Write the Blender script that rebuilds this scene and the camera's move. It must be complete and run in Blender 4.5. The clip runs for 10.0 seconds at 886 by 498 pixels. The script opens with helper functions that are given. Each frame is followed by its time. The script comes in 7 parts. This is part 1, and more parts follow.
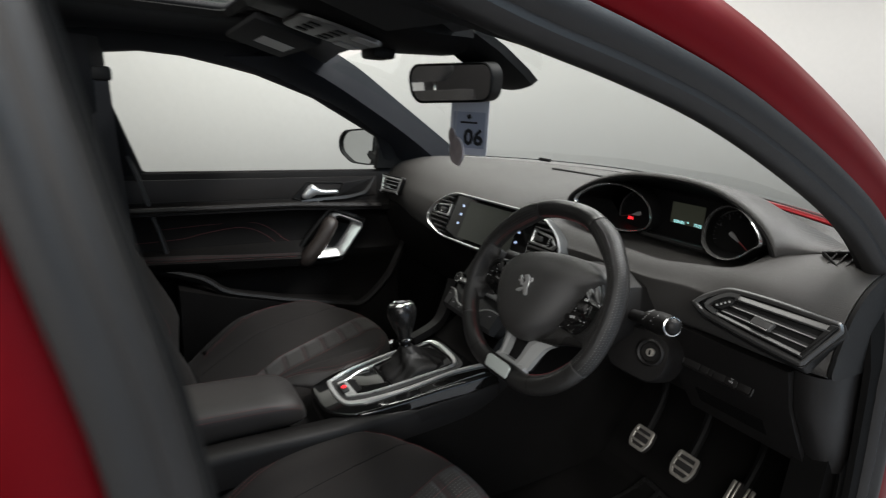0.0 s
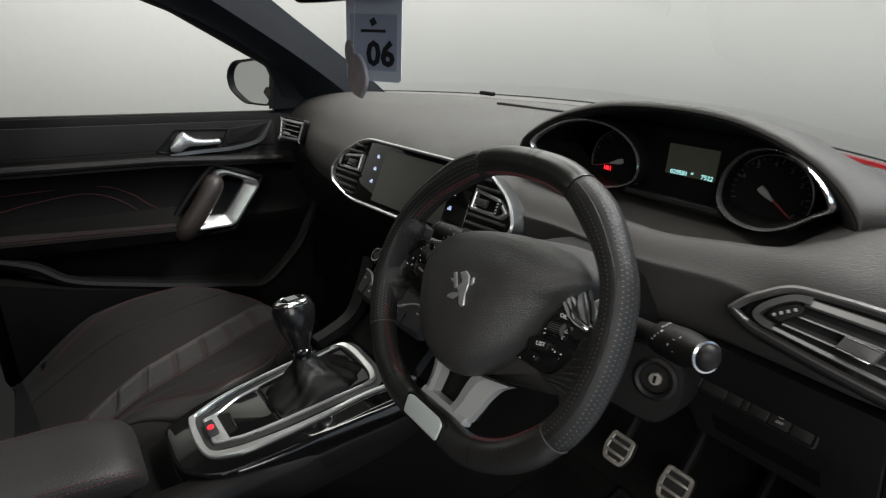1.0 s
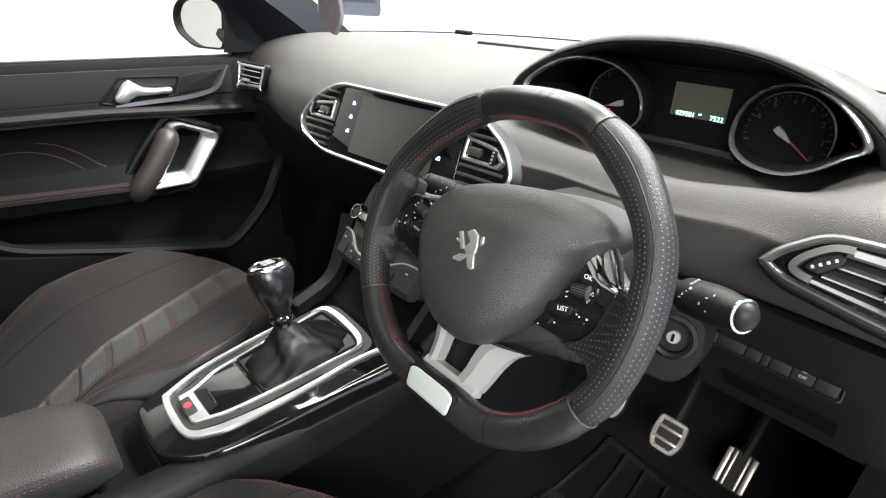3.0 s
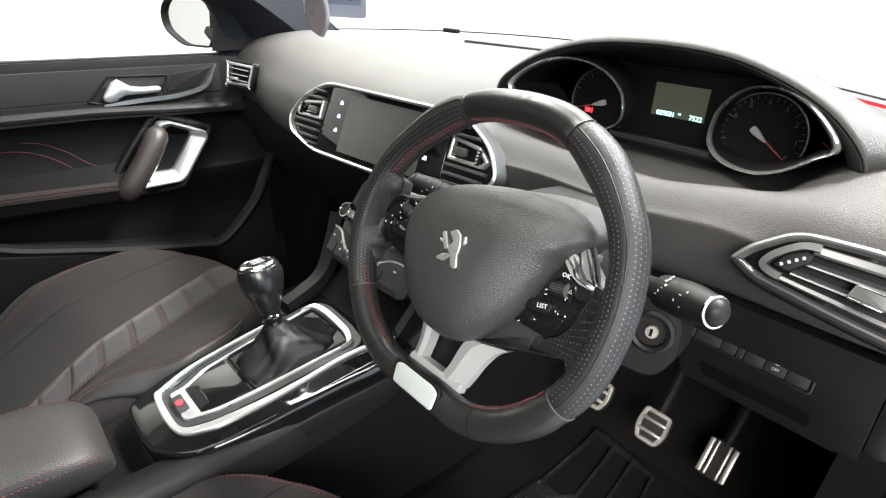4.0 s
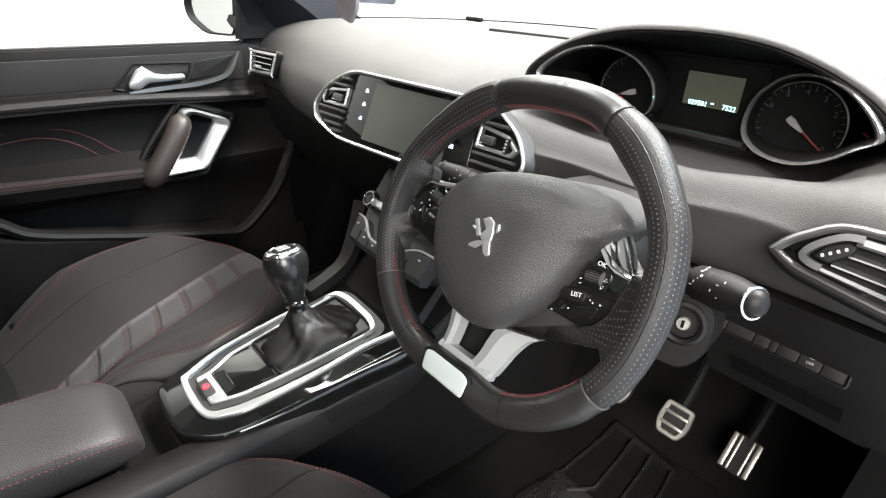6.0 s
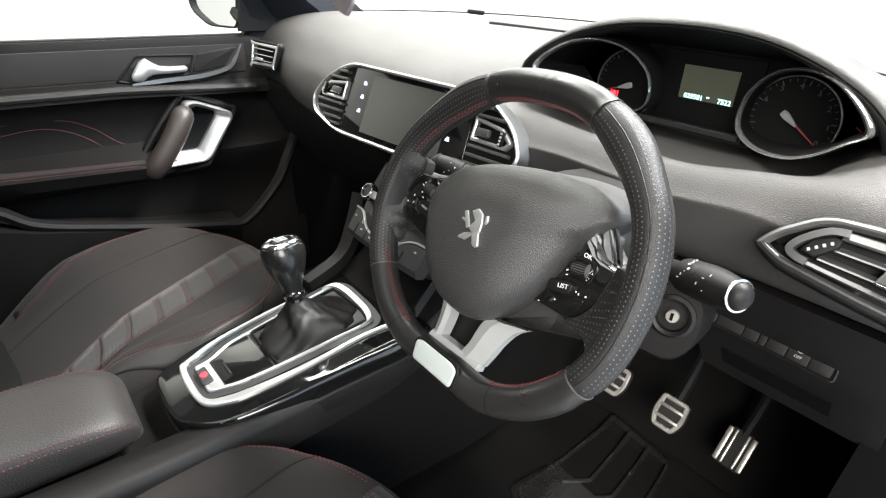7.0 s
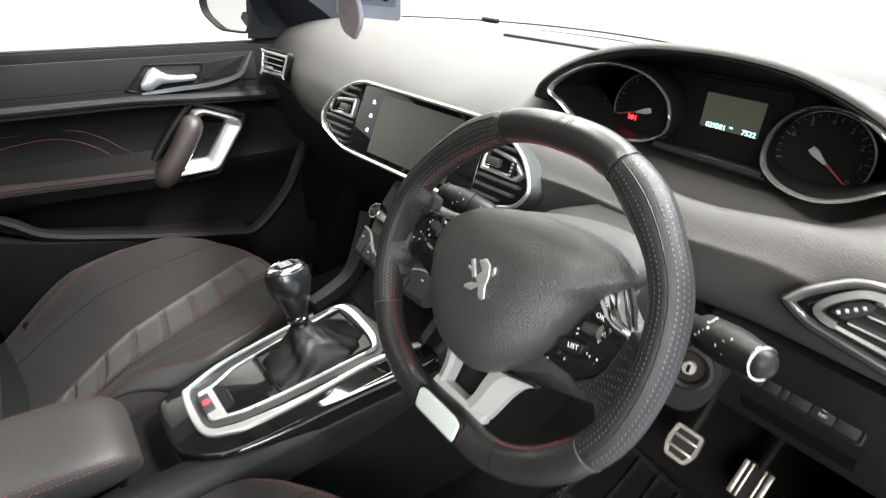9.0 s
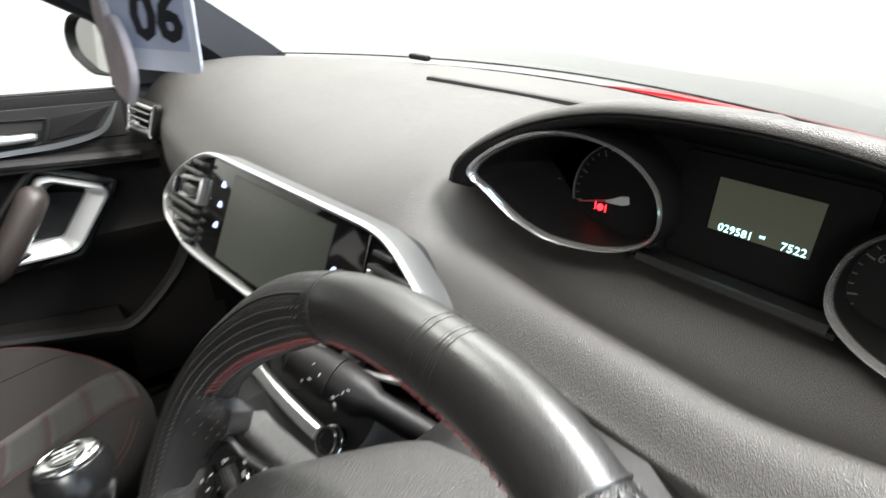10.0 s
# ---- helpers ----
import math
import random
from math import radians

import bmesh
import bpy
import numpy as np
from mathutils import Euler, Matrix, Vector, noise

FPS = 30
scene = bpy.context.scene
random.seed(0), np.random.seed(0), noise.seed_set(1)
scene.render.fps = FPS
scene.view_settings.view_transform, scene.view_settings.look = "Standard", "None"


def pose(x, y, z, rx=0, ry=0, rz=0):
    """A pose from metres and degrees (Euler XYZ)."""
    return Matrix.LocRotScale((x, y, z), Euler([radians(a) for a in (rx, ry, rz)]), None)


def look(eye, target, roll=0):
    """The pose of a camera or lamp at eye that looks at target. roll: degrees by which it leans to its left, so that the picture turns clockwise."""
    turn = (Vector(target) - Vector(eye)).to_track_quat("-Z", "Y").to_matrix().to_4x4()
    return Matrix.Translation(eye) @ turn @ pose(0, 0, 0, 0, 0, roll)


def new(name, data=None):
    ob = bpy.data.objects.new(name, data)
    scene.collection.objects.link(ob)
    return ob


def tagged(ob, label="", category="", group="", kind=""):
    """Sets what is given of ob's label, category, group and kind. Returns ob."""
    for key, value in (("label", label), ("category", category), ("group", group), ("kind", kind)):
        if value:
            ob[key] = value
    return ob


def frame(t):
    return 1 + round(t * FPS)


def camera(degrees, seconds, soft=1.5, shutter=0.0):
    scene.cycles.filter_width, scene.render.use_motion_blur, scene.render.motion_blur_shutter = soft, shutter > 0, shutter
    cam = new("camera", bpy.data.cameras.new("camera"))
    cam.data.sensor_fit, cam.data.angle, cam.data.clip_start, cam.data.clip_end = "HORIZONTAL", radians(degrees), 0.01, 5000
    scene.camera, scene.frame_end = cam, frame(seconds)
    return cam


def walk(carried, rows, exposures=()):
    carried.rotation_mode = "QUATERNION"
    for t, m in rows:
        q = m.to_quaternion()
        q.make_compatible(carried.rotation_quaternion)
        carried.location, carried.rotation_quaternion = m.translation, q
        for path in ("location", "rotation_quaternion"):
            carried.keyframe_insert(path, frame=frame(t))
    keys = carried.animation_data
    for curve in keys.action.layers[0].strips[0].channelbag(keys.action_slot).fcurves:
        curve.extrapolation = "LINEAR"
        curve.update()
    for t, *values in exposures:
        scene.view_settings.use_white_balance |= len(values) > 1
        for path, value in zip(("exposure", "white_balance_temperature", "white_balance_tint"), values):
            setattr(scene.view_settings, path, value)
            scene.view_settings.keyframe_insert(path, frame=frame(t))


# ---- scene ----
cam = camera(78.9, 10.0, soft=1.2, shutter=0.3)
PATH = [
    (0, (1.029, -0.558, 1.132), (-0.627, 0.438, 0.618), 3.1),
    (0.2, (0.983, -0.469, 1.136), (-0.638, 0.559, 0.576), 2.3),
    (0.5, (0.913, -0.408, 1.116), (-0.664, 0.666, 0.518), 2.8),
    (1, (0.76, -0.322, 1.079), (-0.733, 0.814, 0.386), 2.6),
    (1.5, (0.68, -0.314, 1.06), (-0.747, 0.875, 0.319), 2.4),
    (2, (0.664, -0.314, 1.046), (-0.725, 0.877, 0.238), 2.4),
    (2.5, (0.672, -0.316, 1.054), (-0.696, 0.874, 0.211), 2.4),
    (3.8, (0.709, -0.31, 1.07), (-0.62, 0.905, 0.2), 2.4),
    (4, (0.703, -0.315, 1.072), (-0.624, 0.9, 0.198), 2.4),
    (4.5, (0.69, -0.304, 1.071), (-0.642, 0.903, 0.194), 2.4),
    (5, (0.686, -0.32, 1.067), (-0.649, 0.875, 0.179), 2.5),
    (5.5, (0.689, -0.332, 1.066), (-0.652, 0.853, 0.173), 2.5),
    (7, (0.706, -0.321, 1.067), (-0.647, 0.828, 0.145), 2.6),
    (7.5, (0.73, -0.339, 1.093), (-0.625, 0.802, 0.164), 2.6),
    (8, (0.749, -0.354, 1.099), (-0.606, 0.776, 0.158), 2.6),
    (8.5, (0.757, -0.37, 1.124), (-0.598, 0.749, 0.169), 2.6),
    (9, (0.674, -0.288, 1.103), (-0.697, 0.814, 0.151), 2.7),
    (9.2, (0.65, -0.239, 1.127), (-0.729, 0.844, 0.165), 2.6),
    (9.5, (0.604, -0.168, 1.11), (-0.789, 0.924, 0.179), 2.9),
    (9.7, (0.545, -0.09, 1.104), (-0.851, 0.993, 0.167), 2.1),
    (10, (0.496, -0.024, 1.092), (-0.858, 1.165, 0.226), 1.9),
]
EXPOSURES = [(0, -0.55), (0.6, -0.63), (1.0, -0.6), (1.6, -0.35), (2.1, 0.52), (2.7, 0.95), (4.0, 1.25), (9.0, 1.25), (10, 1.02)]
walk(cam, [(t, look(eye, target, roll)) for t, eye, target, roll in PATH], EXPOSURES)

# ---- light: a photo studio with white walls and added soft panels, all unseen ----
world = bpy.data.worlds.new("studio_world")
scene.world = world
world.use_nodes = True
world.node_tree.nodes["Background"].inputs[0].default_value = (0.82, 0.9, 1.0, 1)
world.node_tree.nodes["Background"].inputs[1].default_value = 0.1


def soft_panel(x, y, z, sx, sy, watts, colour, target=None):
    lamp = bpy.data.lights.new("soft_panel", "AREA")
    lamp.shape, lamp.size, lamp.size_y, lamp.energy, lamp.color = "RECTANGLE", sx, sy, watts, colour
    ob = new("soft_panel", lamp)
    ob.matrix_world = look((x, y, z), target or (x, y + 0.001, 0))
    return tagged(ob, "unseen soft light panel added to the studio", "light", kind="structure")


soft_panel(-1.6, 2.4, 3.3, 2.6, 2.0, 150, (1.0, 0.985, 0.95))
# added lamp, unseen, aimed at the west wall to brighten it
soft_panel(-2.3, 0.0, 3.25, 0.8, 5.0, 175, (1.0, 0.975, 0.92), (-3.7, 0.001, 0.7))
soft_panel(0.95, 1.62, 3.3, 1.1, 0.55, 208, (1.0, 0.985, 0.96))
soft_panel(2.6, 1.9, 3.3, 1.2, 2.2, 105, (0.62, 0.82, 1.0))
# added fill above the roof glass for the seats and wheel hub, unseen
soft_panel(0.1, -1.1, 3.3, 2.6, 2.4, 46, (1.0, 0.965, 0.92))
# added fill through the open doorway for hub and dash front, no known source
soft_panel(3.2, -2.5, 2.65, 3.4, 1.6, 185, (1.0, 0.975, 0.94), (0.3, 0.1, 0.85))


# ---- mesh helpers ----
def smooth_all(bm):
    for f in bm.faces:
        f.smooth = True


def to_object(name, bm, material, smooth=True, sharp=35):
    bmesh.ops.recalc_face_normals(bm, faces=bm.faces)
    if smooth:
        smooth_all(bm)
        lim = radians(sharp)
        for e in bm.edges:
            if len(e.link_faces) == 2 and e.calc_face_angle(0) > lim:
                e.smooth = False
    me = bpy.data.meshes.new(name)
    bm.to_mesh(me)
    bm.free()
    me.materials.append(material)
    return new(name, me)


def part(name, bm, material, parent, label="", smooth=True, sharp=35):
    ob = to_object(name, bm, material, smooth, sharp)
    ob.parent = parent
    if parent.type == "EMPTY":
        ob.matrix_parent_inverse = parent.matrix_basis.inverted()
    if label:
        ob["label"] = label
    return ob


def thing(name, label, category, base=(0, 0, 0), group="", kind=""):
    ob = new(name)
    ob.empty_display_size = 0.02
    ob.matrix_basis = Matrix.Translation(base)
    return tagged(ob, label, category, group, kind)


def joined(*bms):
    """One bmesh out of several."""
    out = bms[0]
    for b in bms[1:]:
        me = bpy.data.meshes.new("t")
        b.to_mesh(me)
        b.free()
        out.from_mesh(me)
        bpy.data.meshes.remove(me)
    return out


def moved(bm, m):
    bmesh.ops.transform(bm, matrix=m, verts=bm.verts)
    return bm


def spline(pts, n, closed=False):
    """n points along a smooth curve through pts."""
    p = [np.array(q, float) for q in pts]
    k = len(p)
    out = []
    for i in range(n):
        s = i / n * k if closed else i / (n - 1) * (k - 1)
        a = int(s) if closed else min(int(s), k - 2)
        u = s - a
        if closed:
            q = [p[(a + d) % k] for d in (-1, 0, 1, 2)]
        else:
            q = [p[max(a - 1, 0)], p[a], p[a + 1], p[min(a + 2, k - 1)]]
        out.append(0.5 * (2 * q[1] + (q[2] - q[0]) * u + (2 * q[0] - 5 * q[1] + 4 * q[2] - q[3]) * u * u + (3 * q[1] - q[0] - 3 * q[2] + q[3]) * u ** 3))
    return out


def loft(rings, ring_closed=True, caps=True, path_closed=False):
    """A skin over rings of equally many points."""
    bm = bmesh.new()
    vs = [[bm.verts.new(tuple(p)) for p in r] for r in rings]
    n = len(rings[0])
    m = len(vs)
    for i in range(m if path_closed else m - 1):
        a, b = vs[i], vs[(i + 1) % m]
        for j in range(n if ring_closed else n - 1):
            k = (j + 1) % n
            try:
                bm.faces.new((a[j], a[k], b[k], b[j]))
            except ValueError:
                pass
    if caps and ring_closed and not path_closed:
        bm.faces.new(vs[0])
        bm.faces.new(vs[-1])
    return bm


def sweep(path, profile, up=(0, 0, 1), closed=False, scales=None):
    """A profile of (side, up) points carried along a path."""
    path = [np.array(p, float) for p in path]
    n = len(path)
    rings = []
    up = np.array(up, float)
    for i, p in enumerate(path):
        a = path[(i - 1) % n] if closed or i else path[0]
        b = path[(i + 1) % n] if closed or i < n - 1 else path[-1]
        t = b - a
        t /= np.linalg.norm(t) + 1e-12
        s = np.cross(t, up)
        s /= np.linalg.norm(s) + 1e-9
        w = np.cross(s, t)
        k = scales[i] if scales else 1
        rings.append([p + s * q[0] * k + w * q[1] * k for q in profile])
    return loft(rings, path_closed=closed)


def dashed(path, r, n=5, dash=0.0042, gap=0.0022):
    """A row of single stitches along a path."""
    p = np.array([np.array(q, float) for q in path])
    seg = np.linalg.norm(np.diff(p, axis=0), axis=1)
    s = np.concatenate(([0], np.cumsum(seg)))
    bm = bmesh.new()
    at = 0.0
    while at + dash < s[-1]:
        a, b = (np.array([np.interp(q, s, p[:, c]) for c in range(3)]) for q in (at, at + dash))
        t = (b - a) / (np.linalg.norm(b - a) + 1e-9)
        w = np.cross(t, (0.31, 0.17, 0.94))
        w /= np.linalg.norm(w)
        v = np.cross(w, t)
        m = (a + b) / 2
        ring = [m + r * (w * math.cos(k * math.pi / 2) + v * math.sin(k * math.pi / 2)) for k in range(4)]
        va, vb = bm.verts.new(tuple(a)), bm.verts.new(tuple(b))
        vr = [bm.verts.new(tuple(q)) for q in ring]
        for k in range(4):
            bm.faces.new((va, vr[k], vr[(k + 1) % 4]))
            bm.faces.new((vb, vr[(k + 1) % 4], vr[k]))
        at += dash + gap
    return bm


def circle(r, n=10, ry=None):
    return [(r * math.cos(2 * math.pi * i / n), (ry or r) * math.sin(2 * math.pi * i / n)) for i in range(n)]


def tube(path, r, n=10, up=(0.03, 0.02, 1), closed=False, scales=None):
    return sweep(path, circle(r, n), up, closed, scales)


def round_poly(pts, r, seg=5):
    """A polygon with rounded corners; r is one radius or one for each corner."""
    out = []
    n = len(pts)
    for i in range(n):
        p, a, b = (np.array(pts[k % n], float) for k in (i, i - 1, i + 1))
        rr = r[i] if isinstance(r, (list, tuple)) else r
        da, db = a - p, b - p
        la, lb = np.linalg.norm(da), np.linalg.norm(db)
        k = min(rr, la * 0.48, lb * 0.48)
        s, e = p + da / la * k, p + db / lb * k
        for j in range(seg + 1):
            u = j / seg
            out.append((1 - u) ** 2 * s + 2 * u * (1 - u) * p + u * u * e)
    return out


def shrunk(pts, d):
    """The outline moved inwards by d (a mean offset towards the inside)."""
    n = len(pts)
    p = [np.array(q, float) for q in pts]
    area = sum(p[i][0] * p[(i + 1) % n][1] - p[(i + 1) % n][0] * p[i][1] for i in range(n))
    sgn = 1 if area > 0 else -1
    out = []
    for i in range(n):
        t = p[(i + 1) % n] - p[i - 1]
        t /= np.linalg.norm(t) + 1e-9
        out.append(p[i] + sgn * d * np.array((-t[1], t[0])))
    return out


def plate(outline, depth, m=None, bevel=0.0):
    """A slab: the outline in x, y from z = 0 to depth, its upper edge rounded by bevel."""
    if bevel:
        rings = [[(x, y, 0) for x, y in outline], [(x, y, depth - bevel) for x, y in outline]]
        for a in (35, 65, 90):
            d = bevel * (1 - math.cos(radians(a)))
            z = depth - bevel + bevel * math.sin(radians(a))
            rings.append([(x, y, z) for x, y in shrunk(outline, d)])
    else:
        rings = [[(x, y, 0) for x, y in outline], [(x, y, depth) for x, y in outline]]
    bm = loft(rings)
    return moved(bm, m) if m else bm


def frame_ring(outline, width, depth, m=None, bevel=0.0015):
    """A closed frame of that width along the outline, rounded on top."""
    b = bevel
    prof = [(0, 0), (0, depth - b), (b, depth), (width - b, depth), (width, depth - b), (width, 0)]
    rings = []
    for d, z in prof:
        rings.append([(x, y, z) for x, y in (shrunk(outline, d) if d else outline)])
    bm = loft(rings, caps=False, path_closed=True)
    return moved(bm, m) if m else bm


def box(cx, cy, cz, sx, sy, sz, bevel=0.004, rot=None, seg=2):
    bm = bmesh.new()
    bmesh.ops.create_cube(bm, size=1)
    bmesh.ops.scale(bm, vec=(sx, sy, sz), verts=bm.verts)
    if bevel:
        bmesh.ops.bevel(bm, geom=bm.edges[:], offset=min(bevel, 0.48 * min(sx, sy, sz)), segments=seg, profile=0.5, affect="EDGES")
    return moved(bm, Matrix.Translation((cx, cy, cz)) @ (rot.to_4x4() if rot else Matrix()))


def turned(profile, m, n=24):
    """A body of revolution about z: profile of (radius, z)."""
    rings = [[(r * math.cos(2 * math.pi * i / n), r * math.sin(2 * math.pi * i / n), z) for i in range(n)] for r, z in profile]
    return moved(loft(rings), m)


def axes(o, x, y, z):
    """A matrix with those axes at o."""
    return Matrix(((x[0], y[0], z[0], o[0]), (x[1], y[1], z[1], o[1]), (x[2], y[2], z[2], o[2]), (0, 0, 0, 1)))


def facing(o, n, right=(1, 0, 0)):
    """A matrix at o whose z is n and whose x lies near right."""
    z = Vector(n).normalized()
    y = z.cross(Vector(right)).normalized()
    return axes(o, y.cross(z), y, z)


def letters(text, size, m, material, parent, name="lettering", depth=0.0003, align="CENTER", bold=0.0):
    cu = bpy.data.curves.new("t", "FONT")
    cu.body, cu.size, cu.extrude, cu.align_x, cu.align_y, cu.resolution_u = text, size, depth, align, "CENTER", 2
    cu.offset = bold
    ob = bpy.data.objects.new("t", cu)
    scene.collection.objects.link(ob)
    bpy.context.view_layer.update()
    me = bpy.data.meshes.new_from_object(ob.evaluated_get(bpy.context.evaluated_depsgraph_get()))
    bpy.data.objects.remove(ob)
    me.transform(m)
    me.materials.clear()
    me.materials.append(material)
    out = new(name, me)
    out.parent = parent
    if parent.type == "EMPTY":
        out.matrix_parent_inverse = parent.matrix_basis.inverted()
    return out


# ---- materials ----
def material(name, base, rough=0.5, metal=0.0, grain=0.0, grain_scale=900.0, vary=0.12, vary_scale=9.0, wear=0.08, coat=0.0,
             spec=0.5, kind="noise", emit=None, sheen=0.0):
    """A procedural surface: base colour varied at two scales, roughness wear and a fine relief."""
    m = bpy.data.materials.new(name)
    m.use_nodes = True
    nt = m.node_tree
    b = nt.nodes["Principled BSDF"]
    b.inputs["Metallic"].default_value = metal
    b.inputs["Coat Weight"].default_value = coat
    b.inputs["Coat Roughness"].default_value = 0.04
    b.inputs["Specular IOR Level"].default_value = spec
    if sheen:
        b.inputs["Sheen Weight"].default_value = sheen
    co = nt.nodes.new("ShaderNodeTexCoord")
    big = nt.nodes.new("ShaderNodeTexNoise")
    big.inputs["Scale"].default_value = vary_scale
    big.inputs["Detail"].default_value = 5
    fine = nt.nodes.new("ShaderNodeTexNoise")
    fine.inputs["Scale"].default_value = vary_scale * 40
    fine.inputs["Detail"].default_value = 2
    mix = nt.nodes.new("ShaderNodeMath")
    mix.operation = "MULTIPLY_ADD"
    mix.inputs[1].default_value = 0.6
    half = nt.nodes.new("ShaderNodeMath")
    half.operation = "MULTIPLY"
    half.inputs[1].default_value = 0.4
    ramp = nt.nodes.new("ShaderNodeMapRange")
    ramp.inputs["From Min"].default_value, ramp.inputs["From Max"].default_value = 0.3, 0.7
    ramp.inputs["To Min"].default_value, ramp.inputs["To Max"].default_value = 1 - vary, 1 + vary
    col = nt.nodes.new("ShaderNodeVectorMath")
    col.operation = "SCALE"
    col.inputs[0].default_value = base
    rr = nt.nodes.new("ShaderNodeMapRange")
    rr.inputs["From Min"].default_value, rr.inputs["From Max"].default_value = 0.3, 0.7
    rr.inputs["To Min"].default_value, rr.inputs["To Max"].default_value = max(rough - wear, 0.02), min(rough + wear, 1)
    L = nt.links.new
    for n in (big, fine):
        L(co.outputs["Object"], n.inputs["Vector"])
    L(fine.outputs["Fac"], half.inputs[0])
    L(big.outputs["Fac"], mix.inputs[0])
    L(half.outputs[0], mix.inputs[2])
    L(mix.outputs[0], ramp.inputs["Value"])
    L(ramp.outputs[0], col.inputs["Scale"])
    L(col.outputs["Vector"], b.inputs["Base Color"])
    L(mix.outputs[0], rr.inputs["Value"])
    L(rr.outputs[0], b.inputs["Roughness"])
    if not vary and not wear:
        nt.links.remove(b.inputs["Base Color"].links[0])
        nt.links.remove(b.inputs["Roughness"].links[0])
        b.inputs["Base Color"].default_value = (*base, 1)
        b.inputs["Roughness"].default_value = rough
    if grain:
        if kind == "leather":
            g = nt.nodes.new("ShaderNodeTexVoronoi")
            g.feature = "F1"
            out = g.outputs["Distance"]
        elif kind == "weave":
            g = nt.nodes.new("ShaderNodeTexWave")
            g.bands_direction = "DIAGONAL"
            g.inputs["Distortion"].default_value = 1.5
            out = g.outputs["Fac"]
        else:
            g = nt.nodes.new("ShaderNodeTexNoise")
            g.inputs["Detail"].default_value = 3
            out = g.outputs["Fac"]
        g.inputs["Scale"].default_value = grain_scale
        L(co.outputs["Object"], g.inputs["Vector"])
        bump = nt.nodes.new("ShaderNodeBump")
        bump.inputs["Strength"].default_value = grain
        bump.inputs["Distance"].default_value = 0.0006
        L(out, bump.inputs["Height"])
        L(bump.outputs["Normal"], b.inputs["Normal"])
    if emit:
        b.inputs["Emission Color"].default_value = (*emit[:3], 1)
        b.inputs["Emission Strength"].default_value = emit[3]
    return m


def clear_glass(name, tint=(0.93, 0.97, 0.96)):
    m = bpy.data.materials.new(name)
    m.use_nodes = True
    nt = m.node_tree
    nt.nodes.remove(nt.nodes["Principled BSDF"])
    tr, gl, mx, fr, pw = (nt.nodes.new(k) for k in ("ShaderNodeBsdfTransparent", "ShaderNodeBsdfGlossy", "ShaderNodeMixShader", "ShaderNodeLayerWeight", "ShaderNodeMath"))
    tr.inputs[0].default_value = (*tint, 1)
    gl.inputs["Roughness"].default_value = 0.02
    pw.operation = "POWER"
    pw.inputs[1].default_value = 4.0
    L = nt.links.new
    L(fr.outputs["Facing"], pw.inputs[0])
    L(pw.outputs[0], mx.inputs[0])
    L(tr.outputs[0], mx.inputs[1])
    L(gl.outputs[0], mx.inputs[2])
    L(mx.outputs[0], nt.nodes["Material Output"].inputs[0])
    return m


DASH = material("soft_touch_grey", (0.036, 0.0343, 0.0325), 0.5, spec=0.46, grain=0.7, grain_scale=1050, kind="leather", vary=0.06, vary_scale=4)
# darker than the other blacks: shade of footwell, wells and slots put into colour
SHADE_BLACK = material("shade_black_trim", (0.0045, 0.0044, 0.0043), 0.65, spec=0.05, grain=0.2, grain_scale=900, vary=0.15)
PERFORATION = material("grey_perforation", (0.125, 0.125, 0.122), 0.6, vary=0.1)
DASH_LOW = material("hard_plastic_black", (0.0080, 0.0074, 0.0072), 0.5, spec=0.25, grain=0.3, grain_scale=900, vary=0.12)
BLACK = material("matt_black_plastic", (0.007, 0.007, 0.007), 0.55, spec=0.18, grain=0.2, grain_scale=900, vary=0.15)
MAT_RUBBER = material("ribbed_mat_rubber", (0.012, 0.0117, 0.0114), 0.3, spec=0.7, grain=0.6, grain_scale=320, vary=0.25, wear=0.12)
SEAL = material("grey_flocked_rubber", (0.011, 0.0102, 0.0100), 0.5, spec=0.4, grain=0.3, grain_scale=700, vary=0.15)
RUBBER = material("black_rubber", (0.021, 0.0195, 0.019), 0.7, spec=0.2, grain=0.25, grain_scale=700, vary=0.2)
GLOSS = material("piano_black", (0.006, 0.006, 0.006), 0.06, wear=0.03, coat=0.6, vary=0.1)
LEATHER = material("black_leather", (0.0175, 0.0171, 0.0166), 0.34, spec=0.6, grain=0.1, grain_scale=1400, kind="leather", vary=0.12, vary_scale=16, wear=0.1)
FORK = material("bright_satin_plastic", (0.47, 0.48, 0.475), 0.3, metal=0.35, vary=0, wear=0)
INSERT = material("mint_white_satin", (0.60, 0.655, 0.63), 0.28, metal=0.25, vary=0, wear=0)
GRIP = material("worn_leather", (0.0135, 0.013, 0.0127), 0.42, spec=0.40, grain=0.5, grain_scale=1050, kind="leather", vary=0.2, vary_scale=22, wear=0.13)
COVER = material("grained_airbag_cover", (0.031, 0.0299, 0.029), 0.37, spec=0.8, grain=0.9, grain_scale=950, kind="leather", vary=0.1, wear=0.1)
BEZEL = material("grey_satin_bezel", (0.10, 0.103, 0.103), 0.4, metal=0.7, vary=0, wear=0)
CHROME = material("satin_chrome", (0.74, 0.74, 0.73), 0.17, metal=1.0, vary=0, wear=0)
DARK_SATIN = material("dark_satin_metal", (0.1, 0.1, 0.1), 0.3, metal=0.9, vary=0, wear=0)
SATIN = material("satin_aluminium", (0.66, 0.665, 0.66), 0.28, metal=0.75, vary=0, wear=0)
STEEL = material("brushed_steel", (0.55, 0.52, 0.47), 0.36, metal=0.8, vary=0.25, vary_scale=40, wear=0.1)
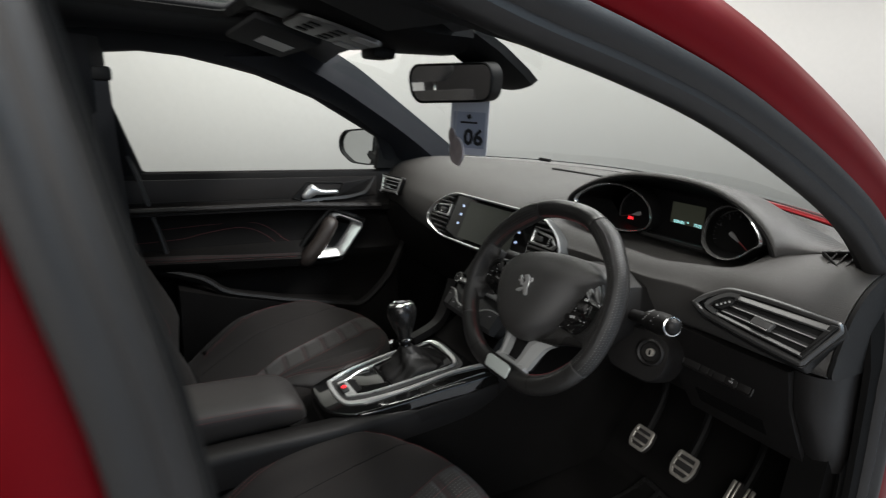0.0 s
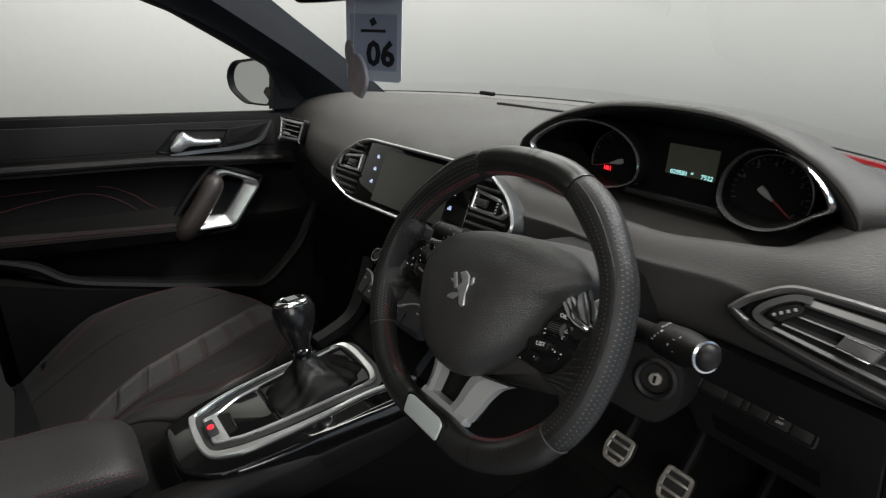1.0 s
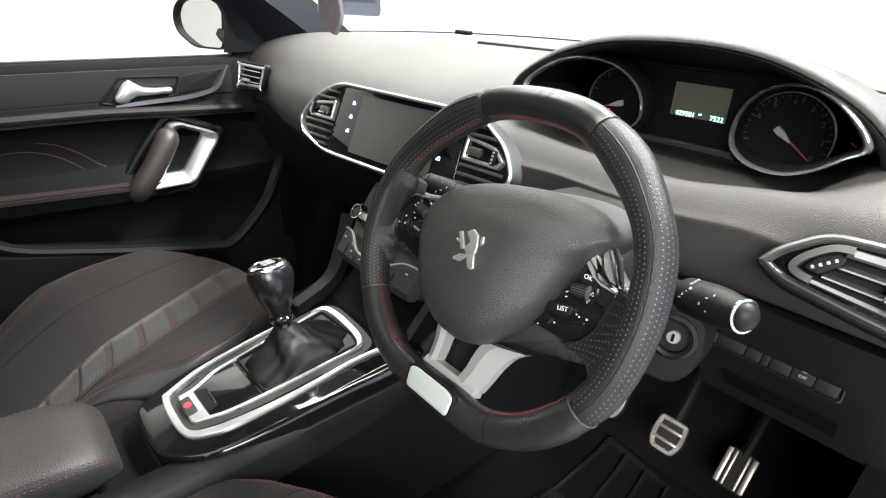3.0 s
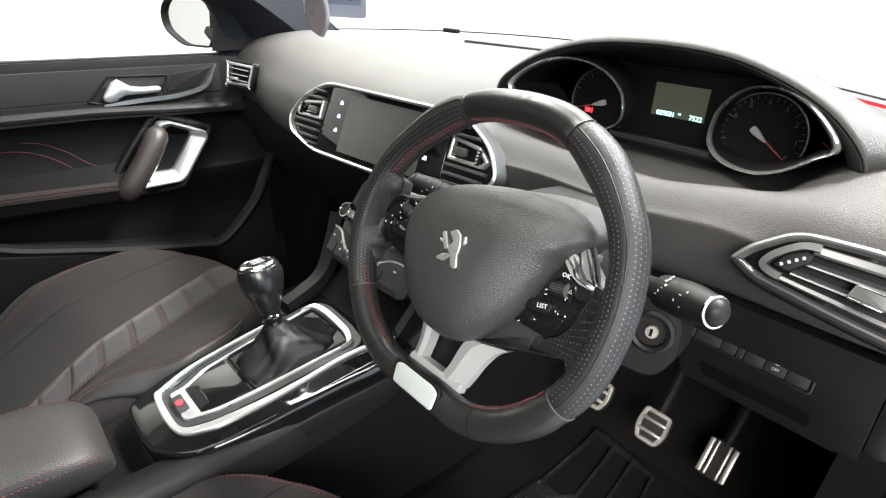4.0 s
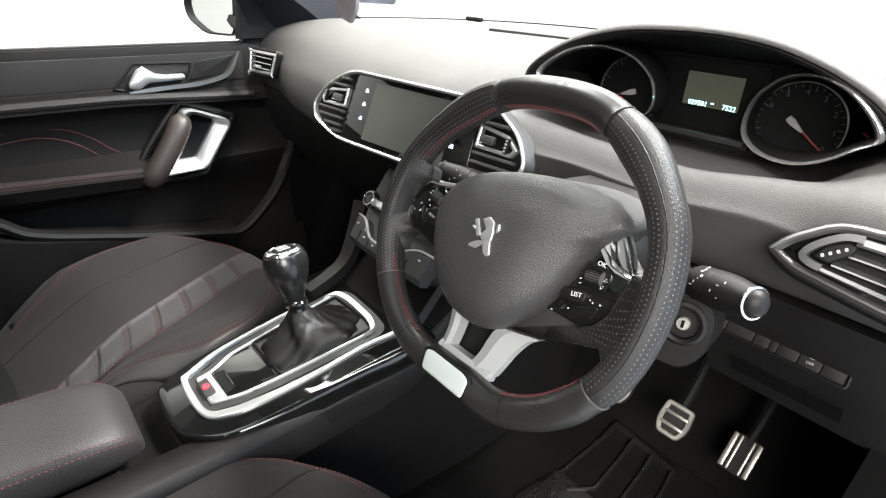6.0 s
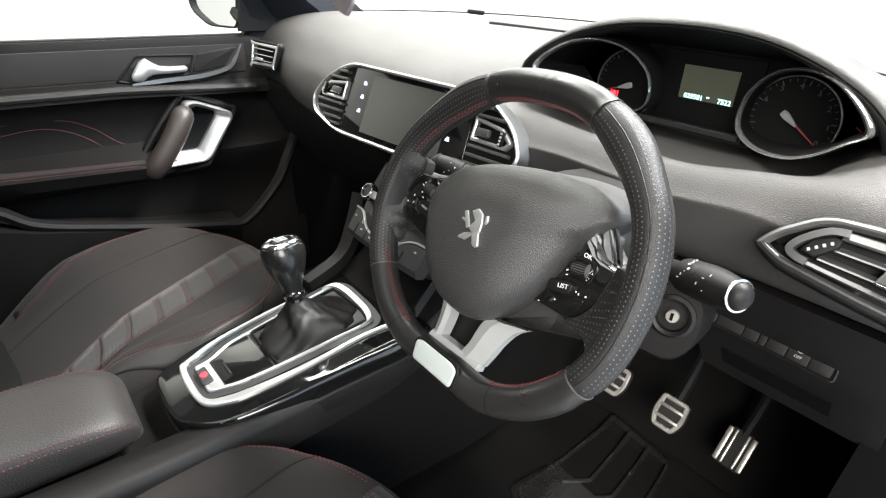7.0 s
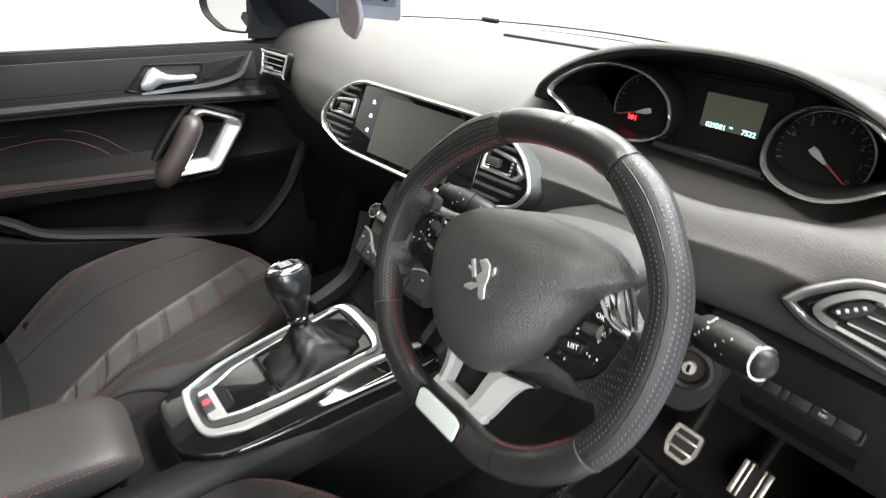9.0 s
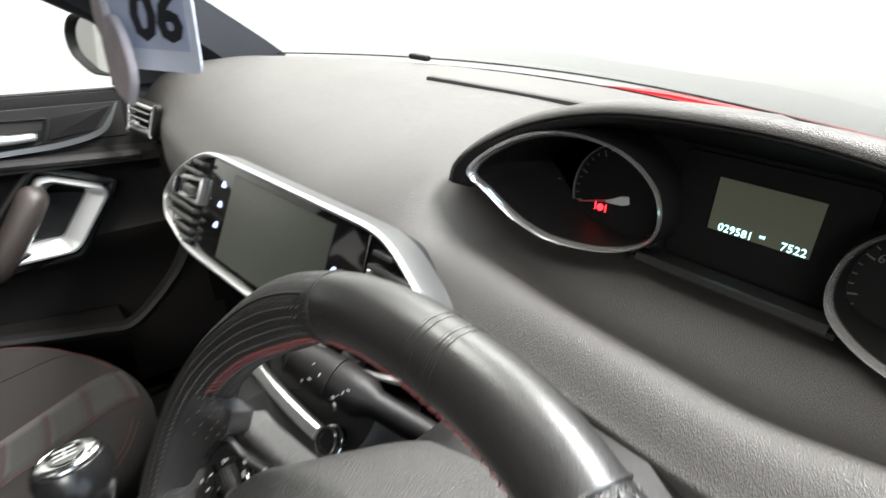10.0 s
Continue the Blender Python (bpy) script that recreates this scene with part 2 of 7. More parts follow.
VENT_RIM = material("grey_satin_vent_rim", (0.075, 0.074, 0.073), 0.36, metal=0.6, vary=0, wear=0)
MID_STEEL = material("grey_steel_trim", (0.235, 0.235, 0.232), 0.32, metal=0.9, vary=0, wear=0)
FABRIC = material("dark_grey_fabric", (0.0165, 0.0146, 0.0138), 0.85, spec=0.2, grain=1.0, grain_scale=520, vary=0.12, sheen=0.03)
FABRIC_MID = material("charcoal_fabric", (0.029, 0.0268, 0.0252), 0.9, spec=0.2, grain=0.9, grain_scale=800, vary=0.15, sheen=0.1)
FABRIC_RED = material("red_brown_fabric", (0.0255, 0.0165, 0.0157), 0.9, spec=0.2, grain=0.9, grain_scale=800, vary=0.15, sheen=0.1)
DOOR_TRIM = material("soft_door_trim", (0.0185, 0.0166, 0.0157), 0.5, spec=0.35, grain=0.35, grain_scale=900, kind="leather", vary=0.1)
SLAT_DARK = material("dark_grey_satin_plastic", (0.030, 0.030, 0.0305), 0.45, spec=0.4, vary=0.08)
KNOB = material("satin_black_knob", (0.009, 0.009, 0.009), 0.24, spec=0.5, wear=0.05, vary=0.1)
DOOR_BLACK = material("matt_black_door_panel", (0.0062, 0.0056, 0.0053), 0.6, spec=0.16, grain=0.35, grain_scale=700, kind="leather", vary=0.15)
SLAT_GREY = material("grey_vent_plastic", (0.07, 0.069, 0.067), 0.42, spec=0.4, vary=0.06)
BROWN = material("brown_black_leather", (0.034, 0.027, 0.024), 0.4, grain=0.4, grain_scale=800, kind="leather", vary=0.15)
LEATHERETTE = material("grey_leatherette", (0.0215, 0.0194, 0.0186), 0.46, spec=0.3, grain=0.45, grain_scale=520, kind="leather", vary=0.1, sheen=0.03)
RIM_CHROME = material("polished_chrome_rim", (0.70, 0.70, 0.69), 0.2, metal=0.85, vary=0, wear=0)
DIM_MARK = material("unlit_print", (0.11, 0.11, 0.115), 0.5, vary=0.05)
RED_THREAD = material("red_thread", (0.135, 0.028, 0.029), 0.7, vary=0.2)
GAITER = material("gaiter_leather", (0.0065, 0.0061, 0.006), 0.45, spec=0.28, grain=0.12, grain_scale=700, kind="leather", vary=0.1)
CARPET = material("black_carpet", (0.0065, 0.0061, 0.0059), 0.95, spec=0.1, grain=1.0, grain_scale=600, vary=0.3)
HEADLINER = material("dark_headliner", (0.008, 0.0085, 0.010), 0.9, spec=0.15, grain=0.6, grain_scale=900, vary=0.15, sheen=0.1)
VISOR = material("grey_visor_cloth", (0.022, 0.0225, 0.0235), 0.85, spec=0.15, grain=0.5, grain_scale=900, vary=0.12)
PILLAR = material("blue_black_pillar_trim", (0.0062, 0.0078, 0.0115), 0.7, spec=0.3, grain=0.4, grain_scale=900, vary=0.1)
PAINT = material("metallic_red_paint", (0.135, 0.0010, 0.0035), 0.36, metal=0.6, coat=0.1, spec=0.1, vary=0.04, wear=0.03)
WALL = material("white_studio_wall", (0.60, 0.585, 0.56), 0.75, grain=0.1, grain_scale=60, vary=0.03, vary_scale=0.6)
# cool light put into the wall's colour as a blue tint
WALL_BLUE_TINT = material("blue_tint_studio_wall", (0.52, 0.61, 0.72), 0.7, grain=0.1, grain_scale=60, vary=0.05, vary_scale=0.6)
CEILING = material("dark_studio_ceiling", (0.12, 0.12, 0.12), 0.9, vary=0.1, vary_scale=0.8)
FLOOR = material("grey_studio_floor", (0.3, 0.3, 0.31), 0.4, grain=0.1, grain_scale=40, vary=0.08, vary_scale=1.5)
WHITE_MARK = material("white_print", (0.75, 0.75, 0.75), 0.5, vary=0.03)
GREY_MARK = material("grey_print", (0.35, 0.35, 0.35), 0.5, vary=0.03)
CARD = material("white_card", (0.78, 0.8, 0.88), 0.45, vary=0.03)
CARD_GREY = material("blue_grey_print", (0.5, 0.54, 0.66), 0.5, vary=0.04)
INK = material("black_ink", (0.02, 0.02, 0.025), 0.5, vary=0.1)
SHELL = material("mauve_felt", (0.42, 0.36, 0.36), 0.8, vary=0.18, vary_scale=60, grain=0.4)
LCD_BACK = material("olive_lcd", (0.04, 0.043, 0.031), 0.45, spec=0.12, vary=0.04, emit=(0.10, 0.105, 0.075, 0.2))
LCD_TEXT = material("lit_digits", (0.5, 0.9, 0.9), 0.5, vary=0.02, emit=(0.45, 0.95, 0.95, 1.6))
RED_LAMP = material("red_warning_lamp", (0.7, 0.02, 0.02), 0.4, vary=0.02, emit=(1.0, 0.02, 0.03, 3.0))
BLUE_LAMP = material("lit_white_icon", (0.6, 0.7, 0.9), 0.4, vary=0.02, emit=(0.5, 0.62, 1.0, 1.0))
NEEDLE = material("red_needle", (0.26, 0.05, 0.05), 0.4, vary=0.05, emit=(0.9, 0.12, 0.10, 0.015))
SCREEN = material("dark_screen", (0.068, 0.073, 0.064), 0.2, spec=0.6, vary=0.12, vary_scale=9, wear=0.05)
MIRROR = material("mirror_glass", (0.85, 0.87, 0.88), 0.02, metal=1.0, vary=0.01, wear=0.01)
GLASS = clear_glass("clear_glass")
TINTED = clear_glass("tinted_glass", (0.35, 0.42, 0.4))
BELT = material("woven_belt", (0.025, 0.026, 0.03), 0.75, grain=0.9, grain_scale=500, kind="weave", vary=0.1)
BUCKLE_RED = material("red_buckle_plastic", (0.6, 0.06, 0.03), 0.4, vary=0.05)

# ---- structure: the studio ----
GROUND = -0.09


def sheet(name, pts, mat, label, category, thick=0.05):
    bm = bmesh.new()
    bm.faces.new([bm.verts.new(p) for p in pts])
    ob = to_object(name, bm, mat, False)
    mod = ob.modifiers.new("thickness", "SOLIDIFY")
    mod.thickness, mod.offset = thick, 0
    return tagged(ob, label, category, kind="structure")


X0, X1, Y0, Y1, ZC = -3.6, 4.6, -4.5, 5.2, 3.4
sheet("ground", [(X0 - 0.1, Y0 - 0.1, GROUND - 0.025), (X1 + 0.1, Y0 - 0.1, GROUND - 0.025), (X1 + 0.1, Y1 + 0.1, GROUND - 0.025), (X0 - 0.1, Y1 + 0.1, GROUND - 0.025)], FLOOR, "smooth pale grey painted studio floor", "floor")
sheet("ceiling", [(X0 - 0.1, Y0 - 0.1, ZC + 0.05), (X1 + 0.1, Y0 - 0.1, ZC + 0.05), (X1 + 0.1, Y1 + 0.1, ZC + 0.05), (X0 - 0.1, Y1 + 0.1, ZC + 0.05)], CEILING, "plain dark studio ceiling", "ceiling")
# the west and north walls are one curved backdrop
_arc = [(X0, Y0)] + [(X0 + 3.0 - 3.0 * math.cos(a), Y1 - 3.0 + 3.0 * math.sin(a)) for a in np.linspace(0, math.pi / 2, 24)] + [(X1 + 0.05, Y1)]
_bw = loft([[(x, y, GROUND) for x, y in _arc], [(x, y, ZC) for x, y in _arc]], ring_closed=False)
_w = tagged(to_object("wall_north", _bw, WALL), "seamless curved cream-white studio wall", "wall", kind="structure")
_w.modifiers.new("thickness", "SOLIDIFY").thickness = 0.03
# unseen east wall, its blue colour tints the bounced light
sheet("wall_east", [(X1, Y0, GROUND), (X1, Y1, GROUND), (X1, Y1, ZC), (X1, Y0, ZC)], WALL_BLUE_TINT, "unseen studio wall tinted blue for cool bounce light", "wall")
sheet("wall_south", [(X0, Y0, GROUND), (X1, Y0, GROUND), (X1, Y0, ZC), (X0, Y0, ZC)], WALL, "plain white studio wall", "wall")


# ---- structure: the car's shell ----
def side_x(z):
    return 0.775 - max(0.0, z - 0.8) * 0.18


# edge of the driver's door opening as (y, z), all round
APERTURE = spline([(-0.45, 1.236), (-0.30, 1.197), (-0.18, 1.172), (-0.066, 1.143), (0.045, 1.103), (0.17, 1.048), (0.255, 1.0), (0.318, 0.94), (0.342, 0.87), (0.345, 0.78), (0.372, 0.65), (0.388, 0.54), (0.375, 0.4), (0.31, 0.28),
                   (0.1, 0.245), (-0.2, 0.245), (-0.42, 0.28), (-0.50, 0.42), (-0.515, 0.65), (-0.548, 0.92), (-0.578, 1.06), (-0.598, 1.16), (-0.605, 1.22), (-0.57, 1.262)], 96, True)


def aperture_ring(d, dx, side=1):
    return [(side * (side_x(p[1]) + dx), p[0], p[1]) for p in (shrunk(APERTURE, d) if d else APERTURE)]


shell = thing("body_shell", "metallic red painted hatchback body shell with open doorway", "car body", (0, 0, GROUND), kind="structure")
_side = lambda s, w: loft([aperture_ring(-0.012, -0.03, s), aperture_ring(-0.014, 0.0, s), aperture_ring(-0.03, 0.018, s), aperture_ring(-0.03 - 0.3 * w, 0.024, s), aperture_ring(-0.015 - w, 0.02, s), aperture_ring(-0.03 - w, -0.02, s)], caps=False)

def pillar_share(p):
    return min(1.0, max(0.0, (p[0] + 0.38) / 0.15)) * min(1.0, max(0.0, (p[1] - 0.8) / 0.15))


def front_edge(near, far, dx):
    """Narrow along the windscreen pillar, broad round the rest of the doorway."""
    out = []
    for p, a, b in zip(APERTURE, shrunk(APERTURE, near), shrunk(APERTURE, far)):
        k = pillar_share(p)
        q = np.array(b) + (np.array(a) - np.array(b)) * k
        out.append((side_x(p[1]) + dx, float(q[0]), float(q[1])))
    return out


part("door_frame", loft([aperture_ring(-0.010, -0.05), aperture_ring(-0.014, -0.03), aperture_ring(-0.020, -0.022), aperture_ring(-0.028, -0.012), front_edge(-0.045, -0.055, -0.004), front_edge(-0.070, -0.080, -0.005), front_edge(-0.090, -0.105, -0.018), front_edge(-0.098, -0.118, -0.05)], caps=False), PAINT, shell, "glossy metallic red door surround", sharp=85)
seal = thing("door_seal", "black rubber weatherstrip round the open driver's doorway", "seal", (0.75, 0, 0.25), kind="structure")
part("bulb", loft([[(side_x(p[1]) + q[0], p2[0], p2[1]) for p, p2 in zip(APERTURE, shrunk(APERTURE, q[1]))] for q in
                  [(-0.011, -0.031), (-0.005, -0.029), (-0.002, -0.021), (-0.004, -0.012), (-0.010, -0.006), (-0.009, 0.001), (-0.014, 0.009), (-0.022, 0.013), (-0.032, 0.012), (-0.036, -0.004), (-0.026, -0.02)]], caps=False, path_closed=True), SEAL, seal)
part("inner_lip", loft([[tuple(np.array((side_x(p[1]) + dx, *a)) + np.array((0, *(np.array(b) - np.array(a)))) * pillar_share(p)) for p, a, b in zip(APERTURE, shrunk(APERTURE, d), shrunk(APERTURE, d + wide))]
                       for dx, d, wide in ((-0.032, 0.0, 0.0), (-0.034, 0.014, -0.006), (-0.042, 0.018, -0.012), (-0.048, 0.014, -0.014), (-0.048, -0.01, 0.0), (-0.036, -0.01, 0.0))], caps=False, path_closed=True), BLACK, seal)
# passenger side body round its closed door
part("far_door_frame", _side(-1, 0.02), PAINT, shell)

# windscreen base, as (x, y); it climbs from the sides to the middle
def screen_base(x):
    return 0.665 - 0.42 * abs(x) ** 1.9


def screen_top(x):
    return 0.03 - 0.16 * abs(x) ** 2


def base_z(x):
    return 0.975 - 0.05 * abs(x) ** 2


def windscreen_rows(dn=0.0, n=25, half=0.69):
    rows = []
    for i in range(n):
        s = -1 + 2 * i / (n - 1)
        xb, xt = s * half, s * 0.56
        a = np.array((xb, screen_base(xb) + 0.03, base_z(xb) + 0.004))
        b = np.array((xt, screen_top(xt), 1.285 - 0.06 * s * s))
        rows.append([a + (b - a) * k + np.array((0, 0.55, 0.83)) * (0.025 * 4 * k * (1 - k) + dn) for k in np.linspace(0, 1, 9)])
    return rows


windscreen = thing("windscreen", "clear raked front windscreen glass", "windscreen", (0, 0.6, 0.98), kind="structure")
_g = part("pane", loft(windscreen_rows(), ring_closed=False), GLASS, windscreen)
_g.visible_shadow = False
_border = loft([[r[0] for r in windscreen_rows(0.004)], [r[0] + (r[1] - r[0]) * 0.025 for r in windscreen_rows(0.004)]], ring_closed=False)
_b = part("black_border", _border, BLACK, windscreen, "black ceramic border along the glass")
_m = _b.modifiers.new("thickness", "SOLIDIFY")
_m.thickness = 0.002

# bonnet beyond the glass
_rows = []
for i in range(15):
    s = -1 + 2 * i / 14
    row = []
    for k in np.linspace(0, 1, 8):
        xx = s * (0.72 - 0.06 * k)
        row.append((xx, screen_base(0.66 * s) + 0.085 + k * (0.86 - 0.22 * s * s), 0.966 - 0.028 * s * s - 0.026 * (1 - max(0.0, min(1.0, (s + 0.45) / 0.5))) - 0.07 * k - 0.2 * k * k))
    _rows.append(row)
bonnet = part("bonnet", loft(_rows, ring_closed=False), PAINT, shell, "glossy red bonnet ahead of the glass")
_m = bonnet.modifiers.new("thickness", "SOLIDIFY")
_m.thickness, _m.offset = 0.02, -1
_cw = loft([[(x, screen_base(x) + 0.022, base_z(x) - 0.022), (x, screen_base(x) + 0.022, base_z(x) - 0.002), (x, screen_base(x) + 0.10, base_z(x) - 0.026), (x, screen_base(x) + 0.10, base_z(x) - 0.035)] for x in np.linspace(-0.7, 0.7, 25)])
tagged(to_object("wiper_cowl", _cw, BLACK), "black plastic wiper cowl below the glass", "cowl", kind="structure")

# roof skin and headliner with the glass roof's opening
_rf = []
for i in range(13):
    s = -1 + 2 * i / 12
    _rf.append([(s * (0.60 + 0.02 * k), screen_top(0.58 * s) - 1.7 * k, 1.367 - 0.075 * s * s + 0.05 * math.sin(k * 2.4) * (1 - 0.4 * s * s)) for k in np.linspace(0, 1, 10)])
_sk = loft(_rf, ring_closed=False)
bmesh.ops.delete(_sk, geom=[f for f in _sk.faces if abs(f.calc_center_median().x) < 0.46 and -1.4 < f.calc_center_median().y < -0.12], context="FACES")
roof = part("roof", _sk, PAINT, shell, "metallic red roof skin")
_rg = part("roof_glass", loft([[(x, y, 1.345 + 0.03 * math.sin((0.03 - y) / 1.7 * 2.4) - 0.07 * x * x) for y in np.linspace(-0.10, -1.45, 8)] for x in np.linspace(-0.52, 0.52, 7)], ring_closed=False), TINTED, shell, "tinted panoramic roof glass")
_rg.visible_shadow = False
roof.modifiers.new("thickness", "SOLIDIFY").thickness = 0.012
HL = [(-0.64, 1.225), (-0.60, 1.262), (-0.5, 1.288), (-0.42, 1.296), (0.42, 1.296), (0.5, 1.288), (0.60, 1.262), (0.66, 1.235)]
bm = bmesh.new()
_ys = [0.02, -0.10, -0.30, -1.25, -1.6]
_grid = [[bm.verts.new((x, y - 0.12 * x * x, z + (0.02 if 0 < j < 4 else 0) - (0.03 if j == 0 else 0))) for x, z in HL] for j, y in enumerate(_ys)]
for j in range(4):
    for i in range(7):
        if not (j == 2 and i == 3):
            bm.faces.new((_grid[j][i], _grid[j][i + 1], _grid[j + 1][i + 1], _grid[j + 1][i]))
headliner = tagged(to_object("headliner", bm, HEADLINER), "dark fabric headliner with a glass roof opening", "headliner", kind="structure")
_m = headliner.modifiers.new("thickness", "SOLIDIFY")
_m.thickness, _m.offset = 0.02, 1

_op = [(-0.42, -0.30), (0.42, -0.30), (0.42, -1.25), (-0.42, -1.25)]
tagged(to_object("roof_opening_frame", loft([[(x, y - 0.12 * x * x, z) for x, y in shrunk(round_poly(_op, 0.03, 3), -d)] for d, z in ((0.0, 1.305), (-0.008, 1.318), (0.02, 1.33), (0.06, 1.352), (0.07, 1.352), (0.03, 1.325), (0.01, 1.31))], caps=False, path_closed=True), BLACK), "black frame round the glass roof opening", "frame", kind="structure")
# cabin floor, bulkhead and far side
tagged(to_object("cabin_floor", loft([[(x, -1.3, 0.2), (x, 0.30, 0.2), (x, 0.52, 0.235), (x, 0.66, 0.42), (x, 0.70, 0.75), (x, 0.74, 0.75), (x, 0.74, 0.15), (x, -1.3, 0.15)] for x in (-0.77, -0.3, 0, 0.3, 0.77)]), CARPET), "black carpeted cabin floor and footwell", "floor", kind="structure")
tagged(to_object("rear_bulkhead", joined(box(0, -1.32, 0.54, 1.5, 0.04, 0.72), box(0.115, -1.32, 1.10, 1.27, 0.04, 0.40), box(-0.635, -1.32, 1.24, 0.23, 0.04, 0.12)), FABRIC, False), "dark rear cabin trim", "trim", kind="structure")
sheet("front_bulkhead", [(-0.74, 0.72, 0.15), (0.72, 0.72, 0.15), (0.70, 0.72, 0.93), (-0.72, 0.72, 0.93)], CARPET, "dark carpeted front bulkhead", "bulkhead", 0.03)
# side trims whose near-black colour holds the footwell's shade
tagged(to_object("footwell_side", loft([[(-0.70, y, 0.2), (-0.705, y, 0.6), (-0.70, y, 0.93), (-0.745, y, 0.93), (-0.745, y, 0.2)] for y in (0.30, 0.5, 0.74)]), SHADE_BLACK), "plastic passenger footwell side trim, shade put into its near-black colour", "trim", kind="structure")
tagged(to_object("footwell_side", loft([[(0.665, y, 0.2), (0.675, y, 0.6), (0.68, y, 0.9), (0.725, y, 0.9), (0.725, y, 0.2)] for y in (0.33, 0.5, 0.74)]), SHADE_BLACK), "plastic driver footwell side trim, shade put into its near-black colour", "trim", kind="structure")
# kick panel ahead of the driver's doorway, footwell shade in its near-black colour
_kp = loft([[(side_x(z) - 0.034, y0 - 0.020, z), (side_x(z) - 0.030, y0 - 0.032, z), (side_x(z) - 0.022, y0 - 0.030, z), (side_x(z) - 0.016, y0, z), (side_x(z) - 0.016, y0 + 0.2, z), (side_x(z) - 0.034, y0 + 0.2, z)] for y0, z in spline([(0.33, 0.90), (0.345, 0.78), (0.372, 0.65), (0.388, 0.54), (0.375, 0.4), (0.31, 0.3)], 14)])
tagged(to_object("kick_panel", _kp, SHADE_BLACK), "plastic footwell side trim, shade put into its near-black colour", "trim", kind="structure")
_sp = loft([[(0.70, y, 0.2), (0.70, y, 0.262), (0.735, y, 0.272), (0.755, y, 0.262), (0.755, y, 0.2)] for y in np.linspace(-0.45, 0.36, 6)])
tagged(to_object("door_sill", _sp, SHADE_BLACK), "black plastic scuff plate on the door sill", "sill", kind="structure")

# A-pillar trims and B-pillar trims
def pillar_trim(side):
    rows = []
    outer = spline([(-0.36, 1.232), (-0.2, 1.19), (-0.02, 1.13), (0.12, 1.062), (0.21, 1.0), (0.27, 0.93)], 16)
    inner = spline([(-0.06, 1.268), (0.06, 1.215), (0.22, 1.115), (0.34, 1.04), (0.45, 0.97), (0.50, 0.935)], 16)
    for a, b in list(zip(outer, inner))[:16 if side < 0 else 9]:
        if side > 0:
            a = a + np.array((0.012, 0.026))
            b = a + (b - a) * 0.04
        xo, xi = side_x(a[1]) - (0.055 if side < 0 else 0.035), side_x(b[1]) - (0.095 if side < 0 else 0.02)
        m = (a + b) / 2
        fold = 0.03 if side < 0 else 0.008
        rows.append([(side * xo, a[0], a[1]), (side * (xo - fold), *(a * 0.7 + b * 0.3 - np.array((0.012, 0.012)))), (side * (xi - 0.02), *(a * 0.3 + b * 0.7 - np.array((0.01, 0.015)))),
                     (side * xi, b[0], b[1]), (side * (xi + 0.012), b[0] + (0.025 if side < 0 else 0.01), b[1] + (0.02 if side < 0 else 0.008)), (side * (xo + 0.02), a[0] + (0.06 if side < 0 else 0.015), a[1] + (0.03 if side < 0 else 0.008))])
    return loft(rows)


tagged(to_object("pillar_trim", pillar_trim(-1), PILLAR), "blue-black textured trim on the passenger windscreen pillar", "pillar trim", kind="structure")
tagged(to_object("pillar_trim", pillar_trim(1), BLACK), "dark textured trim on the driver's windscreen pillar", "pillar trim", kind="structure")
for s, lab in ((-1, "passenger"), (1, "driver")):
    rows = []
    for z in np.linspace(0.25, 1.25, 9):
        x = side_x(z) - 0.07
        y = -0.60 - 0.03 * (z - 0.9) if s < 0 else -0.63 - 0.07 * max(0, z - 0.5)
        rows.append([(s * x, y + 0.03, z), (s * (x - 0.05), y, z), (s * (x - 0.06), y - 0.1, z), (s * (x - 0.02), y - 0.16, z), (s * (x + 0.04), y - 0.16, z), (s * (x + 0.04), y + 0.03, z)])
    tagged(to_object("pillar_trim", loft(rows), HEADLINER if s < 0 else SHADE_BLACK), f"dark trim on the {lab} centre pillar", "pillar trim", kind="structure")


# ---- passenger door, closed ----
door = thing("passenger_door", "closed passenger door with black trim and red stitching", "car door", (-0.72, -0.2, 0.25))
# window opening, front-top-rear, as (y, z)
GLASS_EDGE = [(-0.515, 0.905), (-0.575, 1.09), (-0.603, 1.195), (-0.585, 1.219), (-0.50, 1.23), (-0.40, 1.226), (-0.224, 1.196), (-0.041, 1.136), (0.114, 1.056), (0.18, 1.022), (0.20, 0.98), (0.205, 0.905)]
_ge = round_poly(GLASS_EDGE, 0.012, 4)


def win_x(z):
    return -(0.705 - (z - 0.9) * 0.22)


def win_ring(d, dx):
    return [(win_x(p[1]) + dx, p[0], p[1]) for p in (shrunk(_ge, d) if d else _ge)]


part("window_frame", loft([win_ring(0.0, -0.012), win_ring(-0.001, 0.004), win_ring(-0.012, 0.012), win_ring(-0.04, 0.014), win_ring(-0.085, 0.005), win_ring(-0.085, -0.03), win_ring(-0.004, -0.03)], caps=False, path_closed=True), HEADLINER, door, "black fabric-wrapped window surround")
part("window_seal", loft([win_ring(0.003, -0.004), win_ring(0.0015, 0.004), win_ring(-0.006, 0.0045), win_ring(-0.006, -0.004)], caps=False, path_closed=True), RUBBER, door)
bm = bmesh.new()
bm.faces.new([bm.verts.new(p) for p in win_ring(-0.002, -0.006)])
_g = part("window_pane", bm, GLASS, door, "clear side window glass")
_g.visible_shadow = False

# door skin: sections (x, z) from the sill down to the floor, lofted along y
DOOR_Y = [round(-0.62 + 0.94 * k / 30, 4) for k in range(31)]


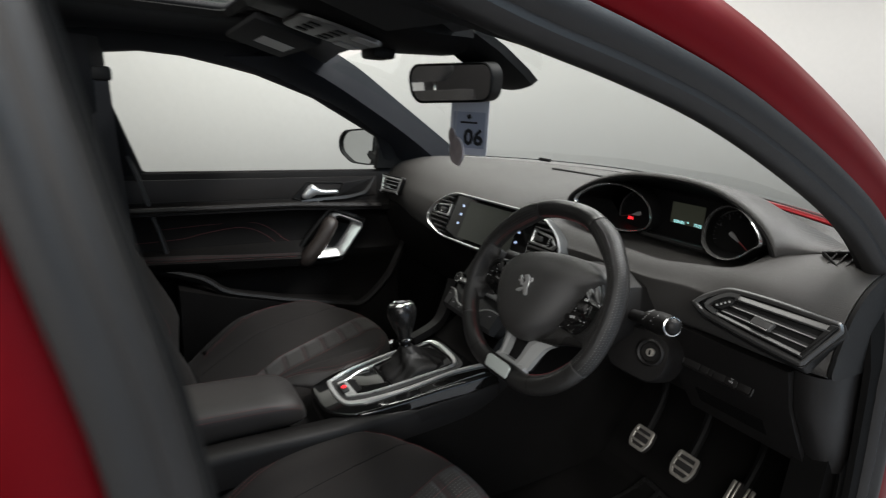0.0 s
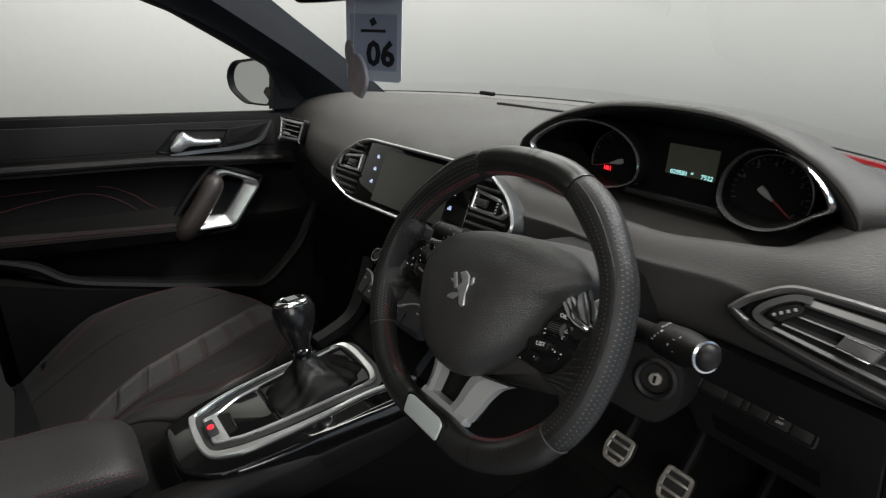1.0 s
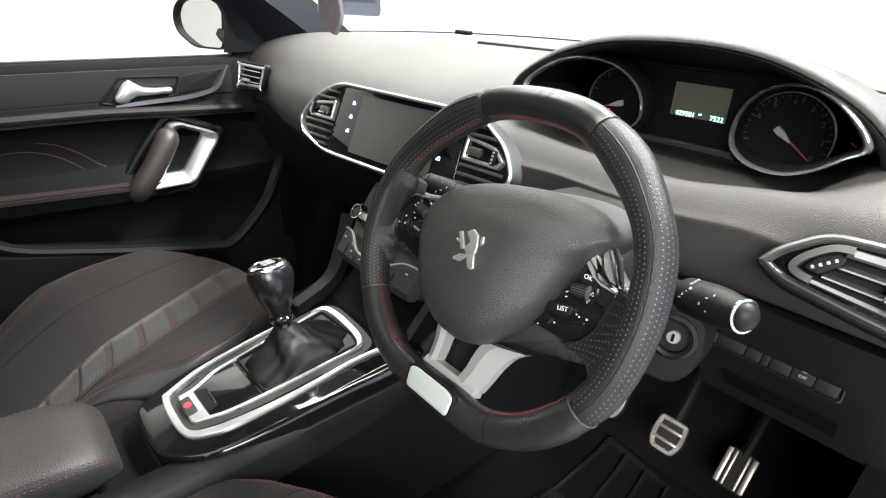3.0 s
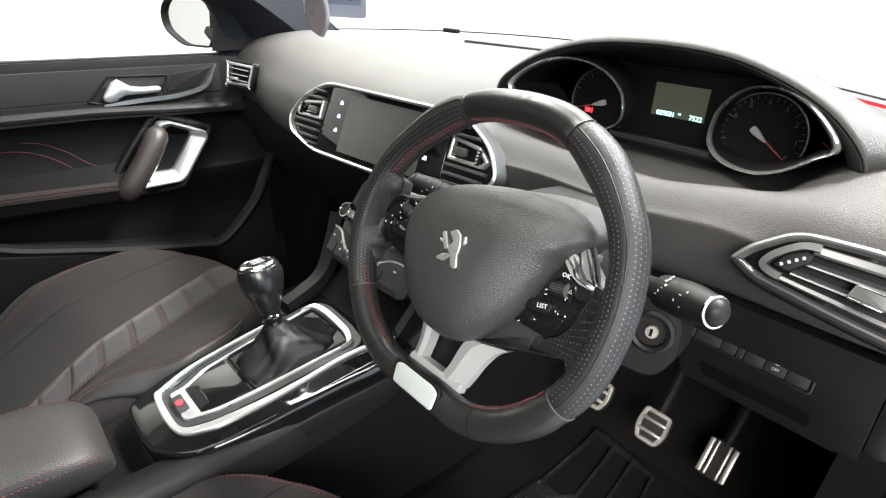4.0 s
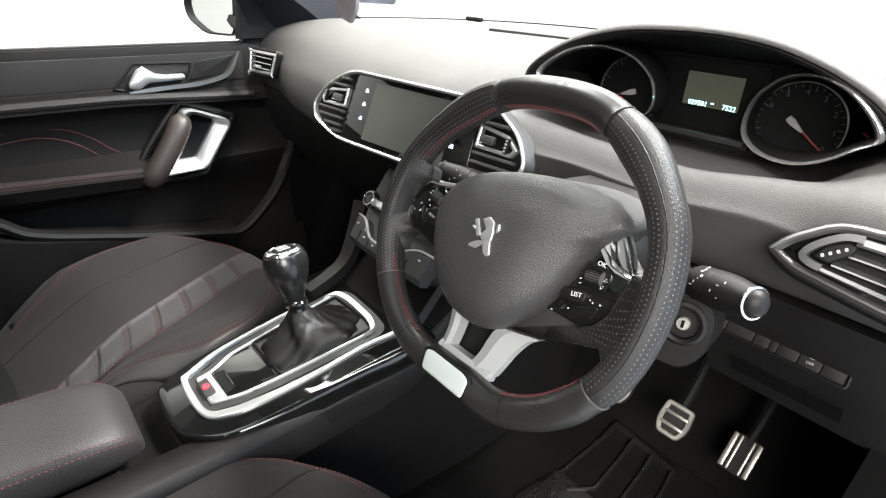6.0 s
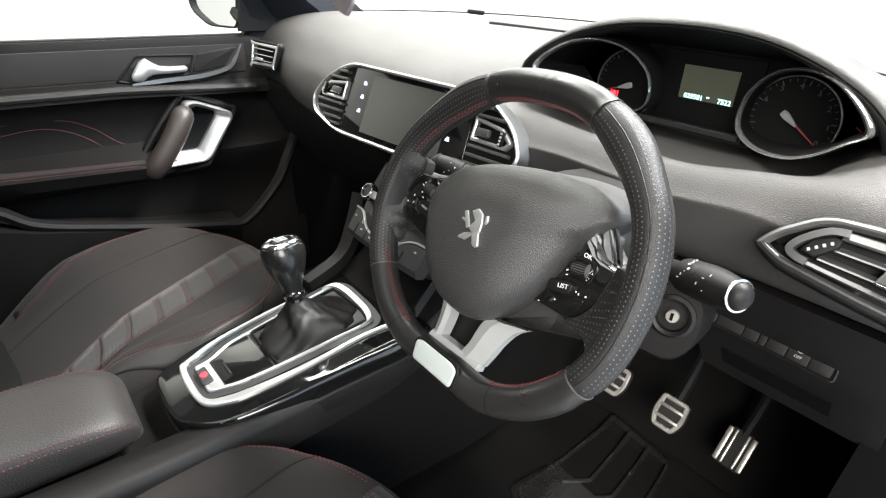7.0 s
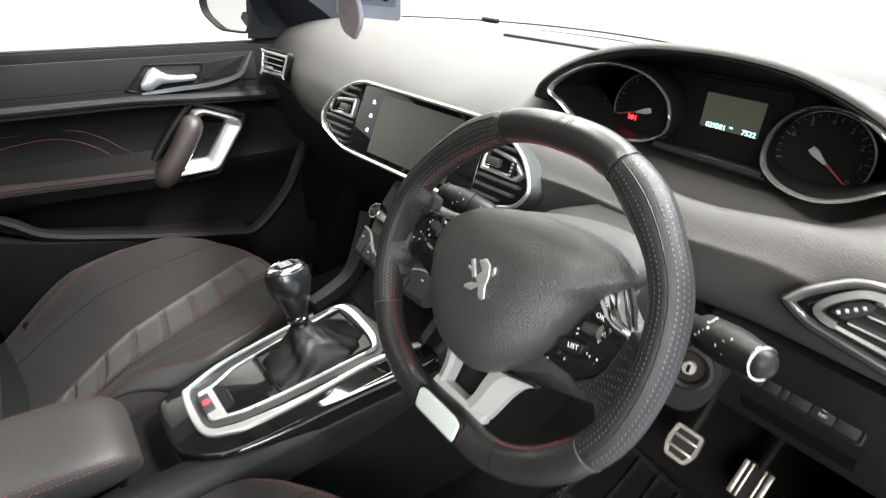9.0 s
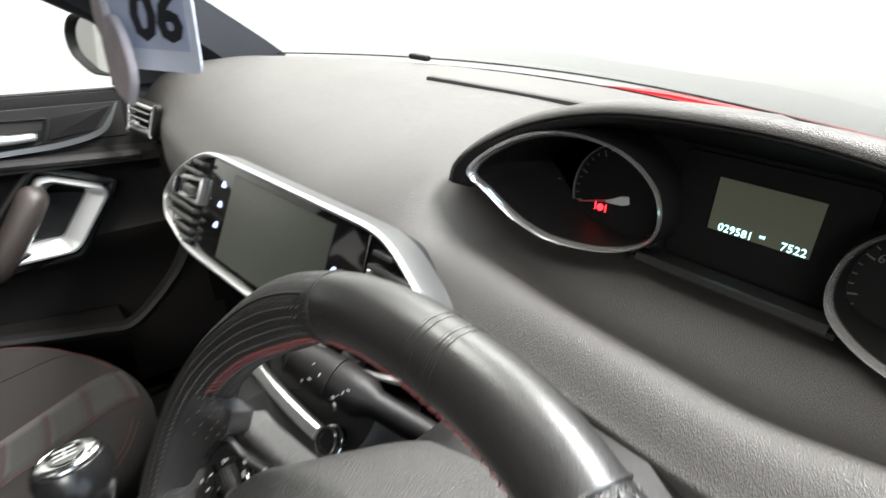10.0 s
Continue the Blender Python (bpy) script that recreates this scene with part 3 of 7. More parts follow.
def door_section(y):
    arm = max(0.0, min(1.0, (0.05 - y) / 0.12))
    f = max(0.0, (y + 0.1) / 0.4)
    za = 0.644 + 0.05 * max(0.0, -y - 0.09)
    pts = [(-0.745, 0.896), (-0.715, 0.907), (-0.694, 0.903), (-0.687, 0.885), (-0.692, 0.83), (-0.688, 0.817 - 0.02 * f), (-0.668, 0.806 - 0.02 * f), (-0.665, 0.786 - 0.016 * f), (-0.698, 0.776 - 0.016 * f), (-0.712, 0.74),
           (-0.706, 0.675), (-0.70 + 0.045 * arm, za), (-0.688 + 0.055 * arm, za - 0.012), (-0.69 + 0.045 * arm, za - 0.04), (-0.712, 0.575), (-0.722, 0.50), (-0.715, 0.44), (-0.69, 0.35), (-0.69, 0.26), (-0.75, 0.255)]
    return [(x, y, z) for x, z in pts]


part("door_panel", loft([door_section(y) for y in DOOR_Y]), DOOR_BLACK, door, "black moulded door panel")

# upper trim pad with handle recess
part("upper_trim", loft([[(-0.70, y, 0.815), (-0.688, y, 0.822), (-0.6835, y, 0.85), (-0.6845, y, 0.885), (-0.70, y, 0.89)] for y in np.linspace(-0.6, 0.19, 12)]), DOOR_TRIM, door, "grey-black soft upper door trim")
part("trim_ridge", tube([(-0.667, y, 0.802 - 0.02 * max(0.0, (y + 0.1) / 0.4)) for y in np.linspace(-0.6, 0.2, 20)], 0.009, 8), DOOR_TRIM, door)


def on_door(x):
    return axes((x, 0, 0), (0, 1, 0), (0, 0, 1), (1, 0, 0))


_rec = round_poly([(-0.103, 0.818), (-0.054, 0.873), (0.071, 0.869), (0.055, 0.822), (-0.068, 0.809)], 0.008, 4)
part("handle_recess", frame_ring(_rec, 0.005, 0.006, on_door(-0.686), 0.002), BLACK, door)
part("recess_back", plate(shrunk(_rec, 0.003), 0.002, on_door(-0.686)), BLACK, door, "dark recess behind the lever")
part("release_lever", loft([[(-0.676 + q * math.cos(a) * 0.011, y + sy * math.cos(a) * 0.0, z + h * math.sin(a)) for a in np.linspace(0, 2 * math.pi, 14, endpoint=False)] for y, z, h, q, sy in
     ((-0.070, 0.826, 0.006, 0.5, 0), (-0.062, 0.830, 0.014, 0.9, 0), (-0.050, 0.838, 0.022, 1.1, 0), (-0.038, 0.845, 0.021, 1.15, 0), (-0.026, 0.843, 0.014, 1.1, 0), (-0.012, 0.839, 0.0095, 1.0, 0), (0.01, 0.8375, 0.008, 0.9, 0), (0.03, 0.838, 0.0075, 0.85, 0), (0.043, 0.8385, 0.007, 0.8, 0), (0.047, 0.8385, 0.004, 0.5, 0))]), SATIN, door, "satin chrome door release lever")
part("release_blade", sweep(spline([(-0.677, -0.072, 0.811), (-0.675, 0.0, 0.816), (-0.676, 0.08, 0.820), (-0.68, 0.142, 0.833), (-0.684, 0.165, 0.855), (-0.685, 0.183, 0.885)], 22), [(-0.004, -0.0045), (0.004, -0.0045), (0.003, 0.0045), (-0.003, 0.0045)], scales=[0.4, 0.6, 0.8] + [1.0] * 14 + [0.8, 0.6, 0.5, 0.45, 0.4]), MID_STEEL, door, "grey satin trim line under the release lever")
part("bezel_pad", plate(round_poly([(0.076, 0.868), (0.062, 0.828), (0.138, 0.838), (0.172, 0.880)], 0.006, 3), 0.004, on_door(-0.6865), 0.0015), DASH_LOW, door)
# grab handle: silver frame round a dark well, leather grip
_well = round_poly([(-0.03, 0.634), (0.03, 0.735), (0.098, 0.722), (0.046, 0.632)], 0.008, 4)
part("handle_well", plate(_well, 0.003, on_door(-0.690)), BLACK, door, "dark well behind the handle")
_ho = round_poly([(-0.064, 0.617), (0.026, 0.764), (0.046, 0.766), (0.128, 0.733), (0.130, 0.718), (0.066, 0.628), (0.052, 0.619)], [0.01, 0.006, 0.012, 0.010, 0.008, 0.012, 0.008], 4)
_hi = round_poly([(-0.018, 0.646), (0.040, 0.746), (0.052, 0.752), (0.096, 0.734), (0.098, 0.726), (0.044, 0.648), (0.036, 0.645)], [0.008, 0.004, 0.006, 0.006, 0.006, 0.008, 0.006], 4)
handle = part("grab_handle", loft([[(-0.69, *p) for p in _ho], [(-0.657, *p) for p in shrunk(_ho, -0.001)], [(-0.652, *p) for p in shrunk(_ho, 0.002)], [(-0.652, *(p + (q - p) * 0.22)) for p, q in zip(_ho, _hi)], [(-0.664, *(p + (q - p) * 0.7)) for p, q in zip(_ho, _hi)], [(-0.674, *p) for p in _hi], [(-0.69, *p) for p in _hi]], caps=False), SATIN, door, "satin silver faceted grab handle frame", sharp=25)
part("handle_edge", sweep(spline([(-0.684, -0.06, 0.602), (-0.684, 0.045, 0.600), (-0.684, 0.075, 0.618), (-0.686, 0.140, 0.722), (-0.686, 0.128, 0.742), (-0.686, 0.045, 0.775), (-0.686, 0.012, 0.765), (-0.684, -0.09, 0.632)], 40, True), circle(0.008, 8), (1, 0, 0.05), True), BLACK, handle, "black moulding round the handle")
part("grip", sweep(spline([(-0.655, -0.075, 0.612), (-0.642, -0.060, 0.635), (-0.638, -0.030, 0.675), (-0.642, 0.002, 0.722), (-0.658, 0.022, 0.752)], 16), circle(0.025, 16, 0.027), (1, 0, 0), scales=[0.7, 0.92] + [1] * 12 + [0.85, 0.6]), BROWN, handle, "dark brown leather grip on the handle")
part("lock_pin", turned([(0.004, 0), (0.004, 0.006), (0.002, 0.008)], axes((-0.69, -0.075, 0.655), (0, 1, 0), (0, 0, 1), (1, 0, 0)), 8), CHROME, door)
part("rear_edge_strip", sweep(spline([(-0.672, -0.595, 1.205), (-0.672, -0.622, 1.170), (-0.676, -0.600, 1.10), (-0.682, -0.575, 1.025), (-0.686, -0.527, 0.893), (-0.684, -0.505, 0.804), (-0.684, -0.478, 0.702), (-0.686, -0.462, 0.62)], 30), [(-0.006, -0.004), (0.006, -0.004), (0.004, 0.004), (-0.004, 0.004)], (1, 0, 0.05)), SLAT_DARK, door, "dark grey strip along the rear edge of the window")
# lower pocket rim
part("pocket_rim", sweep(spline([(-0.665, -0.60, 0.66), (-0.645, -0.40, 0.60), (-0.635, -0.32, 0.548), (-0.628, -0.2, 0.515), (-0.62, -0.094, 0.492), (-0.607, 0.05, 0.466), (-0.604, 0.115, 0.464), (-0.615, 0.205, 0.537), (-0.63, 0.253, 0.602), (-0.665, 0.3, 0.66)], 48), [(-0.012, -0.012), (0.004, -0.012), (0.009, 0.0), (0.005, 0.008), (-0.012, 0.010)]), DASH_LOW, door, "rim of the lower door pocket")
part("map_pocket", loft([[(-0.70, y, z), (-0.62, y, z - 0.006), (-0.63, y, 0.36), (-0.66, y, 0.28), (-0.70, y, 0.28)] for y, z in ((-0.45, 0.58), (-0.32, 0.54), (-0.1, 0.488), (0.1, 0.462))]), DOOR_BLACK, door)
for w in ([(-0.7055, -0.55, 0.70), (-0.708, -0.43, 0.705), (-0.709, -0.362, 0.718), (-0.7095, -0.26, 0.729), (-0.7085, -0.19, 0.705), (-0.7045, -0.127, 0.648)], [(-0.709, -0.5, 0.735), (-0.7105, -0.355, 0.743), (-0.711, -0.225, 0.743), (-0.7095, -0.165, 0.718), (-0.7065, -0.125, 0.684), (-0.7045, -0.075, 0.655)]):
    part("red_stitch", tube(spline(w, 40), 0.0006, 5), RED_THREAD, door, "curved red stitching")
for dx, dz in ((-0.6435, 0.0015), (-0.636, -0.005)):
    part("red_stitch", dashed([(dx, y, 0.644 + dz + 0.05 * max(0.0, -y - 0.09)) for y in np.linspace(-0.6, -0.1, 14)], 0.0011, 5), RED_THREAD, door)
part("armrest_trim", sweep([(-0.654, y, 0.6455 + 0.05 * max(0.0, -y - 0.09)) for y in np.linspace(-0.6, -0.085, 12)], [(-0.012, -0.006), (0.012, -0.009), (0.013, -0.004), (-0.012, 0.002)]), LEATHERETTE, door)

# door mirror outside
dm = thing("door_mirror", "passenger door mirror with black housing", "mirror", (-0.78, 0.22, 0.9))
_mo = round_poly([(-0.091, 0.016), (-0.066, 0.052), (0.052, 0.068), (0.092, 0.052), (0.084, -0.068), (-0.02, -0.068), (-0.082, -0.03)], 0.022, 5)
MM = facing((-0.93, 0.215, 0.969), (0.42, -0.88, 0.06), (0.88, 0.42, 0))
part("housing", joined(frame_ring(_mo, 0.004, 0.03, MM @ Matrix.Translation((0, 0, -0.02)), 0.004), plate(_mo, 0.04, MM @ Matrix.Translation((0, 0, -0.055)), 0.0)), BLACK, dm, "gloss black mirror housing")
part("mirror_glass", plate(shrunk(_mo, 0.004), 0.002, MM @ Matrix.Translation((0, 0, -0.004))), MIRROR, dm)
part("foot", sweep(spline([(-0.72, 0.25, 0.94), (-0.80, 0.265, 0.93), (-0.88, 0.27, 0.94)], 8), circle(0.035, 10, 0.025)), BLACK, dm)
part("sail_panel", loft([[(-0.70, 0.185, 0.912), (-0.70, 0.20, 1.025), (-0.70, 0.29, 0.95), (-0.70, 0.30, 0.912)], [(-0.683, 0.19, 0.914), (-0.683, 0.20, 1.018), (-0.683, 0.285, 0.95), (-0.683, 0.295, 0.914)]]), BLACK, door)

# ---- dashboard ----
dash = thing("dashboard", "grey soft-touch dashboard with black lower panels", "dashboard", (0, 0.35, 0.6))
ST = [
    (-0.735, [(0.44, 0.95), (0.37, 0.953), (0.31, 0.945), (0.262, 0.92), (0.235, 0.885), (0.225, 0.84), (0.25, 0.79), (0.31, 0.71)]),
    (-0.60, [(0.51, 0.960), (0.42, 0.963), (0.33, 0.955), (0.268, 0.93), (0.236, 0.89), (0.222, 0.835), (0.25, 0.78), (0.31, 0.70)]),
    (-0.42, [(0.585, 0.968), (0.46, 0.968), (0.335, 0.958), (0.255, 0.932), (0.205, 0.89), (0.178, 0.835), (0.205, 0.775), (0.28, 0.70)]),
    (-0.24, [(0.64, 0.972), (0.49, 0.972), (0.34, 0.958), (0.245, 0.932), (0.183, 0.888), (0.155, 0.835), (0.175, 0.775), (0.25, 0.70)]),
    (-0.10, [(0.66, 0.974), (0.50, 0.974), (0.345, 0.958), (0.25, 0.937), (0.197, 0.905), (0.165, 0.835), (0.17, 0.775), (0.23, 0.70)]),
    (0.05, [(0.665, 0.975), (0.50, 0.974), (0.35, 0.957), (0.26, 0.935), (0.20, 0.905), (0.168, 0.835), (0.17, 0.775), (0.23, 0.70)]),
    (0.145, [(0.655, 0.974), (0.51, 0.972), (0.37, 0.957), (0.285, 0.936), (0.21, 0.895), (0.17, 0.835), (0.175, 0.775), (0.24, 0.70)]),
    (0.20, [(0.645, 0.972), (0.50, 0.93), (0.40, 0.892), (0.32, 0.878), (0.25, 0.899), (0.195, 0.865), (0.185, 0.775), (0.25, 0.70)]),
    (0.30, [(0.62, 0.968), (0.47, 0.893), (0.375, 0.879), (0.305, 0.867), (0.247, 0.893), (0.206, 0.868), (0.195, 0.775), (0.26, 0.70)]),
    (0.44, [(0.58, 0.965), (0.47, 0.893), (0.375, 0.879), (0.30, 0.865), (0.243, 0.890), (0.206, 0.863), (0.20, 0.78), (0.265, 0.70)]),
    (0.53, [(0.54, 0.962), (0.46, 0.905), (0.375, 0.888), (0.305, 0.878), (0.25, 0.904), (0.207, 0.873), (0.202, 0.79), (0.265, 0.70)]),
    (0.60, [(0.50, 0.960), (0.44, 0.965), (0.37, 0.962), (0.30, 0.945), (0.233, 0.912), (0.204, 0.866), (0.203, 0.795), (0.265, 0.70)]),
    (0.67, [(0.47, 0.956), (0.40, 0.96), (0.34, 0.955), (0.285, 0.938), (0.233, 0.905), (0.206, 0.862), (0.21, 0.795), (0.265, 0.70)]),
    (0.735, [(0.44, 0.95), (0.37, 0.953), (0.31, 0.945), (0.265, 0.925), (0.24, 0.895), (0.222, 0.84), (0.225, 0.795), (0.27, 0.70)]),
]
# the skin ends in a lip and turns in above the black lower panels
ST = [(x, p[:6] + [(p[6][0] + 0.004, p[6][1] + 0.012), (p[6][0] + 0.09, p[6][1] + 0.006)]) for x, p in ST]


def dash_section(x):
    xs = [s[0] for s in ST]
    return [tuple(np.interp(x, xs, [s[1][k][c] for s in ST]) for c in (0, 1)) for k in range(8)]


def dash_ring(x):
    p = [np.array(q) for q in dash_section(x)]
    # a crisp edge on the driver's side, where the face turns under towards the vent
    w = float(np.interp(x, [0.1, 0.26, 0.735], [0.0, 1.0, 0.8]))
    p[6] = p[6] + np.array((float(np.interp(x, [0.2, 0.32, 0.53, 0.61, 0.68], [0, 0.022, 0.020, 0.009, 0])), 0))
    a, b = 0.42 - 0.27 * w, 0.34 - 0.22 * w
    cur = spline([tuple(q) for q in p[:5] + [p[5] + a * (p[4] - p[5]), p[5] + b * (p[6] - p[5])] + p[6:]], 44)
    return [(x, p[0], p[1]) for p in cur] + [(x, 0.45, 0.80), (x, 0.55, 0.85)]


_xs = sorted(set([round(v, 4) for v in np.linspace(-0.735, 0.735, 80)]))


def smooth_dash(x):
    """Sections averaged over neighbours along x, for a flowing surface."""
    k = [dash_ring(min(max(x + d, -0.735), 0.735)) for d in (-0.02, -0.01, 0, 0.01, 0.02)]
    return [tuple(np.array([x, 0, 0]) + sum(np.array((0, p[1], p[2])) for p in q) / 5) for q in zip(*k)]


part("dash_skin", loft([smooth_dash(x) for x in _xs]), DASH, dash, "grey grained soft-touch dashboard skin", sharp=60)


part("end_cover", loft([[(0.737, p[1], p[2]) for p in smooth_dash(0.735)], [(0.742, p[1], p[2]) for p in smooth_dash(0.735)]]), BLACK, dash, "black end cover of the dashboard", sharp=60)


def dash_top(x, y):
    """The height of the dashboard's upper side at that place."""
    r = smooth_dash(max(-0.735, min(0.735, x)))[:44]
    for a, b in zip(r, r[1:]):
        if a[1] >= y >= b[1]:
            return a[2] + (b[2] - a[2]) * (a[1] - y) / (a[1] - b[1] + 1e-9)
    return r[0][2]


# lower driver's panel with switches
def low_ring(x):
    return [(x, 0.216, 0.798), (x, 0.222, 0.785), (x, 0.243, 0.735), (x, 0.30, 0.655), (x, 0.338, 0.606), (x, 0.36, 0.60), (x, 0.42, 0.66), (x, 0.34, 0.79)]


part("lower_panel", loft([low_ring(x) for x in (0.49, 0.52, 0.6, 0.692)]), DASH_LOW, dash, "black hard plastic lower panel beside the column")
part("knee_panel", loft([[(x, 0.225, 0.79), (x, 0.245, 0.74), (x, 0.31, 0.66), (x, 0.35, 0.62), (x, 0.45, 0.66), (x, 0.34, 0.79)] for x in (0.14, 0.3, 0.492)]), DASH_LOW, dash)
part("side_panel", loft([[(x, 0.228 + d, 0.80), (x, 0.25 + d, 0.735), (x, 0.305 + d, 0.66), (x, 0.345 + d, 0.61), (x, 0.45, 0.66), (x, 0.36, 0.80)] for x, d in ((0.6935, 0.002), (0.705, 0.0), (0.722, 0.006), (0.733, 0.018), (0.7385, 0.04))]), DASH_LOW, dash)
part("glovebox", loft([[(x, 0.235, 0.80), (x, 0.235, 0.76), (x, 0.28, 0.66), (x, 0.34, 0.58), (x, 0.45, 0.56), (x, 0.45, 0.8)] for x in (-0.70, -0.4, -0.15)]), DASH_LOW, dash, "dark glovebox lid below the dashboard")

# ---- instrument cluster ----
CX = 0.369
cluster = thing("instrument_cluster", "instrument cluster with two chrome-rimmed dials and a lit display", "instruments", (CX, 0.40, 0.89))
LIP = [(-0.218, 0.287, 0.940), (-0.213, 0.290, 0.958), (-0.187, 0.304, 0.982), (-0.15, 0.320, 1.002), (-0.09, 0.332, 1.017), (0.0, 0.335, 1.022), (0.075, 0.332, 1.017), (0.135, 0.322, 1.003), (0.184, 0.307, 0.985), (0.216, 0.293, 0.966), (0.236, 0.284, 0.945), (0.236, 0.290, 0.925)]
_lip = spline(LIP, 49)
rows = []
for p in _lip:
    x = CX + p[0]
    a = abs(p[0]) / 0.224
    e = max(0.0, min(1.0, (a - 0.55) / 0.45))
    e = e * e * (3 - 2 * e)
    yb = min(0.56, screen_base(x) - 0.02) * (1 - e) + (p[1] + 0.07) * e
    xb = CX + p[0] * (1.08 + (0.30 if p[0] > 0 else 0.04) * e)
    back = np.array((xb, yb, min(max(dash_top(xb, yb), dash_top(0.62 if p[0] > 0 else 0.13, yb)), 0.968) - 0.003))
    tip = np.array((x, p[1], p[2]))
    mid = tip * 0.55 + back * 0.45 + np.array((0, 0, 0.016 * (1 - e)))
    inn = np.array((CX + p[0] * 0.95, p[1] + 0.012, p[2] - 0.007))
    deep = np.array((CX + p[0] * 0.90, 0.402, min(p[2] - 0.005, 0.995) - 0.004))
    rows.append([deep, inn, tip + np.array((0, -0.001, -0.003)), tip + np.array((0, 0.006, 0.003)), tip * 0.8 + back * 0.2 + np.array((0, 0, 0.011 * (1 - 0.8 * e))), mid, back])
hood = part("hood", loft([[tuple(q) for q in r[2:]] for r in rows], ring_closed=False), DASH, dash, "grey soft-touch hood over the dials", sharp=70)
hood.modifiers.new("thickness", "SOLIDIFY").thickness = 0.003
hi = part("hood_lining", loft([[tuple(q) for q in r[:3]] for r in rows], ring_closed=False), BLACK, cluster, "matt black hood lining")
hi.modifiers.new("thickness", "SOLIDIFY").thickness = 0.002
_bk = round_poly([(-0.205, 0.90), (-0.2, 0.965), (-0.14, 0.997), (0, 1.01), (0.14, 0.997), (0.2, 0.965), (0.205, 0.90), (0.1, 0.875), (-0.1, 0.875)], 0.02, 4)
part("backing", plate(_bk, 0.006, axes((CX, 0.411, 0), (1, 0, 0), (0, 0, 1), (0, -1, 0))), BLACK, cluster)


def ring_y(dx):
    return 0.372 - max(0.0, dx - 0.06) * 0.54


RING = spline([(0.213, 0.950), (0.196, 0.970), (0.165, 0.987), (0.13, 0.992), (0.094, 0.982), (0.068, 0.957), (0.060, 0.927), (0.068, 0.906), (0.096, 0.8955), (0.135, 0.8985), (0.168, 0.913), (0.196, 0.935)], 72, True)
DIALC = (0.112, 0.936)
for s, lab in ((-1, "speed dial"), (1, "rev counter")):
    pull = 0.010 if s < 0 else 0.0
    RG = [(p[0] - pull * max(0.0, (p[0] - 0.14) / 0.073), p[1]) for p in RING]

    def scaled(k, dy):
        return [(CX + s * (DIALC[0] + (p[0] - DIALC[0]) * k), ring_y(p[0]) + dy, DIALC[1] + (p[1] - DIALC[1]) * k) for p in RG]

    def deep_ring(k):
        return [(CX + s * (DIALC[0] + (p[0] - DIALC[0]) * k), 0.396, DIALC[1] + (p[1] - DIALC[1]) * k) for p in RG]

    dial = part("dial", loft([deep_ring(0.9), deep_ring(0.45), deep_ring(0.02)]), BLACK, cluster, f"black {lab} face")
    part("chrome_rim", loft([scaled(1.0, 0.003), scaled(1.018, -0.002), scaled(0.995, -0.0055), scaled(0.968, -0.0035), scaled(0.945, 0.003), scaled(0.955, 0.006)], caps=False, path_closed=True), RIM_CHROME, cluster, "polished chrome dial rim")
    part("dial_wall", loft([scaled(1.01, 0.002), scaled(0.93, 0.003), deep_ring(0.9)], caps=False), BLACK, cluster)
    part("dial_shroud", loft([scaled(1.0, 0.0), scaled(1.03, 0.006), [(q[0], 0.408, q[2]) for q in scaled(1.05, 0)]], caps=False), BLACK, cluster)
    hub = np.array((CX + s * 0.112, 0.3945, 0.928))
    DM = axes(tuple(hub), (1, 0, 0), (0, 0, 1), (0, -1, 0))
    R = 0.049
    part("dial_ring", turned([(R + 0.0012, 0), (R + 0.0012, 0.0022), (R, 0.0026), (R - 0.0008, 0.0022), (R - 0.0008, 0)], DM, 48), MID_STEEL, dial, "thin silver scale ring")
    part("dial_disc", turned([(R - 0.001, 0.0004), (R - 0.002, 0.0012), (0.001, 0.0012)], DM, 48), BLACK, dial)
    for k in range(27):
        a = radians(-35 + 250 * k / 26)
        ln = 0.006 if k % 4 == 0 else 0.0032
        q = box(0, 0, 0, 0.0007 if k % 4 else 0.0011, ln, 0.0005, 0)
        part("tick", moved(q, DM @ Matrix.Rotation(a - math.pi / 2, 4, "Z") @ Matrix.Translation((0, R - 0.003 - ln / 2, 0.0015))), DIM_MARK, dial, smooth=False)
    if s > 0:
        for k, ch in enumerate("0123456"):
            a = radians(-33 + 31 * k)
            letters(ch, 0.009, DM @ Matrix.Translation((math.cos(a) * 0.038, math.sin(a) * 0.038, 0.0014)), DIM_MARK, dial)
    na = radians(-36) if s > 0 else radians(197)
    ND = DM @ Matrix.Rotation(na, 4, "Z")
    needle = part("needle", moved(loft([[(-0.012, -0.0013, 0.004), (-0.012, 0.0013, 0.004), (-0.012, 0.0013, 0.006), (-0.012, -0.0013, 0.006)], [(0.041, -0.0005, 0.004), (0.041, 0.0005, 0.004), (0.041, 0.0005, 0.005), (0.041, -0.0005, 0.005)]]), ND), NEEDLE, dial, "red pointer", smooth=False)
    part("needle_cap", plate(round_poly([(-0.013, 0.0036), (-0.006, 0.0042), (0.010, 0.0010), (0.010, -0.0010), (-0.006, -0.0042), (-0.013, -0.0036)], 0.001, 2), 0.003, ND @ Matrix.Translation((0, 0, 0.0055)), 0.0006), GREY_MARK, needle, "pale pointed needle hub")
    sm = axes((CX + s * 0.183, 0.391, 0.930), (1, 0, 0), (0, 0, 1), (0, -1, 0))
    part("small_needle", moved(box(0, 0, 0.002, 0.016, 0.0009, 0.001, 0), sm @ Matrix.Rotation(radians(-32 if s > 0 else 10), 4, "Z")), NEEDLE, dial, "small gauge pointer", smooth=False)
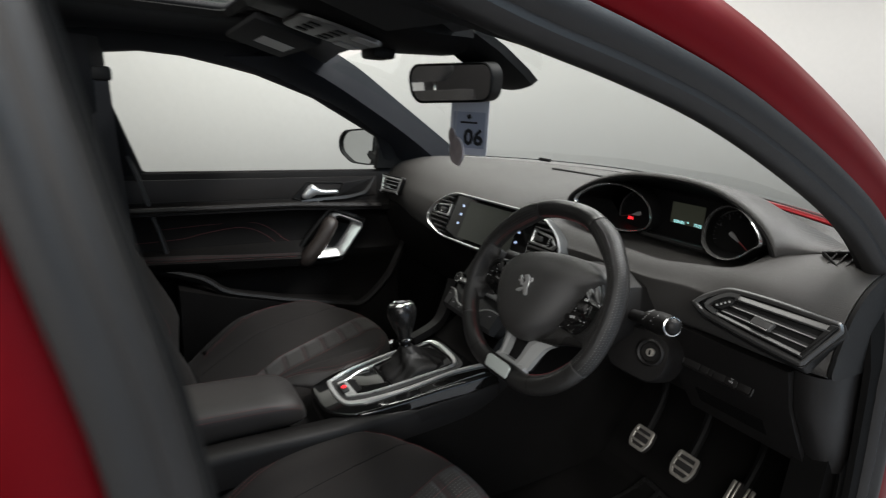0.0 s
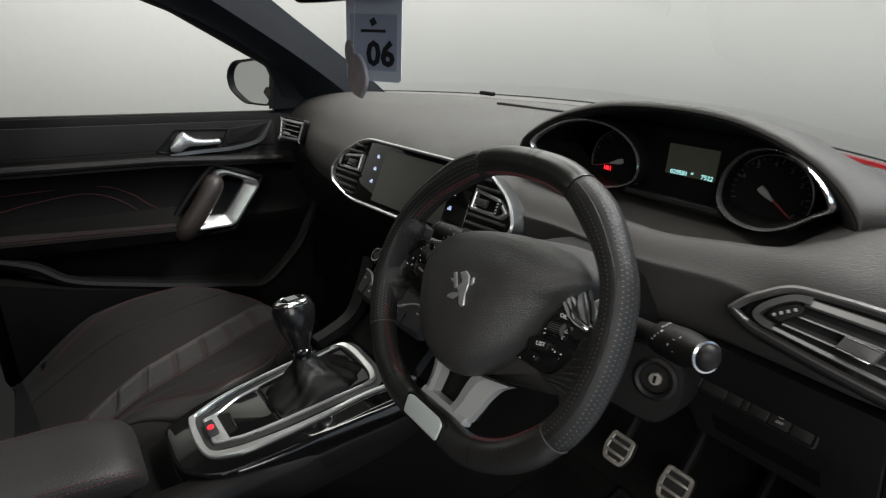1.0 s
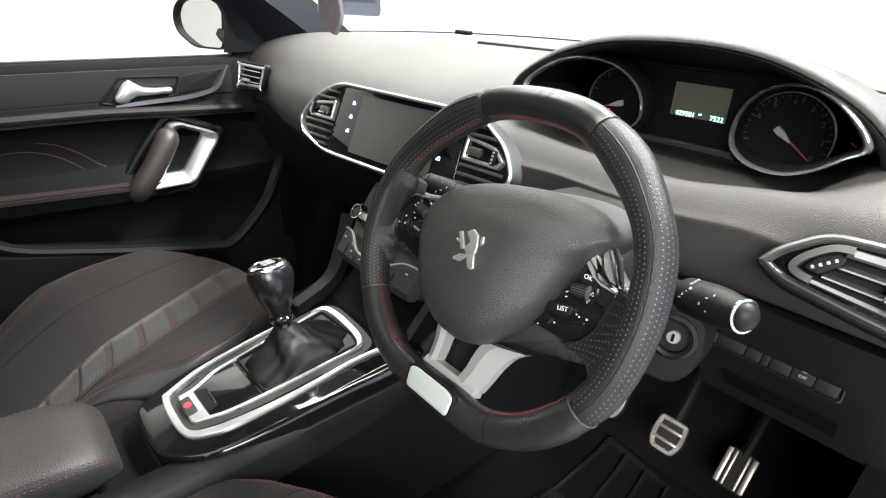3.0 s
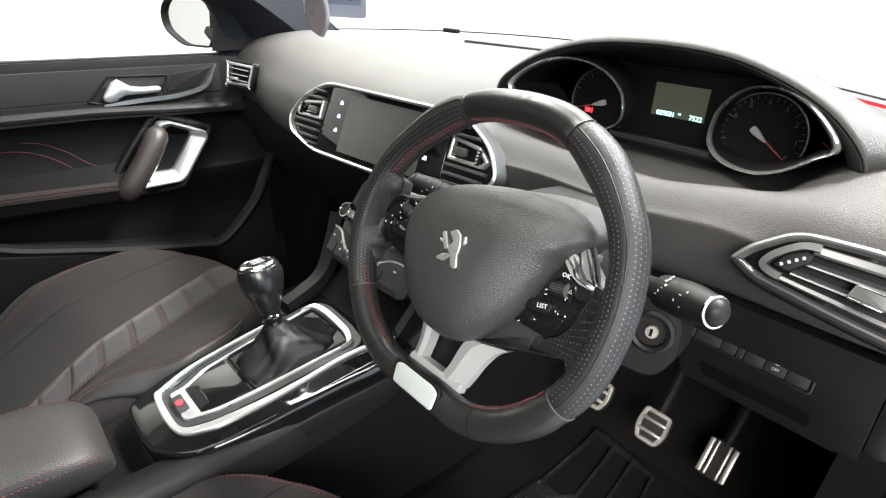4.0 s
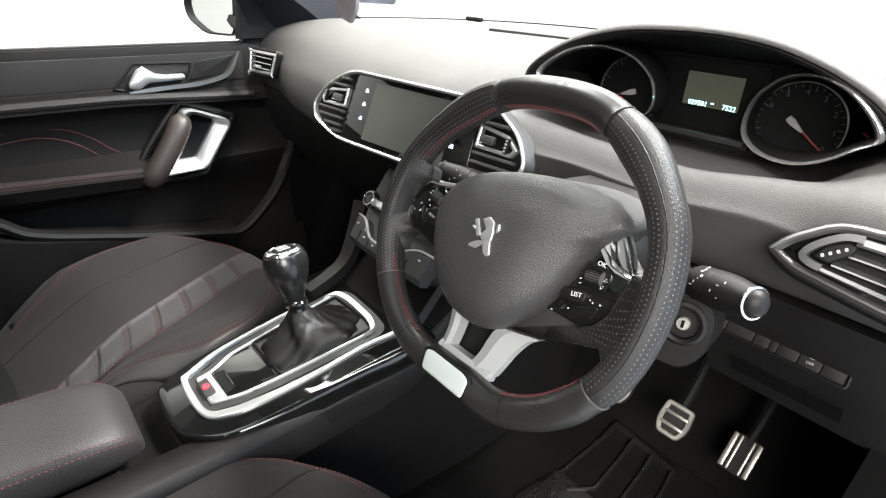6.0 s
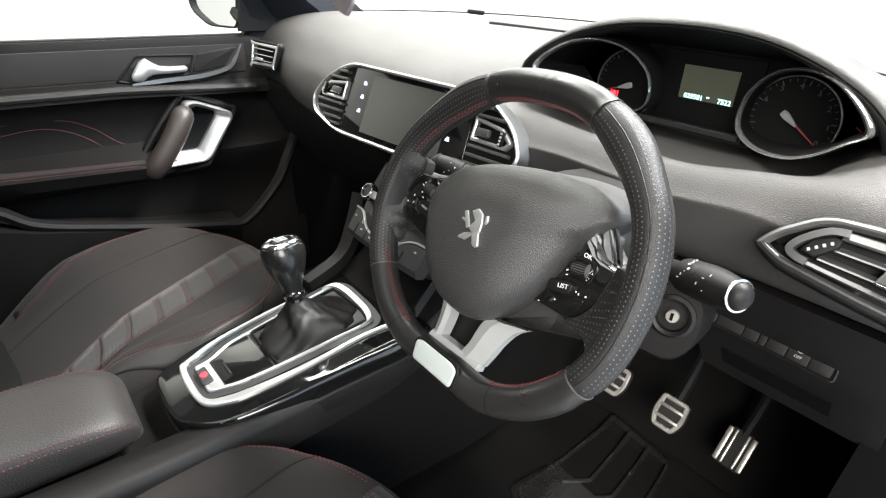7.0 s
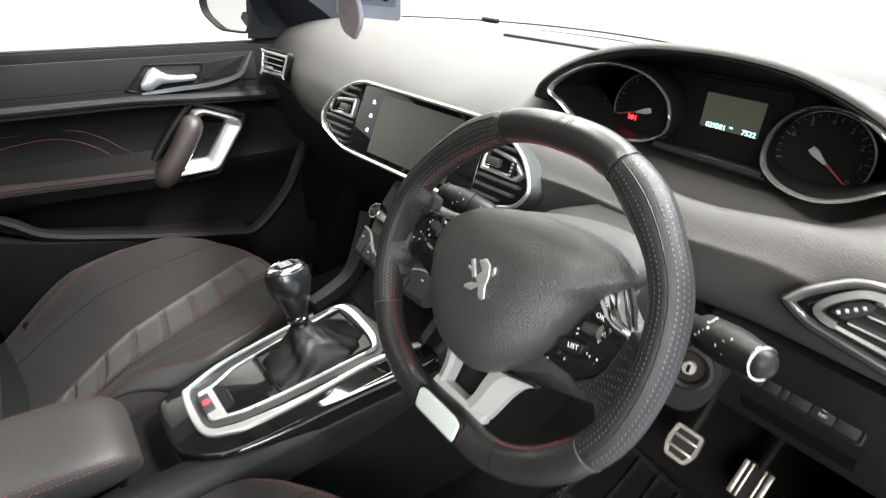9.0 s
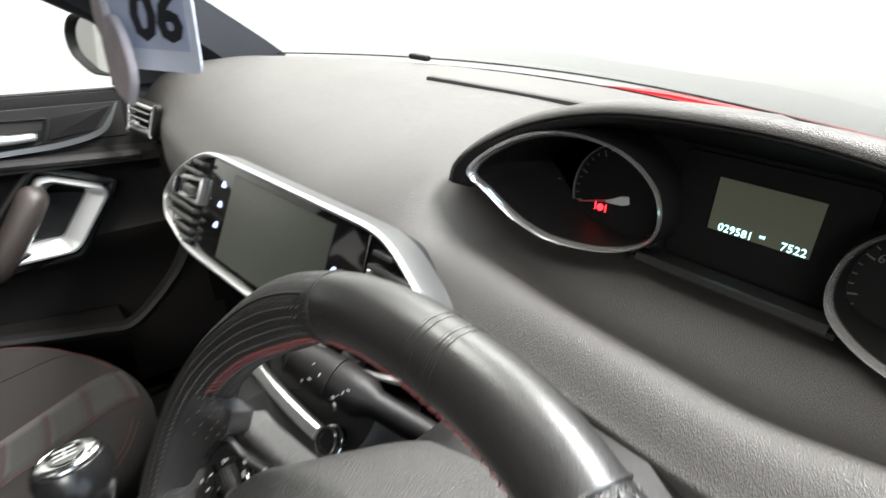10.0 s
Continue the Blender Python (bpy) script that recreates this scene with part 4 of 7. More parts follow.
    for k in range(5):
        part("small_tick", moved(box(0, 0, 0.001, 0.0035, 0.0008, 0.0005, 0), sm @ Matrix.Rotation(radians((-50 + 25 * k) + (0 if s > 0 else 180)), 4, "Z") @ Matrix.Translation((0.014, 0, 0))), DIM_MARK, dial, smooth=False)
    if s < 0:
        part("warning_light", joined(turned([(0.0032, 0.001), (0.0032, 0.0022), (0.0008, 0.0024)], DM @ Matrix.Translation((-0.017, -0.012, 0.001)), 12), moved(box(-0.0225, -0.012, 0.0022, 0.001, 0.007, 0.0006, 0), DM), moved(box(-0.0115, -0.012, 0.0022, 0.001, 0.007, 0.0006, 0), DM)), RED_LAMP, dial, "lit red parking brake lamp")
# centre panel with the display
part("display_surround", plate(round_poly([(-0.066, 0.895), (-0.066, 0.985), (0.066, 0.985), (0.066, 0.895)], 0.006, 3), 0.006, axes((CX, 0.408, 0), (1, 0, 0), (0, 0, 1), (0, -1, 0)), 0.0006), BLACK, cluster, "matt black display surround")
lcd = part("display", plate([(-0.034, 0.927), (0.039, 0.927), (0.039, 0.969), (-0.034, 0.969)], 0.002, axes((CX, 0.4005, 0), (1, 0, 0), (0, 0, 1), (0, -1, 0))), LCD_BACK, cluster, "olive backlit liquid crystal display", smooth=False)
LM = axes((CX, 0.3982, 0), (1, 0, 0), (0, 0, 1), (0, -1, 0))
letters("029581", 0.0088, LM @ Matrix.Translation((-0.0130, 0.9305, 0)), LCD_TEXT, lcd)
letters("mi", 0.0042, LM @ Matrix.Translation((0.0065, 0.933, 0)), LCD_TEXT, lcd)
letters("7522", 0.0088, LM @ Matrix.Translation((0.0285, 0.9305, 0)), LCD_TEXT, lcd)
part("lower_bar", sweep([(CX + x, 0.376, 0.8975) for x in np.linspace(-0.075, 0.075, 9)], [(-0.014, -0.008), (0.014, -0.004), (0.014, 0.0), (-0.012, 0.001)]), BLACK, cluster)
part("lower_bar_edge", sweep([(CX + x, 0.3635, 0.8985) for x in np.linspace(-0.070, 0.070, 9)], [(-0.0025, -0.0035), (0.002, -0.003), (0.0025, 0.0028), (-0.0005, 0.0034), (-0.0025, 0.0015)]), DARK_SATIN, cluster, "thin satin edge below the display")
for q in (-1, 1):
    part("button_stub", turned([(0.0040, 0), (0.0040, 0.008), (0.0028, 0.010)], axes((CX + q * 0.066, 0.384, 0.905), (1, 0, 0), (0, 0, 1), (0, -1, 0)), 12), GLOSS, cluster, "small black reset button")

# ---- air vents ----
def vent(name, label, m, outline, frame_w, depth, parent_mat=SATIN, dark=0.012):
    """A vent in plate coordinates of m: black well, frame, slats, slider."""
    v = thing(name, label, "air vent", m.translation)
    part("surround", frame_ring(outline, dark, depth, m, 0.003), BLACK, v, "black vent surround")
    inner = shrunk(outline, dark)
    part("chrome_frame", frame_ring(inner, frame_w, depth + 0.001, m, 0.0018), parent_mat, v, "satin chrome vent frame")
    part("well", plate(shrunk(inner, frame_w * 0.5), 0.002, m @ Matrix.Translation((0, 0, -0.004))), BLACK, v)
    return v


# driver's outer vent
VN = Vector((0.11, -0.86, 0.49)).normalized()
VM = facing(Vector((0.648, 0.205, 0.853)) + VN * 0.009, VN, (1, 0.12, -0.03))
_vo = round_poly([(-0.099, -0.003), (-0.088, 0.014), (-0.058, 0.038), (-0.0013, 0.041), (0.090, 0.037), (0.096, 0.026), (0.069, -0.036), (-0.004, -0.0275), (-0.078, -0.0150)], [0.004, 0.02, 0.015, 0.03, 0.004, 0.004, 0.004, 0.03, 0.012], 5)
dv = thing("air_vent", "driver's outer air vent with silver bars and black frame", "air vent", VM.translation)
part("housing", plate(shrunk(_vo, -0.002), 0.03, VM @ Matrix.Translation((0, 0, -0.032)), 0.001), BLACK, dv)
part("outer_frame", frame_ring(_vo, 0.0080, 0.006, VM, 0.0030), VENT_RIM, dv, "dark satin outer frame")
part("surround", frame_ring(shrunk(_vo, 0.006), 0.008, 0.003, VM, 0.001), GLOSS, dv, "gloss black surround")
part("well", plate(shrunk(_vo, 0.010), 0.002, VM @ Matrix.Translation((0, 0, -0.008))), SHADE_BLACK, dv)


def vent_bar(x0, y0, x1, y1, h0, h1, z, name, mat, label="", lean=0.004):
    """A bar from one end to the other, its face leaning back towards the upper edge."""
    ring = lambda x, y, h: [(x, y - h / 2, z - 0.004), (x, y - h / 2, z), (x, y - h * 0.3, z + 0.0012), (x, y + h * 0.35, z + 0.0012 - lean * 0.6), (x, y + h / 2, z - lean), (x, y + h / 2, z - 0.006)]
    return part(name, moved(loft([ring(x0 + (x1 - x0) * k, y0 + (y1 - y0) * k, h0 + (h1 - h0) * k) for k in (0, 0.33, 0.67, 1)]), VM), mat, dv, label, sharp=25)


vent_bar(-0.040, 0.0250, 0.083, 0.0235, 0.0085, 0.0105, 0.007, "chrome_bar", MID_STEEL, "broad bright upper bar", 0.003)
vent_bar(-0.060, -0.0062, 0.066, -0.0215, 0.0046, 0.0060, 0.007, "chrome_bar", MID_STEEL, "slim bright lower bar", 0.002)
part("bracket", sweep(spline([tuple(VM @ Vector(p)) for p in ((-0.056, -0.0062, 0.008), (-0.0655, -0.0040, 0.008), (-0.0715, 0.0010, 0.008), (-0.0655, 0.0120, 0.008), (-0.050, 0.0245, 0.008), (-0.036, 0.0270, 0.008))], 24), [(-0.0038, -0.003), (0.0038, -0.003), (0.0030, 0.003), (-0.0030, 0.003)], (0, -0.9, 0.4)), MID_STEEL, dv, "silver bracket round the thumb wheel")
for (x0, y0), (x1, y1) in (((-0.042, 0.0128), (0.078, 0.0075)), ((-0.050, 0.0018), (0.072, -0.0070))):
    part("slat", moved(loft([[(x, y - 0.0032, 0.004), (x, y - 0.0012, 0.0052), (x, y + 0.0030, 0.001), (x, y + 0.0030, -0.010), (x, y - 0.0032, -0.008)] for x, y in ((x0, y0), (x1, y1))]), VM), SLAT_DARK, dv)
    vent_bar(x0, y0 - 0.0022, x1, y1 - 0.0022, 0.0024, 0.0030, 0.0050, "slat_edge", MID_STEEL, lean=0.001)
part("end_block", plate(round_poly([(0.080, 0.030), (0.090, 0.030), (0.068, -0.027), (0.060, -0.027)], 0.002, 2), 0.008, VM, 0.002), BLACK, dv)
part("slider", plate(round_poly([(-0.0080, -0.0055), (-0.0040, 0.0080), (0.0238, 0.0052), (0.0190, -0.0080)][::-1], 0.0015, 3), 0.009, VM @ Matrix.Translation((0, 0, 0.005)), 0.002), SLAT_GREY, dv, "grey vent slider")
part("slider_edge", moved(box(0.0055, -0.0066, 0.0130, 0.024, 0.0016, 0.003, 0.0005, Matrix.Rotation(radians(-5.5), 3, "Z")), VM), CHROME, dv)
part("thumb_wheel", plate(round_poly([(-0.0650, 0.0020), (-0.0590, 0.0140), (-0.0450, 0.0220), (-0.0385, 0.0200), (-0.0390, 0.0130), (-0.0530, -0.0005)], 0.002, 3), 0.009, VM, 0.002), BLACK, dv, "ribbed thumb wheel")
for k in range(4):
    part("wheel_tooth", moved(box(-0.0585 + 0.0046 * k, 0.0048 + 0.0034 * k, 0.0092, 0.0026, 0.0030, 0.0014, 0.0005, Matrix.Rotation(radians(30), 3, "Z")), VM), GREY_MARK, dv, smooth=False)
# passenger's outer vent
PM = facing((-0.582, 0.205, 0.868), (0.10, -0.96, 0.25), (1, 0.14, 0)) @ Matrix.Scale(1.12, 4)
_pv = round_poly([(-0.058, 0.026), (-0.052, 0.030), (0.056, 0.030), (0.06, 0.024), (0.05, -0.024), (-0.05, -0.028)], 0.005, 4)
pv = vent("air_vent", "passenger's outer air vent with silver edge", PM, _pv, 0.006, 0.010, dark=0.006)
for yy in (0.012, 0.001, -0.010):
    part("slat", moved(box(0.0, yy, 0.004, 0.086, 0.0035, 0.014, 0.001), PM), BLACK, pv)
    part("slat_edge", moved(box(0.0, yy, 0.0114, 0.08, 0.0016, 0.001, 0.0003), PM), GREY_MARK, pv)
part("slider", moved(box(-0.008, -0.008, 0.013, 0.024, 0.006, 0.006, 0.0015), PM), SATIN, pv)
# defroster vent on the driver's end of the dashboard
TM = facing((0.690, 0.312, 0.938), (0.1, -0.62, 0.78), (0.9, 0.45, 0))
tv = thing("demister_vent", "small black side window demister vent", "air vent", (0.690, 0.312, 0.938))
_to = round_poly([(-0.03, 0.022), (0.018, 0.026), (0.034, -0.012), (0.004, -0.026)], 0.005, 3)
part("surround", frame_ring(_to, 0.004, 0.012, TM), BLACK, tv)
part("well", plate(shrunk(_to, 0.003), 0.003, TM), BLACK, tv)
for k in range(5):
    part("slat", moved(box(-0.014 + 0.009 * k, 0.012 - 0.006 * k, 0.007, 0.0022, 0.03, 0.008, 0.0006, Matrix.Rotation(radians(-25), 3, "Z")), TM), DASH_LOW, tv)

# ---- centre screen with vents ----
screen = thing("centre_display", "touch screen between two air vents in a silver frame", "touch screen", (0, 0.17, 0.83))
SN = Vector((0.09, -0.926, 0.37)).normalized()
XC = 0.028
SM = facing((XC, 0.170, 0.866), SN, (1, 0.09, 0))
_so = round_poly([(-0.236, -0.016), (-0.215, 0.020), (-0.155, 0.056), (0.155, 0.056), (0.215, 0.020), (0.236, -0.016), (0.222, -0.042), (0.15, -0.064), (-0.15, -0.064), (-0.222, -0.042)], [0.012, 0.025, 0.03, 0.03, 0.025, 0.012, 0.02, 0.03, 0.03, 0.02], 5)
part("back_shell", plate(shrunk(_so, 0.004), 0.04, SM @ Matrix.Translation((0, 0, -0.038)), 0.004), BLACK, screen)
part("side_bezel", loft([[tuple(SM @ Vector((x * k, y * (1 + (k - 1) * 0.4), z))) for x, y in _so] for k, z in ((1.0, 0.012), (1.005, 0.009), (1.012, -0.012), (1.012, -0.016), (0.99, -0.016))], caps=False), BEZEL, screen, "satin silver side bezel")
part("chrome_frame", frame_ring(_so, 0.0052, 0.016, SM, 0.0022), SATIN, screen, "satin silver frame")
part("fascia", plate(shrunk(_so, 0.004), 0.004, SM @ Matrix.Translation((0, 0, 0.003))), BLACK, screen)
panel = part("glass_panel", plate(round_poly([(-0.143, -0.059), (-0.136, 0.051), (0.136, 0.051), (0.143, -0.059)], 0.003, 3), 0.010, SM, 0.001), GLOSS, screen, "gloss black touch panel")
part("screen_area", plate([(-0.088, -0.050), (-0.086, 0.043), (0.092, 0.043), (0.094, -0.050)], 0.0008, SM @ Matrix.Translation((0, 0, 0.0101))), SCREEN, panel, "dark switched-off screen", smooth=False)
for s in (-1, 1):
    for k, yy in enumerate((0.026, 0.004, -0.019)):
        if s > 0 and k == 0:
            continue
        part("icon", joined(moved(box(s * 0.104, yy, 0.0104, 0.0074, 0.0034, 0.0006, 0), SM), moved(box(s * 0.104 + 0.0010 * (k - 1), yy + 0.0031, 0.0104, 0.0046, 0.0026, 0.0006, 0), SM)), BLUE_LAMP, panel, "small lit touch icon", smooth=False)
    # vent slats at each end
    for k, (yy, x0, x1) in enumerate(((0.038, 0.150, 0.172), (0.026, 0.148, 0.195), (-0.016, 0.147, 0.216), (-0.028, 0.147, 0.21), (-0.040, 0.147, 0.19), (-0.050, 0.147, 0.168))):
        part("slat", moved(box(s * (x0 + x1) / 2, yy, 0.010, x1 - x0, 0.0045, 0.014, 0.001), SM), SLAT_GREY, screen, "dark grey vent slat")
    _vf = round_poly([(s * 0.146, 0.024), (s * 0.196, 0.017), (s * 0.216, 0.001), (s * 0.208, -0.010), (s * 0.146, -0.009)][::s], 0.003, 3)
    part("vent_frame", frame_ring(_vf, 0.0052, 0.015, SM, 0.0014), SATIN, screen, "small grey vent frame")
    part("slider", moved(box(s * 0.168, 0.005, 0.016, 0.022, 0.010, 0.008, 0.002), SM), SLAT_GREY, screen)
    part("slider_edge", moved(box(s * 0.168, -0.0006, 0.0185, 0.022, 0.0014, 0.004, 0.0004), SM), CHROME, screen)
    part("thumb_wheel", moved(box(s * 0.200, 0.003, 0.0165, 0.007, 0.020, 0.006, 0.002), SM), BLACK, screen)
    for k in range(4):
        part("wheel_tooth", moved(box(s * 0.200, -0.004 + 0.0046 * k, 0.0198, 0.003, 0.0026, 0.001, 0), SM), GREY_MARK, screen, smooth=False)

# climate panel under the screen: two curved tiers
stack = thing("climate_panel", "climate control panel with chrome knobs and a wavy silver line", "control panel", (0.05, 0.15, 0.7))
CMN = Vector((0, -0.80, 0.60)).normalized()
CPX = 0.056
CM = facing((CPX, 0.142, 0.725), CMN, (1, 0, 0))


def sag(x):
    return -0.022 * (abs(x) / 0.125) ** 2.4


_face = round_poly([(-0.124, 0.060), (-0.126, 0.010), (-0.104, -0.040), (-0.086, -0.074), (-0.070, -0.084), (0.070, -0.084), (0.086, -0.074), (0.104, -0.040), (0.126, 0.010), (0.124, 0.060)], 0.010, 4)
part("body", moved(loft([[(x * k, y * k - 0.012 * (1 - k), sag(x) * q + z) for x, y in _face] for k, q, z in ((0.95, 1, -0.060), (1.0, 1, -0.030), (1.0, 1, -0.004), (0.985, 1, 0.0), (0.7, 1, 0.0035), (0.35, 0.6, 0.005), (0.02, 0.2, 0.006))]), CM), SLAT_DARK, stack, "dark grey satin centre stack", sharp=50)
_tier = [(x, -0.036 - 0.026 * math.exp(-(max(0.0, abs(x) - 0.002) / 0.055) ** 4)) for x in np.linspace(-0.102, 0.102, 45)]
part("lower_tier", moved(loft([[(x, y, sag(x) + 0.012), (x * 0.97, y - 0.004, sag(x) + 0.0165), (x * 0.95, -0.076 + 0.0015 * abs(x) / 0.1, sag(x) + 0.0150), (x * 0.94, -0.084, sag(x) + 0.004), (x * 0.94, -0.080, sag(x) - 0.01), (x, y, sag(x) - 0.01)] for x, y in _tier]), CM), SLAT_DARK, stack, "dark grey lower row of climate buttons", sharp=40)
part("wave_line", sweep([tuple(CM @ Vector((x, y + 0.0008, sag(x) + 0.0150))) for x, y in _tier], [(-0.0018, -0.0014), (0.0018, -0.0014), (0.0012, 0.0014), (-0.0012, 0.0014)], tuple(CMN)), SATIN, stack, "wavy satin silver line")
part("silver_strip", loft([[tuple(CM @ Vector((x, y, sag(x) + z))) for y, z in ((-0.0125, 0.002), (-0.0120, 0.010), (-0.0095, 0.0118), (-0.0010, 0.0118), (0.0012, 0.010), (0.0015, 0.002))] for x in np.linspace(-0.088, 0.088, 21)]), SATIN, stack, "satin silver strip between the knobs")
for q in (-1, 1):
    KM = CM @ Matrix.Translation((q * 0.1025, -0.004, sag(0.1025) + 0.002)) @ Matrix.Scale(0.62, 4, Vector((0, 0, 1)))
    kb = part("fan_knob", turned([(0.0150, 0.0), (0.0152, 0.008), (0.0148, 0.011), (0.0128, 0.0125), (0.0125, 0.014), (0.0136, 0.0155), (0.0136, 0.0195), (0.0122, 0.0215), (0.0085, 0.0215), (0.0075, 0.0195), (0.001, 0.0195)], KM, 28), KNOB, stack, "stepped black rotary knob with chrome rings", sharp=30)
    part("knob_ring", turned([(0.0140, 0.0060), (0.0150, 0.0085), (0.0158, 0.0095), (0.0150, 0.0115), (0.0138, 0.0120), (0.0110, 0.0070)], KM, 28), CHROME, kb)
    part("knob_ring", turned([(0.0110, 0.0120), (0.0130, 0.0190), (0.0139, 0.0198), (0.0128, 0.0218), (0.0118, 0.0216), (0.0080, 0.0140)], KM, 28), CHROME, kb)
for x in (-0.084, -0.045, -0.015, 0.015, 0.045, 0.084):
    yy = -0.047 if abs(x) > 0.07 else -0.066 if abs(x) < 0.03 else -0.062
    part("button_mark", moved(box(x, yy - 0.002, sag(x) + 0.0172, 0.0052, 0.0024, 0.0006, 0), CM), GREY_MARK, stack, smooth=False)
    if abs(x) > 0.07:
        part("button_mark", tube([tuple(CM @ Vector((x - math.copysign(0.034, x) + 0.0030 * math.cos(a), -0.051 + 0.0030 * math.sin(a), sag(x * 0.6) + 0.0172))) for a in np.linspace(0, 6.2, 12)], 0.0006, 5), GREY_MARK, stack, smooth=False)
for x in (-0.063, -0.030, 0.0, 0.030, 0.063):
    part("button_gap", moved(box(x, -0.066, sag(x) + 0.0160, 0.0010, 0.018, 0.0012, 0), CM), BLACK, stack, smooth=False)

# slot of the speaker grille and sensor on the dashboard top
slot = part("grille_slot", sweep([(x, 0.50 + 0.10 * (x + 0.12) - 0.25 * max(0, x) ** 2, 0.9765) for x in np.linspace(-0.14, 0.13, 12)], [(-0.008, -0.003), (0.008, -0.003), (0.006, 0.0012), (-0.006, 0.0012)]), BLACK, dash, "dark grille slot in the dashboard top")
part("vin_clip", box(-0.33, 0.628, 0.979, 0.05, 0.014, 0.010, 0.003), BLACK, dash, "small black clip at the glass")

# ---- steering wheel ----
WC = Vector((0.3745, 0.021, 0.838))
TILT_W = radians(24)
WU, WN = Vector((0, math.sin(TILT_W), math.cos(TILT_W))), Vector((0, -math.cos(TILT_W), math.sin(TILT_W)))
WM = axes(WC, Vector((1, 0, 0)), WU, WN)
wheel = thing("steering_wheel", "black leather flat-bottomed steering wheel with silver trim and red stitching", "steering wheel", (0.37, 0.10, 0.80))
# the rim's centre line as angle from the right and radius: small, broader than high, flattened at the bottom
RIM = [(-180, 0.1645), (-168, 0.1645), (-155, 0.162), (-135, 0.1585), (-113, 0.1505), (-98, 0.1425), (-82, 0.1415), (-66, 0.1525), (-49, 0.1590), (-33, 0.1620), (-19, 0.1630), (-4, 0.1610), (10, 0.1605), (24, 0.1605), (38, 0.1570),
       (54, 0.1545), (69, 0.1525), (90, 0.1478), (117, 0.1510), (140, 0.1545), (165, 0.1630), (180, 0.1645)]


def rim_radius(deg):
    d = (deg + 180) % 360 - 180
    k = max(i for i in range(len(RIM) - 1) if RIM[i][0] <= d + 1e-9)
    (a0, r0), (a1, r1) = RIM[k], RIM[k + 1]
    rp, rn = RIM[k - 1 if k else -2][1], RIM[k + 2 if k + 2 < len(RIM) else 1][1]
    u = (d - a0) / (a1 - a0)
    return 0.5 * (2 * r0 + (r1 - rp) * u + (2 * rp - 5 * r0 + 4 * r1 - rn) * u * u + (3 * r0 - rp - 3 * r1 + rn) * u ** 3)


def rim_frame(deg):
    """Centre and outward direction of the rim at that angle, in the wheel's plane."""
    p, a, b = (rim_radius(d) * np.array((math.cos(radians(d)), math.sin(radians(d)), 0.0)) for d in (deg, deg - 1.5, deg + 1.5))
    t = (b - a) / np.linalg.norm(b - a)
    return p, np.array((t[1], -t[0], 0)), t


def rim_size(deg):
    """Half width and half depth of the rim's section; the grips swell into a thumb rest near their upper ends."""
    d = (deg + 180) % 360 - 180
    m = d if -90 <= d <= 90 else (180 - d if d > 0 else -180 - d)
    if m > 64 or m < -33:
        return 0.0160, 0.0158
    bump = math.exp(-((m - 50) / 11) ** 2)
    return 0.0150 + 0.0030 * bump, 0.0172 + 0.0012 * bump


def rim_skin(deg, q, out=0.0):
    """A point of the rim's skin: q is the angle round the section, 0 outwards and 90 towards the driver."""
    p, s, t = rim_frame(deg)
    ra, rb = rim_size(deg)
    c, n = math.cos(radians(q)), math.sin(radians(q))
    return p + s * (ra + out) * c + np.array((0, 0, (rb + out) * n)), s * c + np.array((0, 0, n)), t


def rim_piece(a0, a1, n, nn=20, out=0.0, ends=0.0):
    rings = []
    for i in range(n):
        e = min(i, n - 1 - i)
        o = out - (ends if e == 0 else 0.3 * ends if e == 1 else 0)
        rings.append([rim_skin(a0 + (a1 - a0) * i / (n - 1), 360 * j / nn, o)[0] for j in range(nn)])
    return moved(loft(rings), WM)


SEAM_R, SEAM_L, SEAM_DR, SEAM_DL = 63, 115, -27, 214
part("rim_top", rim_piece(SEAM_R, SEAM_L, 26), LEATHER, wheel, "smooth black leather top of the rim")
gr = part("grip", rim_piece(SEAM_DR, SEAM_R, 54, 22, 0.0005, 0.0012), GRIP, wheel, "worn perforated leather grip")
gl = part("grip", rim_piece(SEAM_L, SEAM_DL, 54, 22, 0.0005, 0.0012), GRIP, wheel, "worn perforated leather grip")
part("rim_bottom", rim_piece(SEAM_DL, 360 + SEAM_DR, 60), LEATHER, wheel, "smooth black leather flat bottom of the rim")
for a in (89.6, 85.4):
    part("seam", joined(rim_piece(a - 0.9, a - 0.25, 3, 20, 0.0005, 0.0003), rim_piece(a + 0.25, a + 0.9, 3, 20, 0.0005, 0.0003)), LEATHER, wheel, "raised leather seam")
for a in (SEAM_DR, SEAM_R, SEAM_L, SEAM_DL):
    part("seam", rim_piece(a - 0.22, a + 0.22, 3, 20, 0.0009, 0.0003), SLAT_GREY if a in (SEAM_DR, SEAM_DL) else LEATHER, wheel)
for a in (242, 300):
    part("seam", rim_piece(a - 0.2, a + 0.2, 3, 20, 0.0003, 0.0002), DASH_LOW, wheel)


def dots(places, r=0.00058):
    """Punched holes: small pale discs a hair above the leather, painted pale for glints."""
    bm = bmesh.new()
    for c, nn, t in places:
        nn = nn / np.linalg.norm(nn)
        w = np.cross(nn, t)
        bm.faces.new([bm.verts.new(tuple(c + nn * 0.00018 + r * (t * math.cos(k * 1.0472) * 1.25 + w * math.sin(k * 1.0472)))) for k in range(6)])
    return moved(bm, WM)


